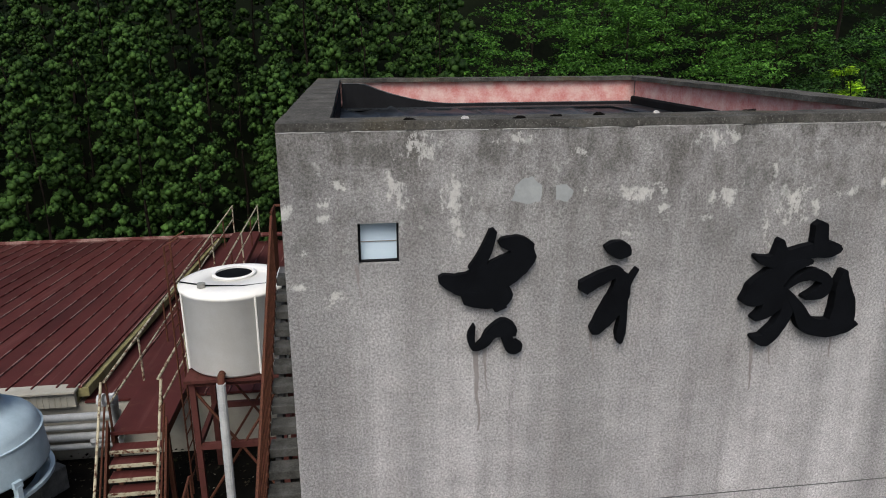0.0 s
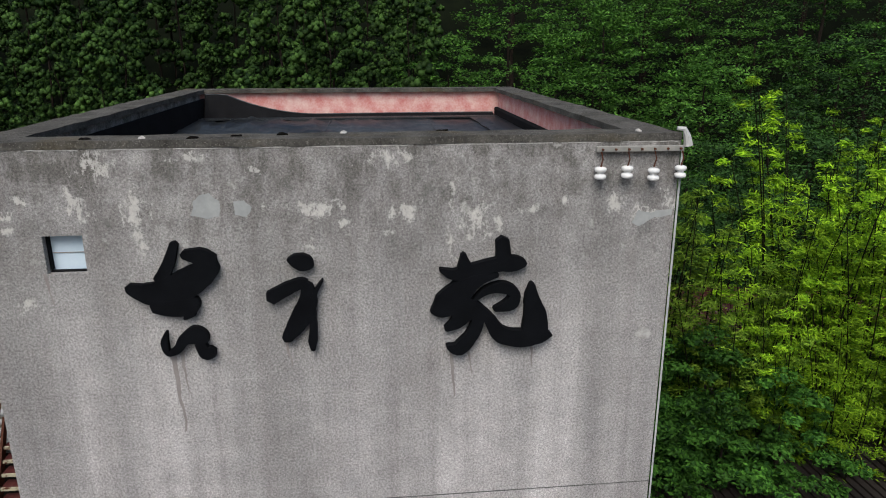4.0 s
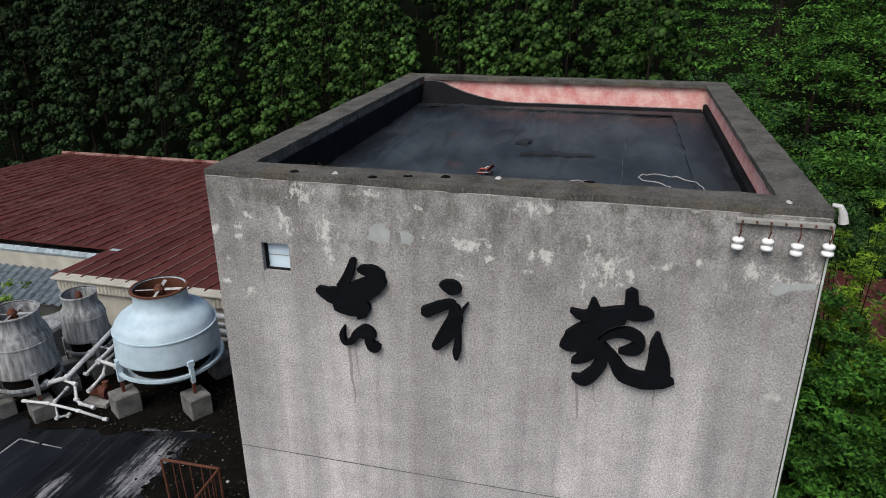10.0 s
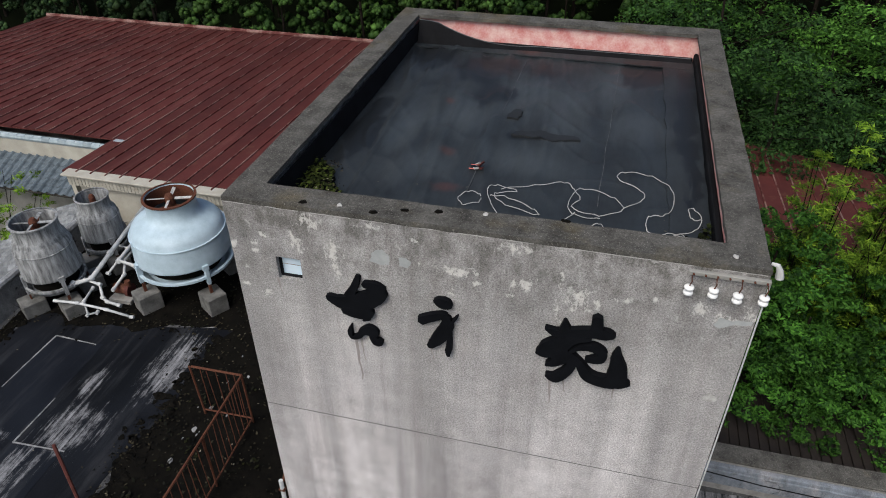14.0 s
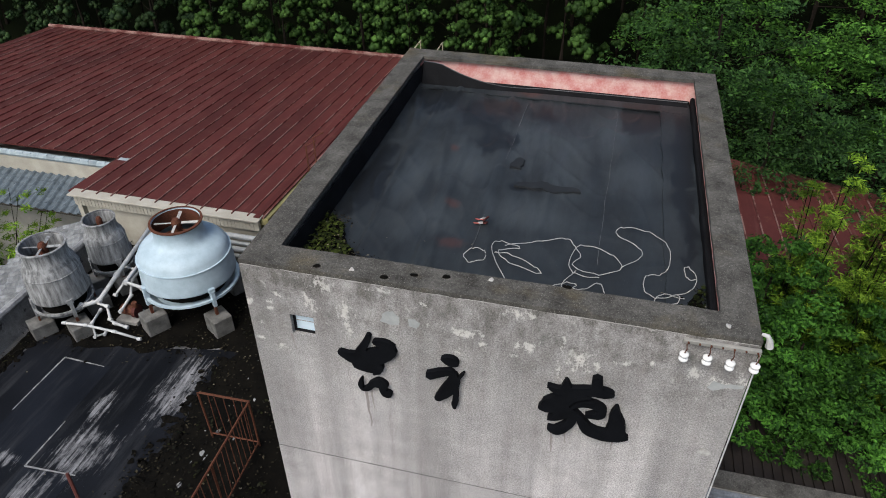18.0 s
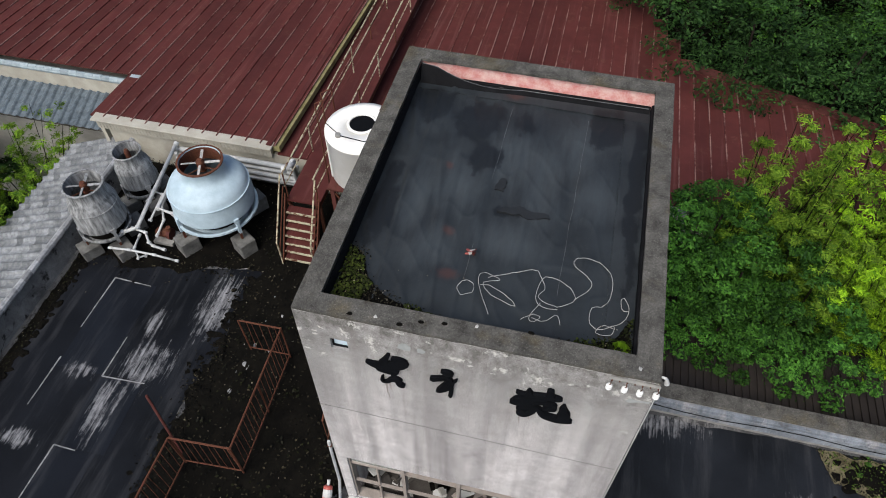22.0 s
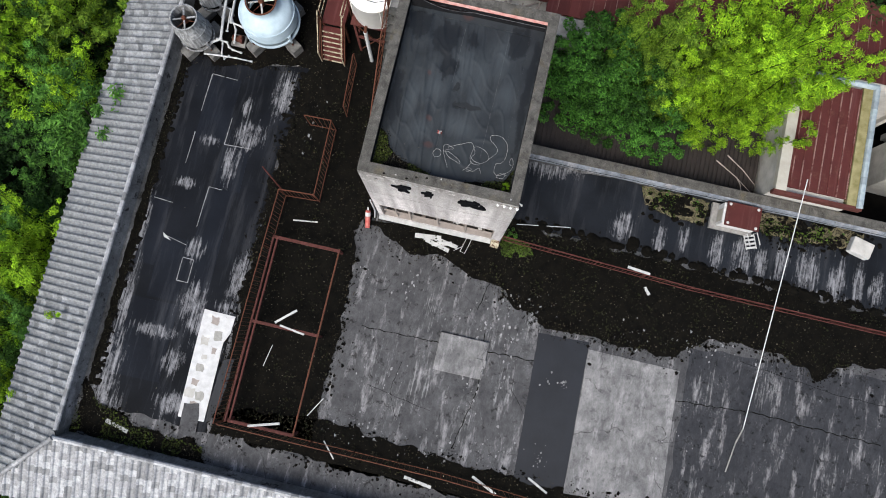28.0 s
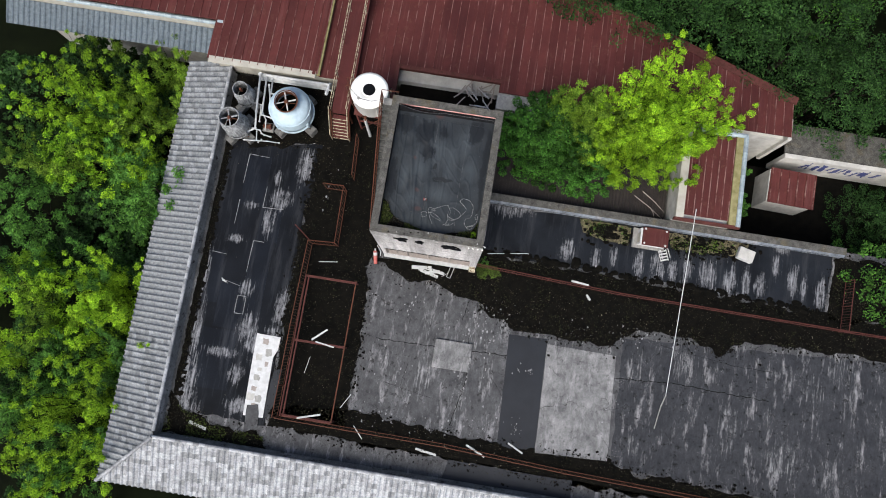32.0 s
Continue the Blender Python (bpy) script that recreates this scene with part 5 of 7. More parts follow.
# each stroke: a brushed line of (x, z, width)
stroke(brush([(-1.12, 6.77, 0.052), (-1.17, 6.63, 0.079), (-1.24, 6.50, 0.096)]))
stroke(brush([(-1.46, 6.46, 0.067), (-1.36, 6.42, 0.133), (-1.23, 6.41, 0.200), (-1.08, 6.47, 0.215), (-0.92, 6.57, 0.163), (-0.87, 6.62, 0.099)]))
stroke(brush([(-1.07, 6.69, 0.058), (-0.96, 6.67, 0.126), (-0.89, 6.62, 0.137)]))
stroke(brush([(-1.30, 6.32, 0.096), (-1.20, 6.30, 0.111), (-1.06, 6.31, 0.129), (-1.01, 6.36, 0.061)]))
stroke(brush([(-1.10, 6.22, 0.023), (-1.05, 6.27, 0.084)]))
stroke(brush([(-1.24, 6.12, 0.019), (-1.26, 6.04, 0.049), (-1.24, 5.96, 0.038), (-1.17, 5.99, 0.061), (-1.12, 6.06, 0.084), (-1.03, 6.09, 0.129), (-0.97, 6.05, 0.068)]))
stroke(brush([(-1.02, 6.03, 0.068), (-0.98, 5.95, 0.091), (-0.93, 5.96, 0.078)]))
stroke(brush([(-0.36, 6.63, 0.031), (-0.31, 6.62, 0.101), (-0.24, 6.60, 0.117), (-0.20, 6.58, 0.055)]))
stroke(brush([(-0.50, 6.35, 0.101), (-0.39, 6.41, 0.094), (-0.29, 6.45, 0.078), (-0.25, 6.44, 0.078)]))
stroke(brush([(-0.24, 6.44, 0.078), (-0.24, 6.31, 0.133), (-0.31, 6.17, 0.140), (-0.41, 6.03, 0.072)]))
stroke(brush([(-0.22, 6.31, 0.056), (-0.21, 6.14, 0.052), (-0.22, 6.01, 0.064), (-0.22, 5.94, 0.032)]))
stroke(brush([(-0.13, 6.47, 0.016), (-0.18, 6.39, 0.032), (-0.21, 6.31, 0.048)]))
stroke(brush([(0.71, 6.52, 0.025), (0.81, 6.48, 0.084), (0.93, 6.50, 0.101), (1.09, 6.54, 0.101), (1.26, 6.55, 0.109), (1.33, 6.55, 0.050)]))
stroke(brush([(0.88, 6.63, 0.041), (0.89, 6.53, 0.107)]))
stroke(brush([(1.16, 6.73, 0.092), (1.17, 6.62, 0.107), (1.17, 6.54, 0.092)]))
stroke(brush([(1.13, 6.47, 0.034), (0.98, 6.43, 0.092), (0.84, 6.33, 0.189), (0.72, 6.23, 0.168), (0.65, 6.20, 0.042)]))
stroke(brush([(0.97, 6.25, 0.077), (0.90, 6.21, 0.168), (0.83, 6.11, 0.101), (0.75, 6.06, 0.034)]))
stroke(brush([(0.96, 6.25, 0.059), (0.99, 6.14, 0.092), (0.95, 6.01, 0.095), (0.85, 5.90, 0.103), (0.76, 5.92, 0.026)]))
stroke(brush([(0.96, 6.28, 0.026), (1.05, 6.35, 0.055), (1.17, 6.37, 0.084), (1.26, 6.32, 0.077), (1.23, 6.24, 0.095), (1.11, 6.20, 0.026)]))
stroke(brush([(0.97, 6.26, 0.034), (1.07, 6.13, 0.086), (1.16, 6.00, 0.123), (1.32, 5.96, 0.129), (1.47, 5.98, 0.114), (1.55, 5.98, 0.018)]))
stroke(brush([(1.39, 6.39, 0.034), (1.39, 6.28, 0.106), (1.42, 6.14, 0.167), (1.42, 6.01, 0.194)]))

# insulator rack at the corner
rack = thing("insulator_rack", "four white porcelain insulators hanging from a steel bar", "insulators", at=(0, 0, 0))
part("bar", bx(1.82, 2.46, -0.045, -0.005, 7.345, 7.385, 0.004), M_GALV, rack)
for k in range(7):
    part("bolt", tb([(1.86 + 0.095 * k, -0.06, 7.365), (1.86 + 0.095 * k, -0.04, 7.365)], 0.009, 6), M_RUST, rack)
for x, z in ((1.85, 7.20), (2.045, 7.205), (2.24, 7.185), (2.44, 7.20)):
    part("hook", tb([(x, -0.055, 7.35), (x + 0.008, -0.07, 7.30), (x, -0.055, 7.24)], 0.006, 6), M_RUST, rack)
    bm = lathe([(0.0, -0.052), (0.030, -0.052), (0.047, -0.043), (0.050, -0.030), (0.045, -0.013), (0.028, -0.006), (0.028, 0.006), (0.045, 0.013), (0.050, 0.030), (0.047, 0.043), (0.030, 0.052), (0.0, 0.052)], 16)
    part("insulator", bm, M_PORCELAIN, rack, "white porcelain spool insulator", True, at=pose(x, -0.055, z) @ Matrix.Scale(0.86, 4))
part("corner_cover", tb([(2.44, 0.06, 7.495), (2.49, 0.05, 7.49), (2.515, 0.05, 7.44), (2.53, 0.05, 7.37)], [0.014, 0.02, 0.028, 0.036], 8), M_WHITE, rack, "white plastic cable cover")
drop = thing("service_cable", "thin pale cable clipped down the tower corner", "cable")
part("cable", tb([(2.46, -0.012, 7.36), (2.465, -0.012, 5), (2.463, -0.012, 2.4), (2.46, -0.012, 0.3)], 0.008, 6), M_PIPE, drop)
dp = thing("drain_pipe", "pale downpipe at the tower corner", "pipe")
part("pipe", tb([(-2.50, -0.03, 3.1), (-2.51, -0.05, 1.2), (-2.62, -0.12, 0.02)], 0.03, 8), M_PIPE, dp)
part("clip", bx(-2.54, -2.46, -0.06, 0.0, 2.9, 2.94), M_RUST, dp)

# loose things on the tower roof
rope = thing("loose_rope", "tangled pale rope lying on the tower roof", "rope")


def rope_loop(pts, rr=0.0048):
    q = [Vector((x, y, Z_R + 0.035)) for x, y in pts]
    out = []
    for i in range(len(q) - 1):
        a, b, c, d = q[max(i - 1, 0)], q[i], q[i + 1], q[min(i + 2, len(q) - 1)]
        for k in range(6):
            t = k / 6
            out.append(0.5 * ((2 * b) + (c - a) * t + (2 * a - 5 * b + 4 * c - d) * t * t + (3 * b - a - 3 * c + d) * t ** 3) + Vector((0, 0, 0.01 * math.sin(i * 3 + k))))
    out.append(q[-1])
    return tb(out, rr, 5)


part("loop", rope_loop([(0.13, 0.74), (-0.07, 1.14), (-0.13, 1.36), (-0.04, 1.45), (0.18, 1.36), (-0.04, 1.27), (0.10, 1.08), (0.45, 0.96), (0.38, 1.07), (0.07, 1.23), (-0.08, 1.22)]), M_ROPE, rope)
part("loop", rope_loop([(0.01, 1.37), (0.34, 1.54), (0.65, 1.66), (0.76, 1.55), (0.84, 1.36), (0.77, 1.19), (1.05, 1.09), (1.28, 1.27), (1.15, 1.49), (0.82, 1.57), (0.73, 1.23), (0.81, 1.05), (1.06, 1.04)]), M_ROPE, rope)
part("loop", rope_loop([(1.27, 1.26), (1.47, 1.51), (1.45, 1.67), (1.20, 1.90), (1.27, 2.04), (1.56, 2.02), (1.76, 1.79), (1.77, 1.43), (1.67, 1.24), (1.53, 1.18), (1.52, 0.94), (1.65, 0.84), (1.85, 0.95), (1.82, 0.79), (1.62, 0.79), (1.71, 0.92), (1.91, 0.90)]), M_ROPE, rope)
part("loop", rope_loop([(1.76, 0.89), (1.97, 1.05), (2.04, 1.26), (1.97, 1.45), (1.92, 1.40), (1.95, 1.25), (2.04, 1.24)]), M_ROPE, rope)
part("loop", rope_loop([(0.58, 0.76), (0.74, 0.89), (0.84, 0.85), (0.75, 0.77), (0.69, 0.83), (0.81, 1.10)]), M_ROPE, rope)
part("loop", rope_loop([(0.72, 0.82), (0.90, 0.81), (1.06, 0.94), (1.13, 0.80)]), M_ROPE, rope)
part("loop", rope_loop([(-0.33, 0.98), (-0.40, 1.11), (-0.32, 1.24), (-0.19, 1.22), (-0.17, 1.06), (-0.33, 0.98)]), M_ROPE, rope)

weed = thing("roof_weed", "bright green weed growing in the parapet corner", "plant", at=(1.93, 0.55, Z_R))
r = rng(3)
for k in range(16):
    a, l = r.uniform(0, 6.28), r.uniform(0.08, 0.17)
    bm = bmesh.new()
    p = [Vector((0.03 * r.uniform(-1, 1), 0.03 * r.uniform(-1, 1), 0.0)), Vector((math.cos(a) * l * 0.6, math.sin(a) * l * 0.6, 0.11 + 0.08 * r.random())), Vector((math.cos(a) * l * 1.1, math.sin(a) * l * 1.1, 0.10))]
    s = Vector((-math.sin(a), math.cos(a), 0)) * 0.04
    v = [bm.verts.new(c) for c in (p[0], p[1] - s, p[2], p[1] + s)]
    bm.faces.new(v)
    part("leaf", bm, M_LIME, weed)
damp("parapet_moss", "dark moss in the corner of the tower roof", [(-2.1, 0.36), (-2.1, 1.5), (-1.85, 1.35), (-1.75, 0.95), (-1.4, 0.75), (-0.6, 0.5), (-0.2, 0.38)], 21, 4200, Z_R + 0.022, 0.3, M_MOSS_R).name = "parapet_moss"
damp("parapet_moss", "dark moss in the corner of the tower roof", [(0.7, 0.36), (1.2, 0.55), (1.9, 0.7), (2.1, 1.1), (2.1, 0.36)], 22, 1900, Z_R + 0.022, 0.3, M_MOSS_R)
rag = thing("torn_rag", "scrap of orange and white torn sheet", "scrap", at=(-0.33, 1.75, Z_R + 0.02))
for k in range(6):
    part("scrap", slab(ragged([(-0.045, -0.025), (0.045, -0.02), (0.03, 0.03), (-0.04, 0.03)], 0.015, 0.03, k, 10.0), 0, 0.01), (M_RED, M_WHITE, M_REDRIB)[k % 3], rag, at=pose(0.05 * (k % 3 - 1), 0.04 * (k // 3), 0.01 * k, 14 * (k - 2), 9 * k, 40 * k))


# ---- plant on the north-west corner ----
def cooling_tower(name, label, at, rad, base_z, top_z, neck, shell, blocks, fan=True, fan_deep=False, ring=None):
    """A round bottle-shaped cooling tower on four legs and concrete blocks."""
    ct = thing(name, label, "cooling tower", at=at)
    h = top_z - base_z
    sh = [(0.965, 0.42), (0.95, 0.44), (0.93, 0.50), (0.90, 0.545), (0.84, 0.595), (0.76, 0.635), (0.65, 0.67)] if fan_deep else [(0.95, 0.52), (0.935, 0.55), (0.92, 0.60), (0.89, 0.65), (0.84, 0.69)]
    outer = [(rad * 0.97, base_z), (rad, base_z + 0.02), (rad, base_z + 0.05), (rad * sh[0][0] * 1.004, base_z + h * (sh[0][1] - 0.02))] + [(rad * a, base_z + h * q) for a, q in sh] + [(neck * 1.12, base_z + h * 0.70), (neck * 1.02, base_z + h * 0.76), (neck, base_z + h * 0.86), (neck * 1.0, top_z - 0.03), (neck * 1.04, top_z)]
    inner = [(r * 0.96, z) for r, z in outer[::-1]]
    shell_ob = part("shell", lathe(outer + inner + outer[:1], 40), shell, ct, smooth=True)
    part("band", lathe([(rad * (sh[0][0] - 0.01), base_z + h * (sh[0][1] - 0.012)), (rad * (sh[0][0] + 0.022), base_z + h * (sh[0][1] - 0.008)), (rad * (sh[0][0] + 0.022), base_z + h * (sh[0][1] + 0.006)), (rad * (sh[0][0] - 0.02), base_z + h * (sh[0][1] + 0.01))], 40), shell, shell_ob)
    part("rim", lathe([(neck * 1.0, top_z - 0.005), (neck * 1.07, top_z), (neck * 1.07, top_z + 0.03), (neck * 0.97, top_z + 0.035)], 36), ring or M_RUST, shell_ob, "weathered fan ring")
    part("throat", lathe([(neck * 0.945, top_z - 0.004), (neck * 0.94, base_z + h * 0.72)], 36), ring or M_RUST, shell_ob, "stained inside of the fan throat")
    part("basin", lathe([(0.0, base_z - 0.42), (rad * 0.85, base_z - 0.42), (rad * 1.04, base_z - 0.26), (rad * 1.04, base_z - 0.20), (rad * 0.98, base_z - 0.20), (rad * 0.82, base_z - 0.36), (0.0, base_z - 0.36)], 36), shell, ct)
    # black core: shade of the open gap above the basin put into colour
    part("fill", lathe([(0.0, base_z - 0.3), (rad * 0.78, base_z - 0.3), (rad * 0.78, base_z + 0.1), (0, base_z + 0.1)], 24), M_SOIL, ct, "black core, its colour standing in for the basin gap's shade")
    for k in range(4):
        a = radians(45 + 90 * k + 12)
        c, s = math.cos(a), math.sin(a)
        m = pose(0, 0, 0, 0, 0, math.degrees(a))
        bm = bmesh.new()
        box(bm, rad * 0.93, rad * 1.05, -0.07, 0.07, base_z - 0.02, base_z + 0.10)
        box(bm, rad * 0.95, rad * 1.06, -0.04, 0.04, base_z - 0.42, base_z + 0.02)
        part("leg", bm, shell, ct, at=m)
        part("foot", bx(rad * 0.97, rad * 1.03, -0.03, 0.03, blocks, base_z - 0.42), M_RUST, ct, at=m)
        part("concrete_block", bx(rad - 0.26, rad + 0.28, -0.24, 0.24, 0, blocks, 0.02), M_FOOT, ct, "square concrete footing block", at=m)
    part("motor", lathe([(0, top_z - 0.30), (neck * 0.2, top_z - 0.30), (neck * 0.2, top_z - 0.02), (neck * 0.12, top_z + 0.06), (0, top_z + 0.06)], 14), M_RUST, ct, "rusty fan motor")
    if fan:
        for k in range(4):
            part("fan_blade", bx(neck * 0.15, neck * 0.88, -0.035, 0.035, -0.006, 0.006), M_PATCH if fan_deep else M_CTGREY, ct, at=pose(0, 0, top_z - 0.05, 0, 0, 90 * k + 20) @ pose(0, 0, 0, 18))
        for k in range(3):
            part("motor_arm", tb([(neck * 0.15, 0, top_z - 0.22), (neck * 0.97, 0, top_z - 0.18)], 0.018, 6), M_RUST, ct, at=pose(0, 0, 0, 0, 0, 120 * k))
    return ct


cooling_tower("cooling_tower", "pale blue fibreglass cooling tower with a rusted fan ring", (-8.45, 6.62, 0), 1.12, 1.20, 2.66, 0.57, M_CTBLUE, 0.50, True, True)
cooling_tower("small_cooling_tower", "grey streaked old cooling tower with a stained shell", (-11.3, 5.45, 0), 0.66, 0.95, 2.30, 0.50, M_CTGREY, 0.38, True, False, M_CTGREY)
cooling_tower("small_cooling_tower", "small dark-stained cooling tower beside the pipes", (-11.15, 7.15, 0), 0.52, 0.85, 1.95, 0.38, M_CTGREY, 0.38, False, False, M_CTGREY)


def pipe_run(name, label, pts, r=0.05, material=M_PIPE, flanges=True):
    p = thing(name, label, "pipe")
    part("pipe", tb(pts, r, 10), material, p, smooth=True)
    if flanges:
        for q in pts:
            d = Vector(pts[1]) - Vector(pts[0])
            part("joint", tb([Vector(q) - d.normalized() * 0.05, Vector(q) + d.normalized() * 0.05], r * 1.35, 10), material, p)
    return p


for k in range(4):
    pipe_run("pipe", "dirty white insulated pipe along the eaves", [(-10.6, 8.42 - 0.02 * k, 1.05 - 0.2 * k), (-6.75, 8.42 - 0.02 * k, 1.05 - 0.2 * k)], 0.06 if k % 2 else 0.08)
pipe_run("pipe", "white pipe looping between the cooling towers", [(-10.5, 8.4, 1.25), (-10.45, 6.4, 0.85), (-10.35, 5.5, 0.75), (-10.7, 5.3, 0.7)], 0.055)
pipe_run("pipe", "white pipe looping between the cooling towers", [(-10.2, 8.4, 1.05), (-10.15, 6.3, 0.75), (-9.6, 6.2, 0.75)], 0.05)
pipe_run("pipe", "white drain pipe with valves", [(-10.5, 5.5, 0.7), (-10.1, 5.45, 0.68), (-10.1, 5.4, 0.3), (-9.95, 5.35, 0.25), (-9.6, 5.3, 0.25)], 0.035)
pipe_run("pipe", "white drain pipe with valves", [(-10.3, 5.4, 0.55), (-10.25, 5.0, 0.5), (-10.25, 4.95, 0.12), (-10.1, 5.1, 0.1)], 0.03)
pipe_run("pipe", "white pipe on the machinery deck", [(-9.9, 8.3, 0.9), (-9.85, 7.5, 0.9), (-9.2, 7.45, 0.9)], 0.05)
pipe_run("pipe", "fat white elbow pipe rising by the catwalk", [(-7.2, 8.4, 0.55), (-6.75, 8.35, 0.6), (-6.7, 8.2, 1.5), (-6.7, 7.7, 1.75)], 0.09)
pipe_run("pipe", "thin white pipe on the machinery deck", [(-10.3, 8.2, 0.7), (-10.25, 6.6, 0.55), (-9.95, 6.1, 0.5), (-9.9, 5.6, 0.45)], 0.035)
pipe_run("pipe", "thin white pipe on the machinery deck", [(-10.75, 6.9, 0.75), (-10.3, 6.85, 0.72), (-10.25, 5.95, 0.6)], 0.03)
pipe_run("pipe", "white pipe between the pumps", [(-10.9, 4.85, 0.5), (-10.35, 4.9, 0.5), (-9.7, 5.0, 0.35), (-9.1, 5.05, 0.2)], 0.03)
pipe_run("pipe", "white pipe between the pumps", [(-10.0, 7.9, 1.0), (-9.75, 6.9, 0.9), (-9.55, 6.6, 0.85)], 0.045)
pump = thing("pump", "rusted red pump on a plinth", "pump", at=(-9.85, 5.85, 0))
part("plinth", bx(-0.3, 0.3, -0.25, 0.25, 0, 0.12, 0.01), M_BLOCK, pump)
part("motor", tb([(-0.22, 0, 0.28), (0.1, 0, 0.28)], 0.13, 14), M_RUST, pump)
part("volute", tb([(0.12, 0, 0.28), (0.22, 0, 0.28)], 0.17, 14), M_REDBEAM, pump)
part("flange", tb([(0.17, 0, 0.4), (0.17, 0, 0.55)], 0.07, 10), M_RUST, pump)

# water tank on its stand
TX, TY = -4.10, 7.35
tank = thing("water_tank", "yellowed white round plastic water tank with an open manhole", "water tank", at=(TX, TY, 0))
body_t = part("body", lathe([(0.0, 2.62), (0.84, 2.62), (0.90, 2.68), (0.90, 3.98), (0.93, 4.0), (0.93, 4.06), (0.80, 4.10), (0.34, 4.16), (0.34, 4.15), (0.31, 4.15), (0.31, 3.6), (0, 3.6)], 44), M_TANK, tank, smooth=True)
part("manhole_ring", lathe([(0.31, 4.14), (0.36, 4.15), (0.37, 4.19), (0.34, 4.205), (0.31, 4.20), (0.31, 4.1)], 32), M_TANK, body_t)
# black disc just under the rim: the hole's inner shade painted on
part("manhole_dark", lathe([(0.0, 4.172), (0.308, 4.172), (0.308, 4.16), (0, 4.16)], 24), M_SIGN, body_t, "black disc painting the shade inside the open manhole")
for k in range(4):
    a = 0.5 + k * 1.57
    part("hold_down", tb([(0.91 * math.cos(a), 0.91 * math.sin(a), 2.65), (0.92 * math.cos(a), 0.92 * math.sin(a), 4.05)], 0.018, 6), M_TANK, tank)
part("outlet_elbow", tb([(-0.18, -0.75, 2.72), (-0.18, -1.0, 2.74), (-0.18, -1.06, 2.62)], 0.06, 10), M_RUST, tank, "rusted outlet elbow")
part("outlet_pipe", tb([(-0.18, -1.06, 2.64), (-0.2, -1.08, 0.02)], 0.075, 12), M_PIPE, tank)
part("vent_cap", lathe([(0.0, 4.2), (0.07, 4.19), (0.07, 4.12), (0.03, 4.12), (0.03, 4.06)], 12), M_GALV, tank, at=pose(-0.45, -0.5, 0))
part("hose", tb([(-0.9, -0.1, 4.1), (-0.4, -0.5, 4.15), (0.2, -0.55, 4.13), (0.7, -0.35, 4.1)], 0.012, 6), M_SIGN, tank, "thin black hose")
stand = thing("tank_stand", "rusted steel stand braced under the tank", "stand", at=(TX, TY, 0))
for x in (-0.72, 0.72):
    for y in (-0.72, 0.72):
        part("leg", bx(x - 0.05, x + 0.05, y - 0.05, y + 0.05, 0, 2.56), M_REDBEAM, stand)
for z in (1.3, 2.5):
    for s in (-0.72, 0.72):
        part("beam", bx(-0.67, 0.67, s - 0.04, s + 0.04, z - 0.05, z + 0.06), M_REDBEAM, stand)
        part("beam", bx(s - 0.04, s + 0.04, -0.67, 0.67, z - 0.05, z + 0.06), M_REDBEAM, stand)
part("deck", bx(-0.82, 0.80, -0.86, 0.86, 2.56, 2.61), M_REDBEAM, stand)
for s in (-0.72, 0.72):
    part("brace", tb([(-0.72, s, 0.1), (0.72, s, 2.4)], 0.025, 6), M_RUST, stand)
    part("brace", tb([(0.72, s, 0.1), (-0.72, s, 2.4)], 0.025, 6), M_RUST, stand)
ladder = thing("tank_ladder", "thin rusted ladder hooked beside the tank", "ladder", at=(TX - 1.05, TY, 0))
for y in (-0.2, 0.2):
    part("stile", tb([(0, y, 0.0), (0, y, 4.75), (0.25, y, 4.9)], 0.018, 6), M_RUST, ladder)
for k in range(15):
    part("rung", tb([(0, -0.2, 0.35 + 0.29 * k), (0, 0.2, 0.35 + 0.29 * k)], 0.012, 6), M_RUST, ladder)

# catwalk and steps
walkway = thing("catwalk", "rusted red steel catwalk with flaking cream handrails", "catwalk")
X0, X1, ZC = -6.28, -5.36, 1.62
part("deck", bx(X0, X1, 6.75, 20.0, ZC - 0.06, ZC), M_REDROOF, walkway)
for x in (X0 + 0.03, X1 - 0.03):
    part("stringer", bx(x - 0.03, x + 0.03, 6.75, 20.0, ZC - 0.18, ZC - 0.061), M_RUST, walkway)
    part("handrail", tb([(x, 6.75, ZC + 0.95), (x, 20.0, ZC + 0.95)], 0.024, 8), M_RUSTCREAM, walkway)
    part("mid_rail", tb([(x, 6.75, ZC + 0.5), (x, 20.0, ZC + 0.5)], 0.018, 8), M_RUSTCREAM, walkway)
    for k in range(8):
        part("post", tb([(x, 6.8 + 1.88 * k, ZC - 0.1), (x, 6.8 + 1.88 * k, ZC + 0.95)], 0.022, 6), M_RUSTCREAM if k % 2 else M_RUST, walkway)
    part("leg", bx(x - 0.04, x + 0.04, 6.8, 6.88, 0, ZC - 0.18), M_RUST, walkway)
steps = thing("steel_steps", "rusted steel steps up to the catwalk with cream handrails", "steps")
for k in range(7):
    part("nosing", bx(X0 + 0.05, X1 - 0.05, 6.70 - 0.11 * (6 - k) - 0.235, 6.70 - 0.11 * (6 - k) - 0.201, 0.17 + 0.2 * k, 0.224 + 0.2 * k), M_RUSTCREAM, steps)
    part("tread", bx(X0 + 0.05, X1 - 0.05, 6.70 - 0.11 * (6 - k) - 0.20, 6.70 - 0.11 * (6 - k) + 0.03, 0.19 + 0.2 * k, 0.22 + 0.2 * k), M_REDROOF, steps)
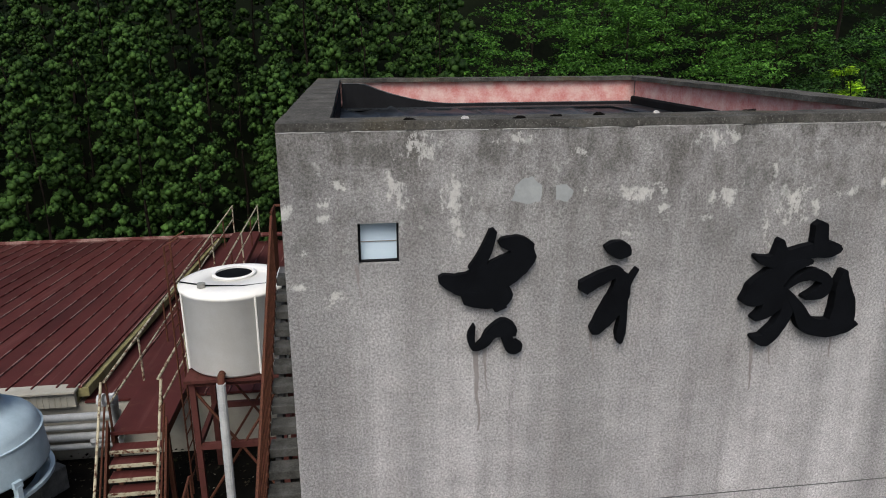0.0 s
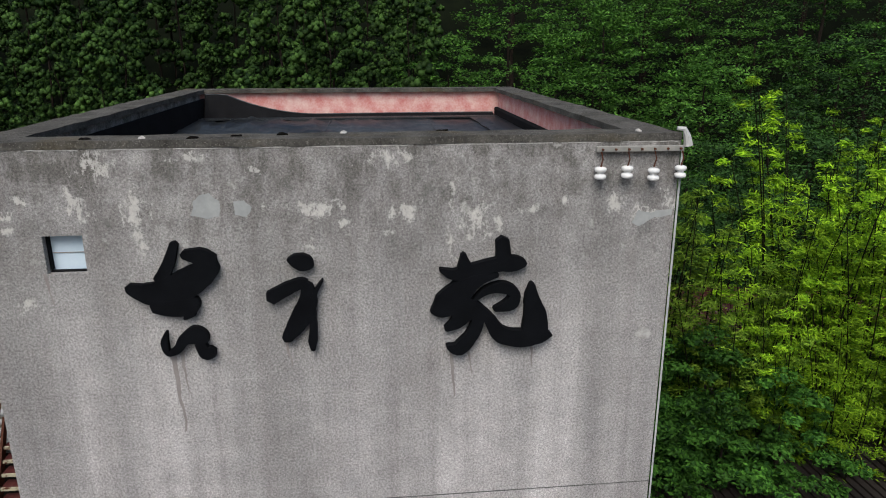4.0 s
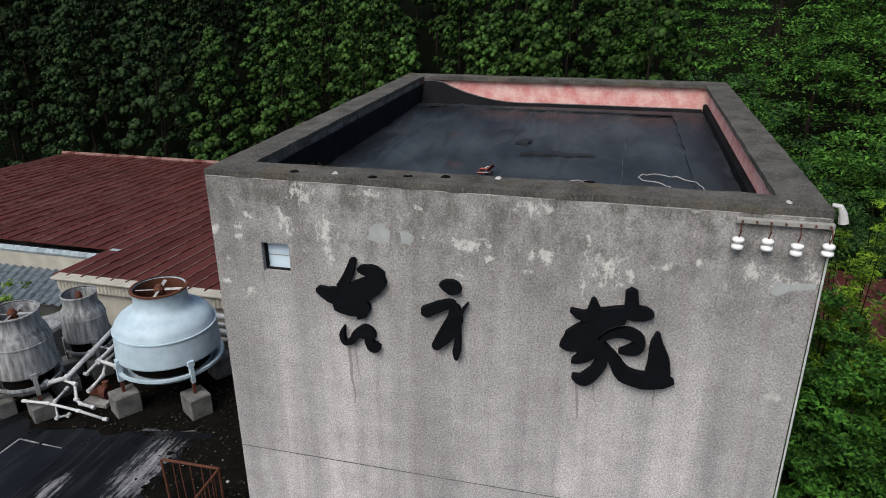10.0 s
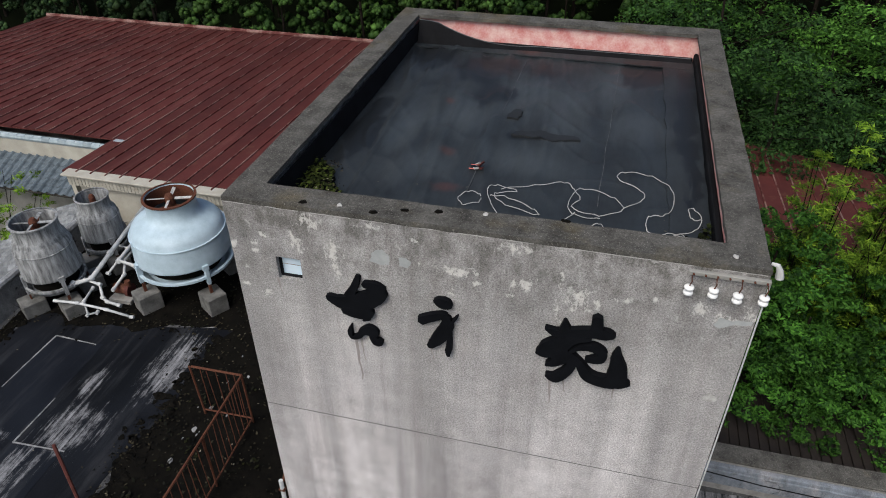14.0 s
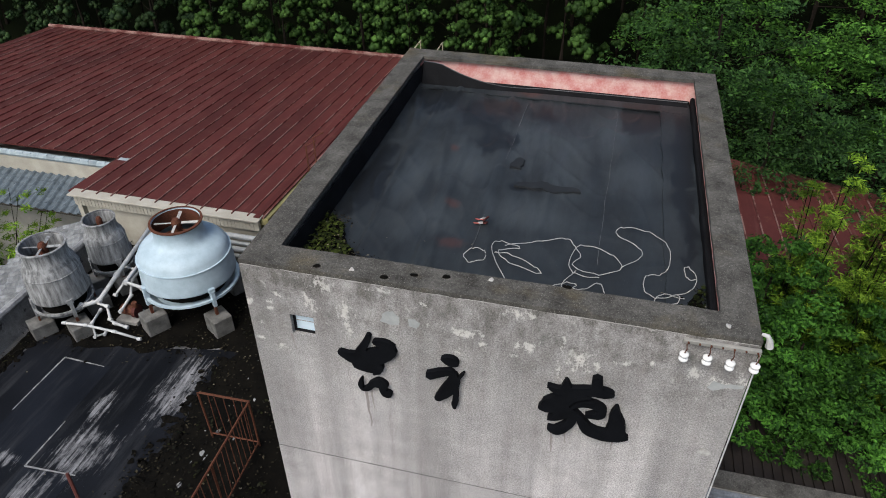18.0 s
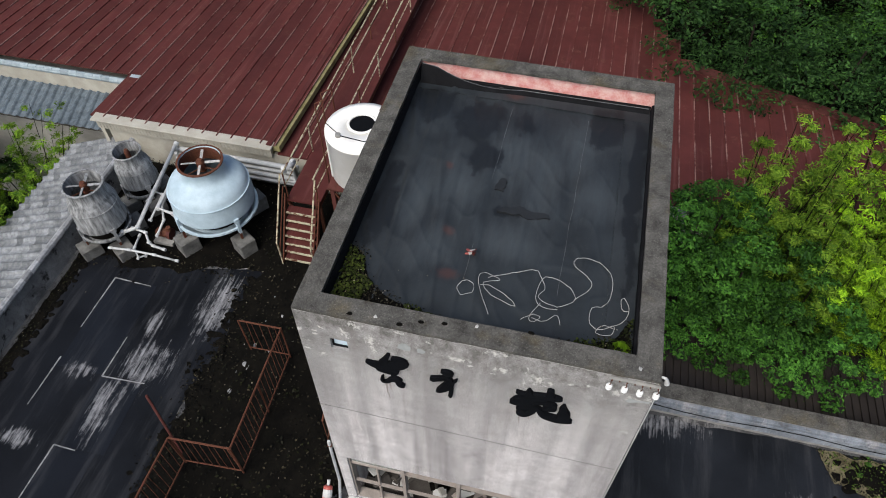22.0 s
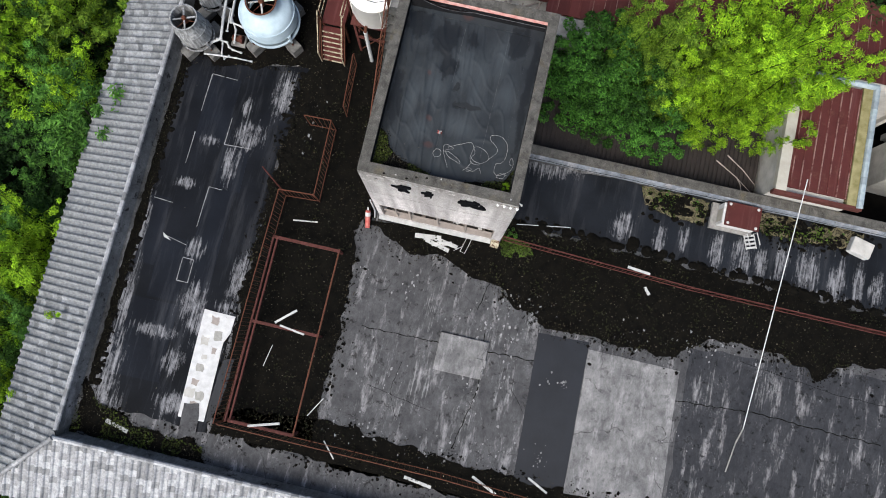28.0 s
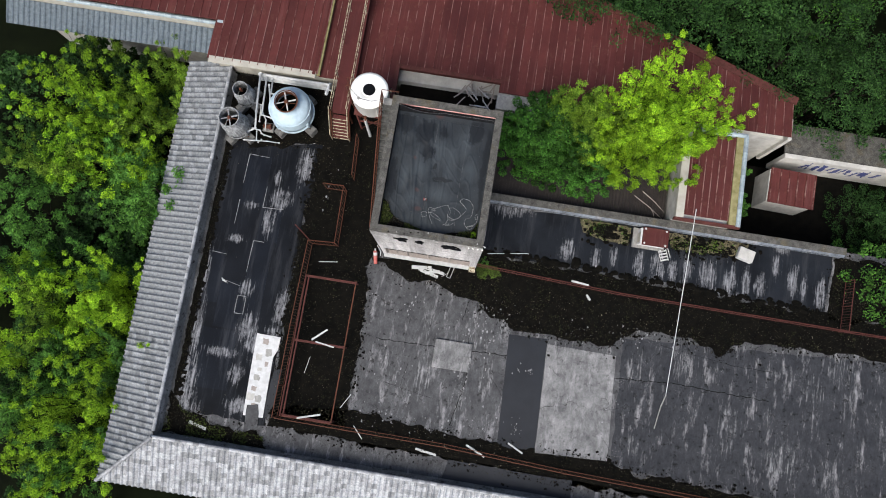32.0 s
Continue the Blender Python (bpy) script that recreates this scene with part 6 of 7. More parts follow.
for x in (X0 - 0.02, X1 + 0.02):
    bm = bmesh.new()
    slab([(5.78, 0.0), (6.0, 0.0), (6.76, 1.6), (6.76, 1.85)], -0.02, 0.02, bm)
    part("stringer", bm, M_RUST, steps, at=Matrix(((0, 0, 1, x), (1, 0, 0, 0), (0, 1, 0, 0), (0, 0, 0, 1))))
    part("handrail", tb([(x, 5.75, 0.95), (x, 6.75, ZC + 0.95)], 0.024, 8), M_RUSTCREAM, steps)
    part("mid_rail", tb([(x, 5.8, 0.55), (x, 6.75, ZC + 0.5)], 0.018, 8), M_RUST, steps)
    part("post", tb([(x, 5.78, 0.0), (x, 5.75, 0.95)], 0.024, 6), M_RUSTCREAM, steps)

# concrete outside stair beside the tower
stair = thing("outside_stair", "mossy concrete stair climbing the tower side", "stair")
SX0, SX1, SY0, RUN, RISE, NS = -3.28, -2.47, 1.0, 0.245, 0.19, 23
for k in range(NS):
    y, z = SY0 + RUN * k, RISE * (k + 1)
    part("step", bx(SX0, SX1, y, y + RUN + 0.03, z - 0.13, z, 0.008), M_STEP, stair)
rail_s = thing("stair_railing", "rusted railing of close bars up the outside stair", "railing")
for k in range(0, NS):
    for h in (0, 1):
        y, z = SY0 + RUN * (k + 0.5 * h), RISE * (k + 1) + RISE * 0.5 * h
        part("baluster", tb([(SX0 - 0.02, y + 0.1, z - 0.12), (SX0 - 0.02, y + 0.1, z + 1.0)], 0.011, 5), M_RUST, rail_s)
for h, rr in ((1.0, 0.024), (0.08, 0.018)):
    part("rail", tb([(SX0 - 0.02, SY0 + 0.1, RISE + h), (SX0 - 0.02, SY0 + 0.1 + RUN * (NS - 1), RISE * NS + h)], rr, 6), M_RUST, rail_s)
for x in (SX0 + 0.10, SX1 - 0.14):
    part("stringer", slab([(SY0 + 0.05, 0.0), (SY0 + 0.45, 0.0), (SY0 + RUN * NS, RISE * NS - 0.42), (SY0 + RUN * NS, RISE * NS - 0.09)], -0.04, 0.04), M_FOOT, stair, at=Matrix(((0, 0, 1, x), (1, 0, 0, 0), (0, 1, 0, 0), (0, 0, 0, 1))))
part("landing", bx(SX0, SX1, SY0 + RUN * NS + 0.031, 7.0, RISE * NS - 0.15, RISE * NS), M_BLOCK, stair)
for k in range(9):
    part("baluster", tb([(SX0 - 0.02, 6.55 + 0.055 * k, RISE * NS), (SX0 - 0.02, 6.55 + 0.055 * k, RISE * NS + 1.05)], 0.011, 5), M_RUST, rail_s)
part("rail", tb([(SX0 - 0.02, 6.5, RISE * NS + 1.05), (SX0 - 0.02, 7.0, RISE * NS + 1.05), (SX1, 7.0, RISE * NS + 1.05)], 0.024, 6), M_RUST, rail_s)


# ---- railings ----
def railing(name, label, pts, h=1.35, gap=0.16, material=M_RUST, bars=True, sag=0.0):
    th = thing(name, label, "railing", "terrace railings")
    bar = mesh_of(tb([(0, 0, 0.14), (0, 0, h - 0.02)], 0.009, 5), "baluster", material)
    post = mesh_of(tb([(0, 0, 0), (0, 0, h)], 0.022, 6), "post", material)
    r = rng(len(pts) * 7)
    for (x0, y0), (x1, y1) in zip(pts, pts[1:]):
        n = math.hypot(x1 - x0, y1 - y0)
        k = max(1, round(n / 1.8))
        for z, rr in ((h, 0.024), (0.14, 0.018)):
            part("rail", tb([(x0, y0, z), ((x0 + x1) / 2, (y0 + y1) / 2, z - sag), (x1, y1, z)], rr, 6), material, th)
        for i in range(k + 1):
            again("post", post, th, pose(x0 + (x1 - x0) * i / k, y0 + (y1 - y0) * i / k, 0, r.uniform(-1.5, 1.5), r.uniform(-1.5, 1.5)))
        if bars:
            m = int(n / gap)
            for i in range(1, m):
                again("baluster", bar, th, pose(x0 + (x1 - x0) * i / m, y0 + (y1 - y0) * i / m, 0, r.uniform(-1.5, 1.5), r.uniform(-1.5, 1.5)))
    return th


railing("railing", "rusted bar railing round the moss bed", [(-6.05, 3.0), (-5.0, 3.02), (-4.93, 0.0), (-6.30, -0.08), (-6.38, -4.5), (-6.42, -9.15)])
railing("railing", "rusted bar railing along the south edge", [(-6.30, -9.15), (2.2, -9.2), (8.3, -9.5), (26.5, -10.0)], 1.3, 0.2)
railing("railing", "rusted leaning bar railing along the east terrace", [(2.55, 0.12), (10.1, -0.2), (21.8, -0.28), (26.5, -0.3)], 0.95, 0.15, M_REDBEAM)
railing("railing", "short rusted railing between the stairs", [(-4.85, 5.9), (-4.72, 3.7)], 1.2, 0.14)
railing("railing", "short rusted railing at the east end", [(21.8, -0.3), (21.9, 2.4)], 0.95, 0.15, M_REDBEAM)
leaner = thing("leaning_pole", "rusted red post leaning on the railing", "post")
part("post", tb([(-6.5, 0.1, 0.0), (-7.0, 0.55, 1.75)], 0.03, 6), M_REDBEAM, leaner)

# red steel frame over the sunken beds
fr = thing("red_steel_frame", "red oxide steel beam frame over dark sunken beds", "frame")
Z = 0.86
for a, b in (((-6.2, -1.86), (-3.5, -1.82)), ((-6.12, -5.2), (-3.55, -5.25)), ((-6.0, -9.0), (-3.55, -8.97))):
    part("cross_beam", bx(a[0], b[0], a[1] - 0.06, a[1] + 0.06, Z - 0.1, Z, 0.006), M_REDBEAM, fr)
for x in (-6.16, -6.0):
    part("side_beam", bx(x - 0.035, x + 0.035, -9.06, -1.80, Z - 0.11, Z - 0.005, 0.006), M_REDBEAM, fr)
part("side_beam", bx(-3.57, -3.51, -9.02, -1.77, Z - 0.09, Z - 0.005, 0.006), M_RUST, fr)
for x in (-6.08, -3.54):
    for y in (-1.84, -5.22, -8.98):
        part("post", bx(x - 0.04, x + 0.04, y - 0.04, y + 0.04, 0, Z - 0.1), M_REDBEAM, fr)

# ---- loose things on the decks ----
def plank(label, x, y, z, l, w, rz, material=M_WHITE, tilt=0, name="plank"):
    p = thing(name, label, "plank", "loose planks", at=(x, y, z), rz=rz)
    part("board", bx(-l / 2, l / 2, -w / 2, w / 2, 0, 0.02, 0.003), material, p, at=pose(0, 0, 0, 0, tilt))
    return p


for x, y, l, w, a in ((-0.35, -0.42, 1.05, 0.19, 6), (0.05, -0.66, 1.1, 0.16, -14), (0.42, -0.50, 0.95, 0.16, -9), (0.25, -0.58, 0.8, 0.15, 15)):
    plank("pale broken board lying before the windows", x, y, 0.03 + 0.03 * (a > 0), l, w, a)
for x, y, z, l, w, a in ((-4.9, -4.75, 0.86, 0.95, 0.09, 42), (-4.55, -5.2, 0.865, 1.0, 0.07, -8), (-4.7, -8.85, 0.865, 1.2, 0.09, 17), (-5.3, -0.9, 0.03, 1.0, 0.05, 8), (3.9, -9.3, 0.03, 1.1, 0.1, -24), (5.9, -8.85, 0.03, 0.9, 0.08, -26), (1.4, -9.75, 0.03, 1.1, 0.12, -8), (-2.2, -9.35, 0.03, 0.8, 0.05, -48), (-10.4, -10.3, 0.03, 0.95, 0.15, -14), (7.9, -0.02, 0.96, 0.9, 0.1, -6), (8.6, -0.6, 0.03, 0.35, 0.12, -50), (-5.4, -6.4, 0.03, 0.9, 0.03, 80), (-3.1, -7.9, 0.03, 0.9, 0.04, 60)):
    plank("weathered pale timber offcut", x, y, z, l, w, a)
frw = thing("bed_frame", "bent white tubular frame lying on the terrace", "frame", at=(1.2, -0.42, 0.05), rz=-14)
part("tube", tb([(-0.1, -0.32, 0), (0.1, -0.32, 0), (0.1, 0.32, 0), (-0.1, 0.32, 0), (-0.1, -0.32, 0)], 0.014, 6), M_WHITE, frw)
part("leg", tb([(-0.1, -0.1, 0), (-0.34, -0.42, 0.02)], 0.012, 6), M_WHITE, frw)
ext = thing("fallen_cylinder", "faded red and white cylinder leaning at the tower corner", "cylinder", at=(-2.85, -0.2, 0), rz=8)
part("body", tb([(0, -0.42, 0.12), (0, -0.40, 0.12), (0, 0.20, 0.46), (0, 0.23, 0.48)], [0.07, 0.10, 0.10, 0.07], 14), M_RED, ext)
part("label_band", tb([(0, 0.02, 0.358), (0, 0.16, 0.437)], 0.104, 14), M_WHITE, ext, "faded white band")
part("neck", tb([(0, 0.23, 0.48), (0, 0.33, 0.54)], 0.035, 8), M_WHITE, ext)
panel = thing("white_sign_panel", "long white signboard with stained cut-out marks lying flat", "board")
part("board", slab(ragged([(-8.30, -5.2), (-7.02, -5.22), (-7.05, -5.9), (-7.22, -6.3), (-7.16, -9.4), (-8.20, -9.42)], 0.2, 0.015, 2), 0.03, 0.06), M_BOARD, panel)
r = rng(12)
for k, (x, y) in enumerate(((-7.75, -5.55), (-7.95, -6.4), (-7.5, -6.1), (-7.5, -6.7), (-7.8, -7.0), (-7.85, -7.45), (-7.9, -8.0), (-8.0, -8.45), (-7.6, -8.5), (-7.75, -8.9))):
    s = r.uniform(0.10, 0.20)
    part("stain_mark", slab(ragged([(x - s, y - s), (x + s, y - s), (x + s, y + s), (x - s, y + s)], 0.04, 0.07, k, 5.0), 0.06, 0.066), (M_FRAME, M_HOUSE, M_GALV)[k % 3], panel)
torn = thing("torn_sheet", "torn grey bitumen sheet folded over by the signboard", "sheet")
part("sheet", slab(ragged([(-7.0, -6.9), (-6.6, -6.8), (-6.7, -8.6), (-7.1, -9.5), (-7.15, -8)], 0.15, 0.08, 5), 0.03, 0.05), M_SHEET2, torn)
tagged(part("patch", slab(ragged([(-8.1, -8.95), (-7.5, -8.8), (-7.35, -10.0), (-8.0, -10.2)], 0.12, 0.10, 6), 0.066, 0.075), M_CONC, torn), "dirty grey patch")

# small shed by the low wall
shed = thing("roof_shed", "small white cabin with a rusted red lid on a plinth", "shed", at=(11.45, 3.0, 0))
part("plinth", bx(-0.95, 0.75, -0.55, 0.5, 0, 0.18, 0.01), M_BLOCK, shed)
part("cabin", bx(-0.7, 0.66, -0.42, 0.42, 0.18, 0.78, 0.01), M_BOARD, shed)
part("lid", bx(-0.62, 0.74, -0.48, 0.48, 0.78, 0.86, 0.015), M_REDROOF, shed, "rusted red sheet lid")
for x in (-0.5, 0.6):
    for y in (-0.38, 0.38):
        part("bolt_cover", lathe([(0, 0.9), (0.05, 0.89), (0.06, 0.86)], 10), M_WHITE, shed, at=pose(x, y, 0))
part("door", bx(-0.715, -0.70, -0.3, 0.2, 0.22, 0.72), M_CREAM, shed)
chair = thing("broken_chair", "white plastic chair frame tipped over", "chair", at=(12.25, 2.25, 0.03), rz=20)
for x in (-0.2, 0.2):
    part("side_frame", tb([(x, -0.3, 0.03), (x, 0.3, 0.03), (x, 0.3, 0.35), (x, -0.2, 0.4)], 0.022, 6), M_WHITE, chair)
for k in range(4):
    part("slat", bx(-0.2, 0.2, -0.28 + 0.16 * k, -0.2 + 0.16 * k, 0.06, 0.08), M_WHITE, chair)
crate = thing("white_box", "white metal cabinet lying on its side", "cabinet", at=(16.5, 2.95, 0), rz=-14)
part("body", bx(-0.42, 0.42, -0.32, 0.32, 0, 0.35, 0.015), M_WHITE, crate)
part("door", bx(-0.40, 0.40, -0.30, 0.30, 0.35, 0.365), M_HOUSE, crate)

# tall aerial pole lying across the terrace
pole = thing("fallen_aerial_pole", "long pale pole fallen from the hut roof to the terrace", "pole")
part("pole", tb([(13.2, -5.0, 0.05), (12.75, 4.3, 2.9)], 0.020, 8), M_PIPE, pole)
part("sleeve", tb([(12.80, -6.75, 0.05), (13.0, -5.6, 0.05)], 0.026, 8), M_GALV, pole)
part("tip", tb([(13.0, -5.6, 0.05), (13.2, -5.0, 0.05)], 0.03, 8), M_GALV, pole)

# ---- the red-roofed hut and its neighbours ----
hut = thing("stair_hut", "small rooftop hut with a rusted red metal roof and pale walls", "hut")
part("wall_block", bx(12.15, 15.15, 4.05, 8.6, -3.0, 1.75), M_HOUSE, hut)
part("roof_sheet", bx(12.45, 14.75, 4.2, 8.6, 1.86, 1.92), M_REDROOF, hut)
me_b = mesh_of(bx(-0.02, 0.02, 4.2, 8.6, 1.92, 1.95), "batten", M_REDRIB)
for k in range(7):
    again("batten", me_b, hut, pose(12.6 + 0.35 * k, 0, 0))
part("left_curb", bx(12.05, 12.45, 4.0, 8.7, 1.75, 2.02), M_CREAM, hut)
part("right_curb", bx(14.75, 15.10, 4.0, 8.7, 1.75, 2.0), M_YELLOW, hut, "ochre stained curb")
part("front_beam", bx(12.0, 15.35, 3.86, 4.0, 1.7, 1.98), M_REDBEAM, hut)
cap2 = mesh_of(tube(bmesh.new(), [(0, -0.16, 0), (0, 0.15, 0.01)], 0.12, 8), "cap_tile", M_BLUETILE)
for k in range(16):
    again("cap_tile", cap2, hut, pose(15.22, 4.1 + 0.3 * k, 2.02))
for k in range(8):
    again("cap_tile", cap2, hut, pose(13.0 + 0.3 * k, 8.75, 2.02, 0, 0, 90))
box_h = thing("far_shed", "low shed with a rusted red ribbed roof", "shed", at=(19.3, 7.45, -3.2), rz=-2)
part("wall_block", bx(-1.3, 1.15, -1.0, 0.85, 0, 1.9), M_HOUSE, box_h)
part("roof", bx(-1.25, 1.3, -1.05, 0.95, 1.9, 1.98), M_REDROOF, box_h)
for k in range(6):
    part("batten", bx(-1.2 + 0.48 * k, -1.15 + 0.48 * k, -1.05, 0.95, 1.98, 2.03), M_REDRIB, box_h)
yard = thing("yard_slab", "dark damp concrete yard beside the hut", "yard", kind="structure")
part("slab", bx(15.2, 24.0, 4.0, 9.0, -3.3, -3.2), M_SOIL, yard)
gw = thing("graffiti_wall", "stained concrete wall with blue sprayed shapes", "wall")
part("wall", bx(18.6, 27.0, 9.0, 9.25, -3.2, -0.9), M_HOUSE, gw)
part("top_slab", bx(18.6, 27.0, 9.25, 11.0, -1.1, -0.95), M_COPING, gw)
r = rng(9)
for k in range(12):
    x = 20.0 + 0.36 * k
    w, z0, z1, s = r.uniform(0.10, 0.34), -2.1 - r.random() * 0.4, -1.5 + r.random() * 0.3, r.uniform(-0.15, 0.15)
    part("paint_mark", slab(ragged([(x, z0), (x + w, z0 + s), (x + w + s, z1), (x + s, z1 - s)], 0.05, 0.09, k, 5.0), 0, 0.012), M_GRAF, gw, "blue sprayed mark", at=pose(0, 8.998, 0, 90))


# ---- trees ----
def leaf_cloud(name, clumps, per, size, material, parent, seed, flat=0.35, outward=0.6, long=1.6, shell=0.45, lift=0.25, jitter=0.35, radial=False):
    """Many small leaves gathered in clumps: (centre, radius). flat: how level the leaves lie."""
    g = np.random.default_rng(seed)
    c = np.array([p for p, _ in clumps], float).repeat(per, 0)
    rad = np.array([r_ for _, r_ in clumps], float).repeat(per)
    n = len(c)
    d = g.normal(size=(n, 3))
    d[:, 2] = d[:, 2] * (1 - flat) + lift
    d /= np.linalg.norm(d, axis=1)[:, None] + 1e-9
    pos = c + d * (rad * g.uniform(shell, 1.05, n))[:, None] * np.array([1, 1, 1 - 0.5 * flat])
    nrm = d * outward + np.array([0, 0, 1.0]) * (1 - outward) + g.normal(size=(n, 3)) * jitter
    nrm /= np.linalg.norm(nrm, axis=1)[:, None] + 1e-9
    a = np.cross(nrm, g.normal(size=(n, 3)))
    a /= np.linalg.norm(a, axis=1)[:, None] + 1e-9
    if radial:
        a = d + g.normal(size=(n, 3)) * 0.3
        a /= np.linalg.norm(a, axis=1)[:, None] + 1e-9
        nrm = np.cross(a, np.cross(nrm + np.array([0, 0, 0.8]), a))
        nrm /= np.linalg.norm(nrm, axis=1)[:, None] + 1e-9
    b = np.cross(nrm, a)
    s = size * g.uniform(0.6, 1.3, n)[:, None]
    u, w = a * s * long * 0.5, b * s * 0.5
    v = np.stack([pos - u, pos - w * 0.9 + nrm * s * 0.12, pos + u, pos + w * 0.9 + nrm * s * 0.12], 1).reshape(-1, 3)
    f = np.arange(n * 4).reshape(-1, 4)
    me = bpy.data.meshes.new(name)
    me.from_pydata(v.tolist(), [], f.tolist())
    me.materials.append(material)
    ob = new(name, me)
    ob.parent = parent
    return ob


def trunk_of(parent, h, r0, lean=(0, 0), seed=1, limbs=6, start=0.35, reach=0.3):
    g = rng(seed)
    pts = [(lean[0] * t * t * h + 0.05 * h * 0.3 * g.uniform(-1, 1) * t, lean[1] * t * t * h + 0.02 * h * g.uniform(-1, 1) * t, h * t) for t in [k / 6 for k in range(7)]]
    part("trunk", tb(pts, [r0 * (1 - 0.85 * k / 6) for k in range(7)], 8), M_BARK, parent)
    ends = []
    for k in range(limbs):
        t = start + (0.95 - start) * k / max(1, limbs - 1)
        q = Vector(pts[min(6, int(t * 6))])
        a = k * 2.4 + g.random()
        l = h * reach * (1.15 - 0.6 * t) * g.uniform(0.8, 1.2)
        e = q + Vector((math.cos(a) * l, math.sin(a) * l, l * g.uniform(0.25, 0.6)))
        part("limb", tb([q, q.lerp(e, 0.5) + Vector((0, 0, -0.04 * l)), e], [r0 * 0.35 * (1.1 - t), r0 * 0.22 * (1.1 - t), r0 * 0.08], 5), M_BARK, parent)
        ends.append(e)
    return ends


def cedar(seed, h, material, label):
    """A cedar of many rounded tufts: lumpy cores bristling with short sprigs."""
    t = thing("cedar", label, "tree", "cedars on the hill")
    g = rng(seed)
    trunk_of(t, h * 0.93, 0.11, seed=seed, limbs=4, start=0.3, reach=0.12)
    axes = [Vector(p) for p in ((1, 0, 0), (0, 1, 0), (-1, 0, 0), (0, -1, 0), (0, 0, 1), (0, 0, -1))]
    sides = [(0, 1, 4), (1, 2, 4), (2, 3, 4), (3, 0, 4), (1, 0, 5), (2, 1, 5), (3, 2, 5), (0, 3, 5)]
    clumps, vs, fs = [], [], []
    n = 72
    for k in range(n):
        u = ((k + g.random()) / n) ** 0.9
        z = h * (0.32 + 0.68 * u)
        rr = (1.0 - u) ** 0.7 * h * 0.16 + 0.08
        a = k * 2.39996 + g.uniform(-0.5, 0.5)
        q = rr * g.uniform(0.55, 1.12)
        c, w = Vector((q * math.cos(a), q * math.sin(a), z - q * 0.3)), g.uniform(0.26, 0.46) * (1.15 - 0.35 * u)
        clumps.append((tuple(c + Vector((0, 0, 0.1 * w))), w))
        for m in range(10):
            b, e = m * 2.39996 + g.random(), (0.0, 0.0, 0.25, 0.5, -0.25, 0.7, 0.9, 0.2, 1.2, 0.45)[m]
            o = c + Vector((math.cos(b) * math.cos(e), math.sin(b) * math.cos(e), math.sin(e) * 0.9)) * w * 0.72
            turn, r0 = Matrix.Rotation(g.uniform(0, 6), 3, Vector((g.random(), g.random(), 0.3 + g.random()))), w * g.uniform(0.38, 0.52)
            k0 = len(vs)
            vs += [tuple(o + turn @ p * r0) for p in axes]
            fs += [[k0 + i for i in f] for f in sides]
    me = bpy.data.meshes.new("foliage")
    me.from_pydata(vs, [], fs)
    me.materials.append(material)
    me.polygons.foreach_set("use_smooth", [True] * len(me.polygons))
    new("foliage", me).parent = t
    leaf_cloud("crown", clumps, 18, 0.06, material, t, seed, 0.0, 0.8, 1.5, 0.95, 0.5, 0.4)
    return t


def broad(seed, h, spread, material, label, size=0.078, name="broadleaf_tree", clump=70, per=74, group="broadleaf trees", droop=0.12, shape=0.55, long=1.9, shell=0.45, layer=0.55):
    t = thing(name, label, "tree", group)
    g = rng(seed)
    ends = trunk_of(t, h * 0.85, 0.05 + 0.014 * h, (g.uniform(-0.02, 0.02), g.uniform(-0.02, 0.02)), seed, 7, 0.35, 0.34)
    clumps = []
    for k in range(clump):
        a, u = k * 2.39996, math.sqrt((k + 0.5) / clump)
        bulge = 0.8 + 0.35 * noise.noise(Vector((math.cos(a) * 1.6, math.sin(a) * 1.6, seed * 3.3)))
        q = u * spread * bulge
        z = h * (1 - shape * 0.5 * u * u) - h * 0.24 * g.random() ** 1.5 - droop * q
        clumps.append(((q * math.cos(a), q * math.sin(a), z), g.uniform(0.35, 0.7) * spread * 0.24))
    for e in ends:
        clumps.append((tuple(e), 0.18 * spread))
    leaf_cloud("crown", clumps, per, size, material, t, seed, layer, 0.35 if layer < 0.58 else 0.22, long, shell)
    return t


def bamboo(seed, h, material, label, n=13, spread=1.6, sprays=18, per=84, size=0.035):
    t = thing("bamboo_clump", label, "bamboo", "bamboo")
    g = rng(seed)
    clumps = []
    for k in range(n):
        a, q = g.uniform(0, 6.28), spread * 0.4 * math.sqrt(g.random())
        hh = h * g.uniform(0.72, 1.0)
        lx, ly = math.cos(a) * spread * g.uniform(0.3, 1.0), math.sin(a) * spread * g.uniform(0.3, 1.0)
        pts = [(q * math.cos(a) + lx * (s ** 2.2), q * math.sin(a) + ly * (s ** 2.2), hh * s * (1 - 0.06 * s)) for s in [i / 7 for i in range(8)]]
        part("culm", tb(pts, [0.035 * (1 - 0.8 * i / 7) for i in range(8)], 5), M_MOSS, t)
        for i in range(sprays):
            s = 0.28 + 0.72 * i / (sprays - 1)
            p = (q * math.cos(a) + lx * s ** 2.2, q * math.sin(a) + ly * s ** 2.2, hh * s * (1 - 0.06 * s))
            b = g.uniform(0, 6.28)
            w = 0.50 * (1.15 - s) + 0.16
            clumps.append(((p[0] + math.cos(b) * w * 0.8, p[1] + math.sin(b) * w * 0.8, p[2] - 0.1), w * g.uniform(0.5, 0.95)))
    leaf_cloud("foliage", clumps, per, size, material, t, seed, 0.5, 0.2, 3.9, 0.05, 0.1)
    return t


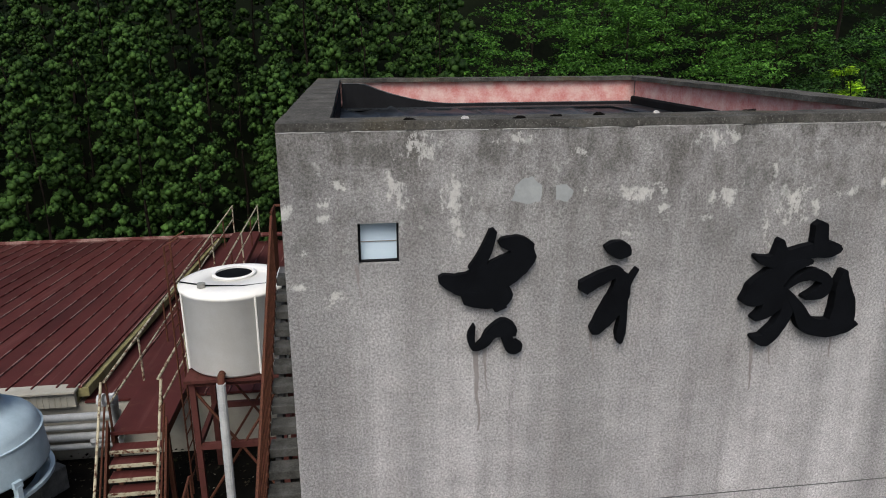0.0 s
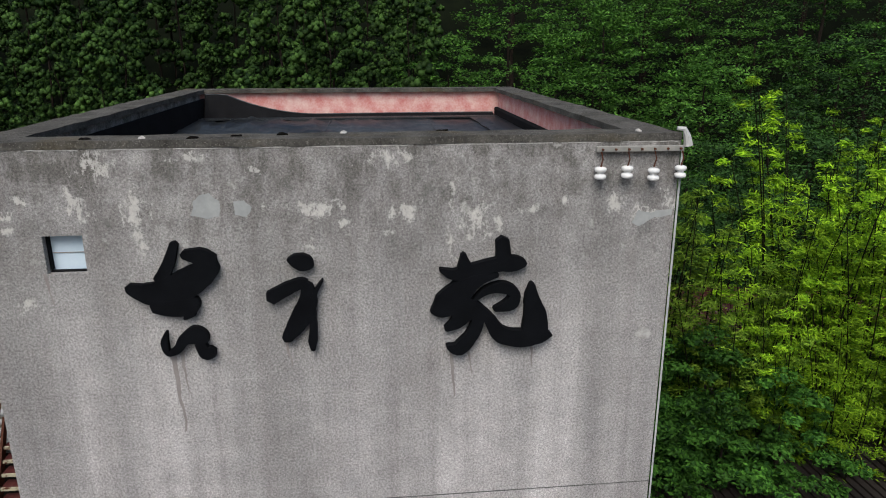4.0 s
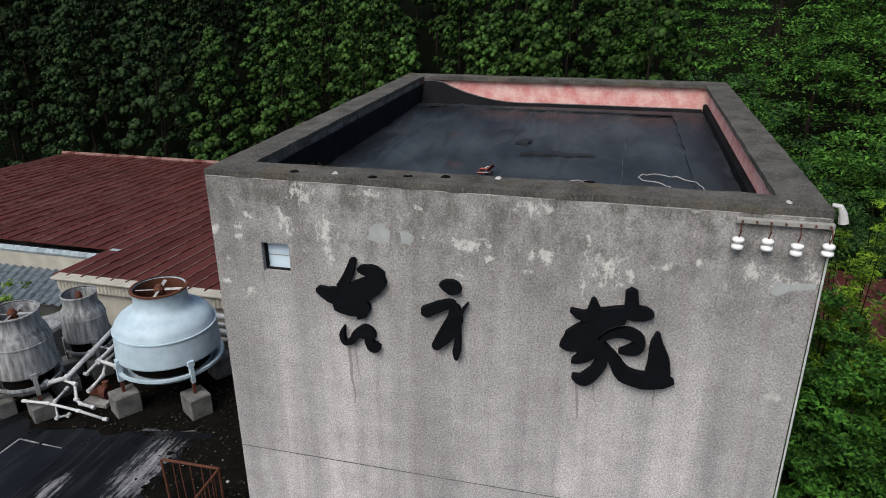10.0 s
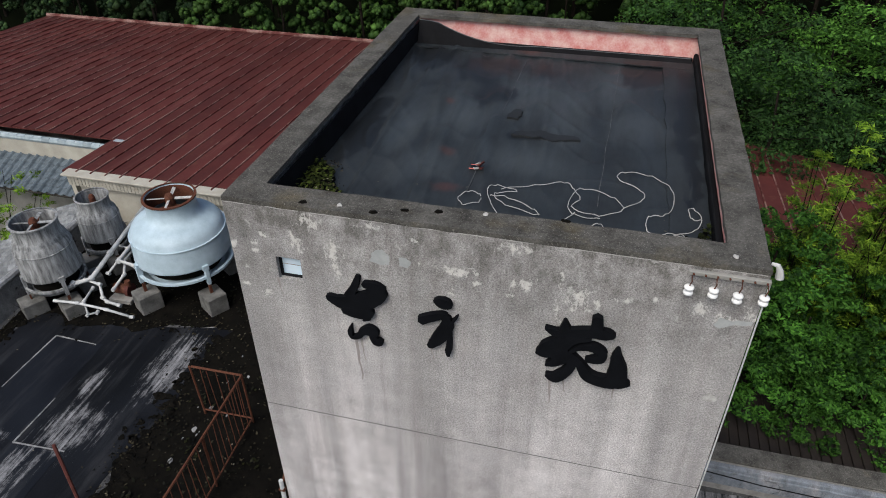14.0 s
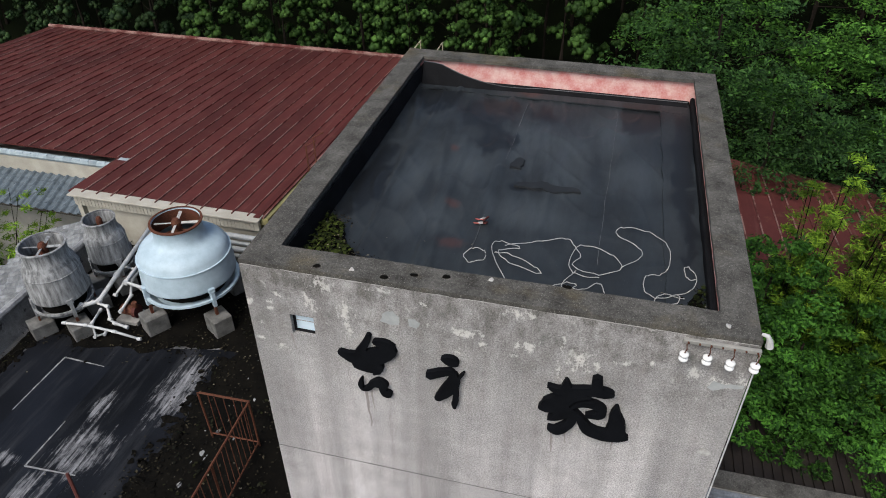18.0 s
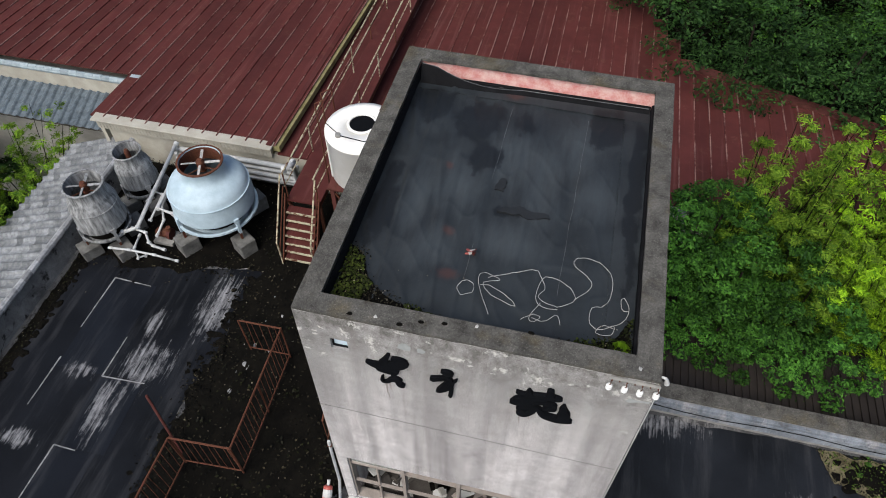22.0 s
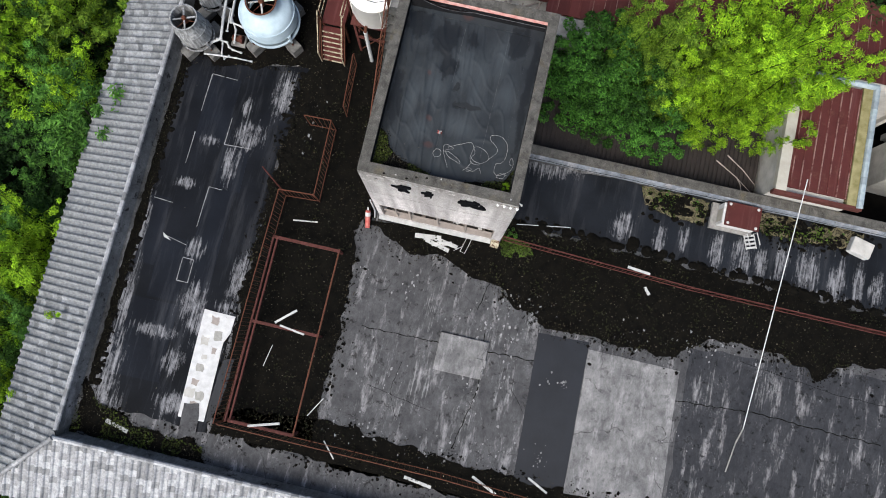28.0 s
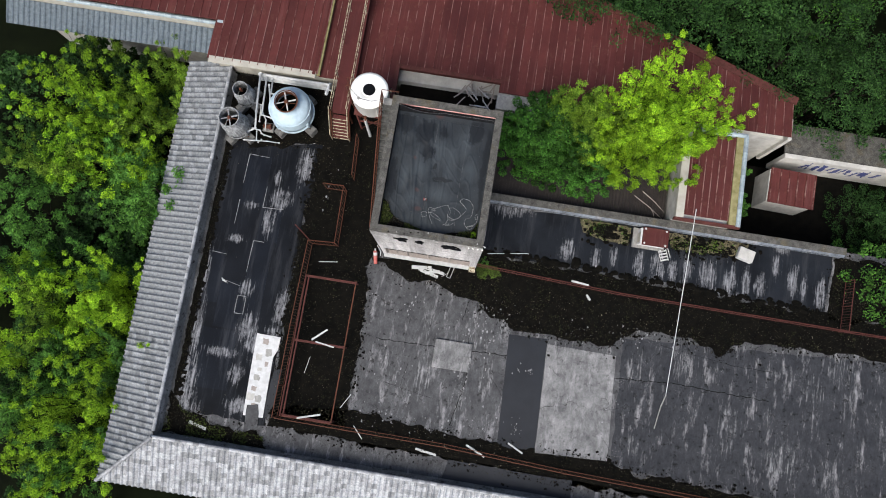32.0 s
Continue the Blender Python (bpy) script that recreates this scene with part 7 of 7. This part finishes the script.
def plant_at(proto, x, y, s=1.0, turn=0.0, z=None, first=[]):
    """A copy of a tree, standing on the ground; the prototype itself is moved for its first stand."""
    zz = ground_height(x, y) - 0.15 if z is None else z
    m = pose(x, y, zz, 0, 0, turn) @ Matrix.Scale(s, 4)
    if proto.name not in first:
        first.append(proto.name)
        proto.matrix_basis = m
        return proto
    ob = copy_thing(proto, pose(x, y, zz, 0, 0, turn))
    ob.matrix_basis = m
    return ob


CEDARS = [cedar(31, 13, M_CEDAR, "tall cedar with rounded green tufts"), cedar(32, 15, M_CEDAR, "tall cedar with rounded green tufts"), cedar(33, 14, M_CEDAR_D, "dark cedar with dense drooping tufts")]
g = rng(77)
for row in range(7):
    y = 25.6 + 2.9 * row
    step = 3.3 + 0.3 * row
    n = int((62 + 2 * row) / step)
    for k in range(n):
        x = -58 + step * k + g.uniform(-0.9, 0.9) + (row % 2) * step / 2
        if (x > 2 + 0.3 * (y - 26) and row < 7) or x > 55 or x < -10 - 1.25 * y:
            continue
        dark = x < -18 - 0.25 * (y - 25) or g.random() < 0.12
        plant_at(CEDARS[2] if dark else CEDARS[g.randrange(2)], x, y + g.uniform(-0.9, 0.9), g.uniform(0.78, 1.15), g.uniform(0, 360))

BROADS = [broad(41, 9, 3.6, M_BROAD, "spreading maple with layered green sprays", layer=0.6, shell=0.25), broad(42, 10, 3.9, M_BROAD_D, "dark evergreen broadleaf tree", layer=0.5, shell=0.3), broad(43, 8, 3.2, M_BROAD, "bright green broadleaf tree", layer=0.6, shell=0.25)]
GROVE_NEAR = ((3.6, 20.0, 1, 1.0), (6.2, 16.2, 1, 0.92), (8.4, 15.4, 1, 0.9), (6.3, 16.9, 1, 1.08), (4.6, 21.0, 1, 1.25), (9.2, 16.3, 1, 1.08), (12.0, 16.0, 1, 1.08), (14.6, 15.2, 1, 1.0), (17.4, 13.8, 1, 1.0), (20.2, 12.4, 1, 0.95), (5.0, 24.5, 0, 1.25), (8.8, 22.6, 2, 1.3), (12.4, 20.6, 1, 1.2), (15.5, 18.3, 1, 1.25), (18.8, 15.8, 1, 1.1), (21.8, 13.4, 1, 1.0), (25.2, 11.8, 1, 1.05), (4.2, 29.5, 0, 1.3), (9, 28, 0, 1.3), (13.5, 26, 2, 1.35), (18, 24, 1, 1.3), (22.5, 21, 1, 1.3), (26.5, 17.5, 1, 1.25),)
GROVE_MID = ((30, 13, 1, 1.2), (29, 7, 1, 1.0), (8, 34, 0, 1.3), (13, 33, 0, 1.3), (18, 31, 2, 1.3), (23.5, 28, 1, 1.3), (29, 24, 1, 1.3), (34, 18, 1, 1.3), (35, 10, 1, 1.2), (14, 40, 0, 1.3), (20, 38, 0, 1.3), (27, 35, 1, 1.3), (34, 30, 1, 1.3), (23, 44, 1, 1.4), (30, 42, 1, 1.4), (37, 38, 1, 1.4), (10, 43, 0, 1.4),)
GROVE_FAR = ((23.6, 2.6, 2, 0.98), (25.6, 1.0, 2, 0.96), (27.5, 3.5, 2, 1.0), (23.6, 6.6, 1, 0.62), (26.4, 6.5, 1, 0.75), (11, 24.5, 0, 1.15),)
GROVE_EDGE = ((15.5, 22.5, 0, 1.1), (20, 19, 0, 1.0), (11.5, 30, 2, 1.3), (16.5, 28, 0, 1.3), (21, 25.5, 0, 1.2), (25, 23, 0, 1.2), (16, 35, 0, 1.3), (21.5, 32.5, 0, 1.3), (26.5, 30, 0, 1.3), (31, 27, 0, 1.3), (37, 25, 0, 1.3), (24, 39, 0, 1.4), (31, 36, 0, 1.4), (38, 32, 0, 1.4), (19, 42, 0, 1.4), (33, 21, 0, 1.2), (13, 36.5, 2, 1.3),)
for x, y, k, s in GROVE_NEAR + GROVE_MID + GROVE_FAR + GROVE_EDGE:
    plant_at(BROADS[k], x, y, s, g.uniform(0, 360))

WESTS = [broad(51, 7.0, 2.5, M_LIME_W, "lime-green young tree crowding the eaves", 0.064, clump=46, per=80, long=3.0, shell=0.15, group="trees by the west eaves"), broad(52, 6.6, 2.3, M_BROAD, "mid-green tree crowding the eaves", 0.064, clump=46, per=80, long=3.0, shell=0.15, group="trees by the west eaves"), broad(53, 7.2, 2.4, M_OLIVE, "yellow-green tree crowding the eaves", 0.064, clump=46, per=80, long=3.0, shell=0.15, group="trees by the west eaves"), broad(54, 6.2, 2.6, M_BROAD_D, "dark green filler tree, gap shade put into its leaf colour", 0.13, clump=60, per=46, group="trees by the west eaves")]
# lower storey: gap shade put into dark leaves; then single trees that reach the eaves
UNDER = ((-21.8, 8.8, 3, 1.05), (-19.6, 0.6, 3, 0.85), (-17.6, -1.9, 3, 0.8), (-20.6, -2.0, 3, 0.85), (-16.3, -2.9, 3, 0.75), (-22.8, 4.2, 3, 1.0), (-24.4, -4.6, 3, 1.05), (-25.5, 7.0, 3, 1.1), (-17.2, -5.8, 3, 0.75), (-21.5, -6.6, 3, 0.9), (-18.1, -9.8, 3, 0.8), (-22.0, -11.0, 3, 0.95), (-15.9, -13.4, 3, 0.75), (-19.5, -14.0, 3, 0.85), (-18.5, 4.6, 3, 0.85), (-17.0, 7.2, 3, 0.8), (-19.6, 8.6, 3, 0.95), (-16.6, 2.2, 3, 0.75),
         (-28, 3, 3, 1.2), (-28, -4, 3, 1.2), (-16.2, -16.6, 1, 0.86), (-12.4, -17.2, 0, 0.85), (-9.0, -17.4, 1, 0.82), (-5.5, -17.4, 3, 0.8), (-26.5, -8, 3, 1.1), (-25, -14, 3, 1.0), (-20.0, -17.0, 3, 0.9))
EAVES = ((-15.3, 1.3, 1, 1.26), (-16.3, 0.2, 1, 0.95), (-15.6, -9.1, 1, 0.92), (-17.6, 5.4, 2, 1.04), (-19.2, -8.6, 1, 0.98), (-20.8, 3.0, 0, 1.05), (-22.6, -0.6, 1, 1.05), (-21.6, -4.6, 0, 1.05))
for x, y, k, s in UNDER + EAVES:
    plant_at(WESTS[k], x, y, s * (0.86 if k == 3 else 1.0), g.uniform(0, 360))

BAMBOOS = [bamboo(61, 11.5, M_LIME, "lime-green bamboo leaning over the lean-to roof"), bamboo(62, 10.5, M_OLIVE, "yellowing bamboo leaning over the lean-to roof")]
BAMBOOS.append(bamboo(65, 10.5, M_OLIVE, "slender yellowing bamboo rising behind the shrubs", 9, 0.8))
CANES = ((9.9, 8.8, 0, 1.18), (11.4, 8.2, 0, 1.06), (10.4, 7.2, 0, 0.96), (8.8, 8.6, 0, 0.98), (12.4, 8.9, 0, 1.0), (8.6, 7.0, 0, 0.84), (10.6, 9.2, 0, 1.1), (9.4, 6.4, 0, 0.80), (11.6, 6.6, 0, 0.82), (5.6, 8.3, 2, 1.0), (6.2, 8.7, 2, 1.07), (7.0, 8.6, 2, 1.06), (7.2, 6.8, 2, 0.88), (7.6, 7.8, 1, 0.92))
for x, y, k, s in CANES:
    plant_at(BAMBOOS[k], x, y, s, g.uniform(0, 360), -5.0)
FEATHERY = [bamboo(63, 9.5, M_LIME, "feathery lime-green bamboo crowding the eaves", 9, 2.3, 15, 64, 0.042), bamboo(64, 9.0, M_OLIVE, "feathery yellow-green bamboo crowding the eaves", 9, 2.1, 15, 64, 0.042), bamboo(66, 9.2, M_BROAD, "feathery mid-green bamboo crowding the eaves", 9, 2.0, 15, 64, 0.042)]
for x, y, k, s in ((-18.6, 6.6, 0, 1.0), (-16.2, 7.1, 1, 0.95), (-19.7, 4.0, 2, 1.0), (-17.9, 2.8, 0, 0.96), (-22.0, 5.7, 0, 1.0), (-17.0, 8.4, 1, 0.95), (-18.4, -4.5, 0, 0.98), (-16.6, -4.3, 0, 0.92), (-18.9, -6.4, 0, 1.0), (-16.2, -7.0, 0, 0.92), (-17.2, -8.1, 2, 0.96), (-17.4, -10.6, 0, 0.96), (-16.0, -11.3, 0, 0.90), (-17.6, -12.8, 2, 0.94), (-20.4, -9.0, 2, 1.0), (-21.2, -6.2, 1, 0.98), (-20.2, 6.2, 0, 1.02), (-19.8, -11.4, 0, 0.98), (-19.2, 2.0, 2, 0.94), (-21.8, 2.6, 1, 1.0), (-16.2, -13.6, 0, 0.88), (-20.8, 8.4, 1, 0.9), (-17.2, 0.4, 2, 0.9), (-18.6, -2.6, 2, 0.92), (-22.6, -3.0, 2, 1.0), (-23.2, -8.4, 0, 1.0), (-22.2, -11.8, 2, 1.0), (-23.6, 2.4, 2, 1.0), (-19.6, -14.6, 0, 0.92)):
    plant_at(FEATHERY[k], x, y, s, g.uniform(0, 360))
SHRUB = broad(71, 6.6, 1.9, M_SHRUB, "mid-green shrubby tree beside the tower", 0.060, "shrub", 54, 130, "shrubs beside the tower")
for x, y, z, s in ((3.9, 7.6, -4.0, 1.05), (4.9, 8.1, -3.6, 1.05), (5.5, 7.2, -4.2, 1.02), (6.8, 7.0, -4.2, 1.04), (3.7, 6.4, -4.2, 0.92), (5.0, 5.9, -4.4, 0.90), (6.4, 5.8, -4.2, 0.92), (7.7, 5.9, -4.0, 0.95), (4.6, 6.8, -4.2, 1.0)):
    plant_at(SHRUB, x, y, s, g.uniform(0, 360), z)
VINE = broad(72, 2.4, 0.9, M_BROAD, "low leafy green bush growing against the wall", 0.05, "bush", 30, 80, "bushes by the walls")
for x, y, z, s in ((16.2, 6.0, -3.2, 1.2), (16.0, 8.0, -3.2, 1.2), (2.85, 0.3, -1.05, 0.55), (8.6, 3.35, -1.25, 0.62), (9.9, 3.3, -1.2, 0.58), (14.2, 3.35, -1.2, 0.58), (15.9, 3.3, -1.2, 0.58)):
    plant_at(VINE, x, y, s, g.uniform(0, 360), z)
dead = thing("dead_branch", "bare dead branches lying on the lean-to roof", "branch")
for a, b in (((10.3, 5.2, 0.24), (11.9, 4.15, 0.24)), ((10.7, 5.5, 0.26), (12.0, 4.5, 0.25)), ((11.2, 4.7, 0.24), (11.5, 4.1, 0.24))):
    part("branch", tb([a, tuple((p + q) / 2 + 0.03 for p, q in zip(a, b)), b], [0.03, 0.022, 0.012], 6), M_FRAME, dead)
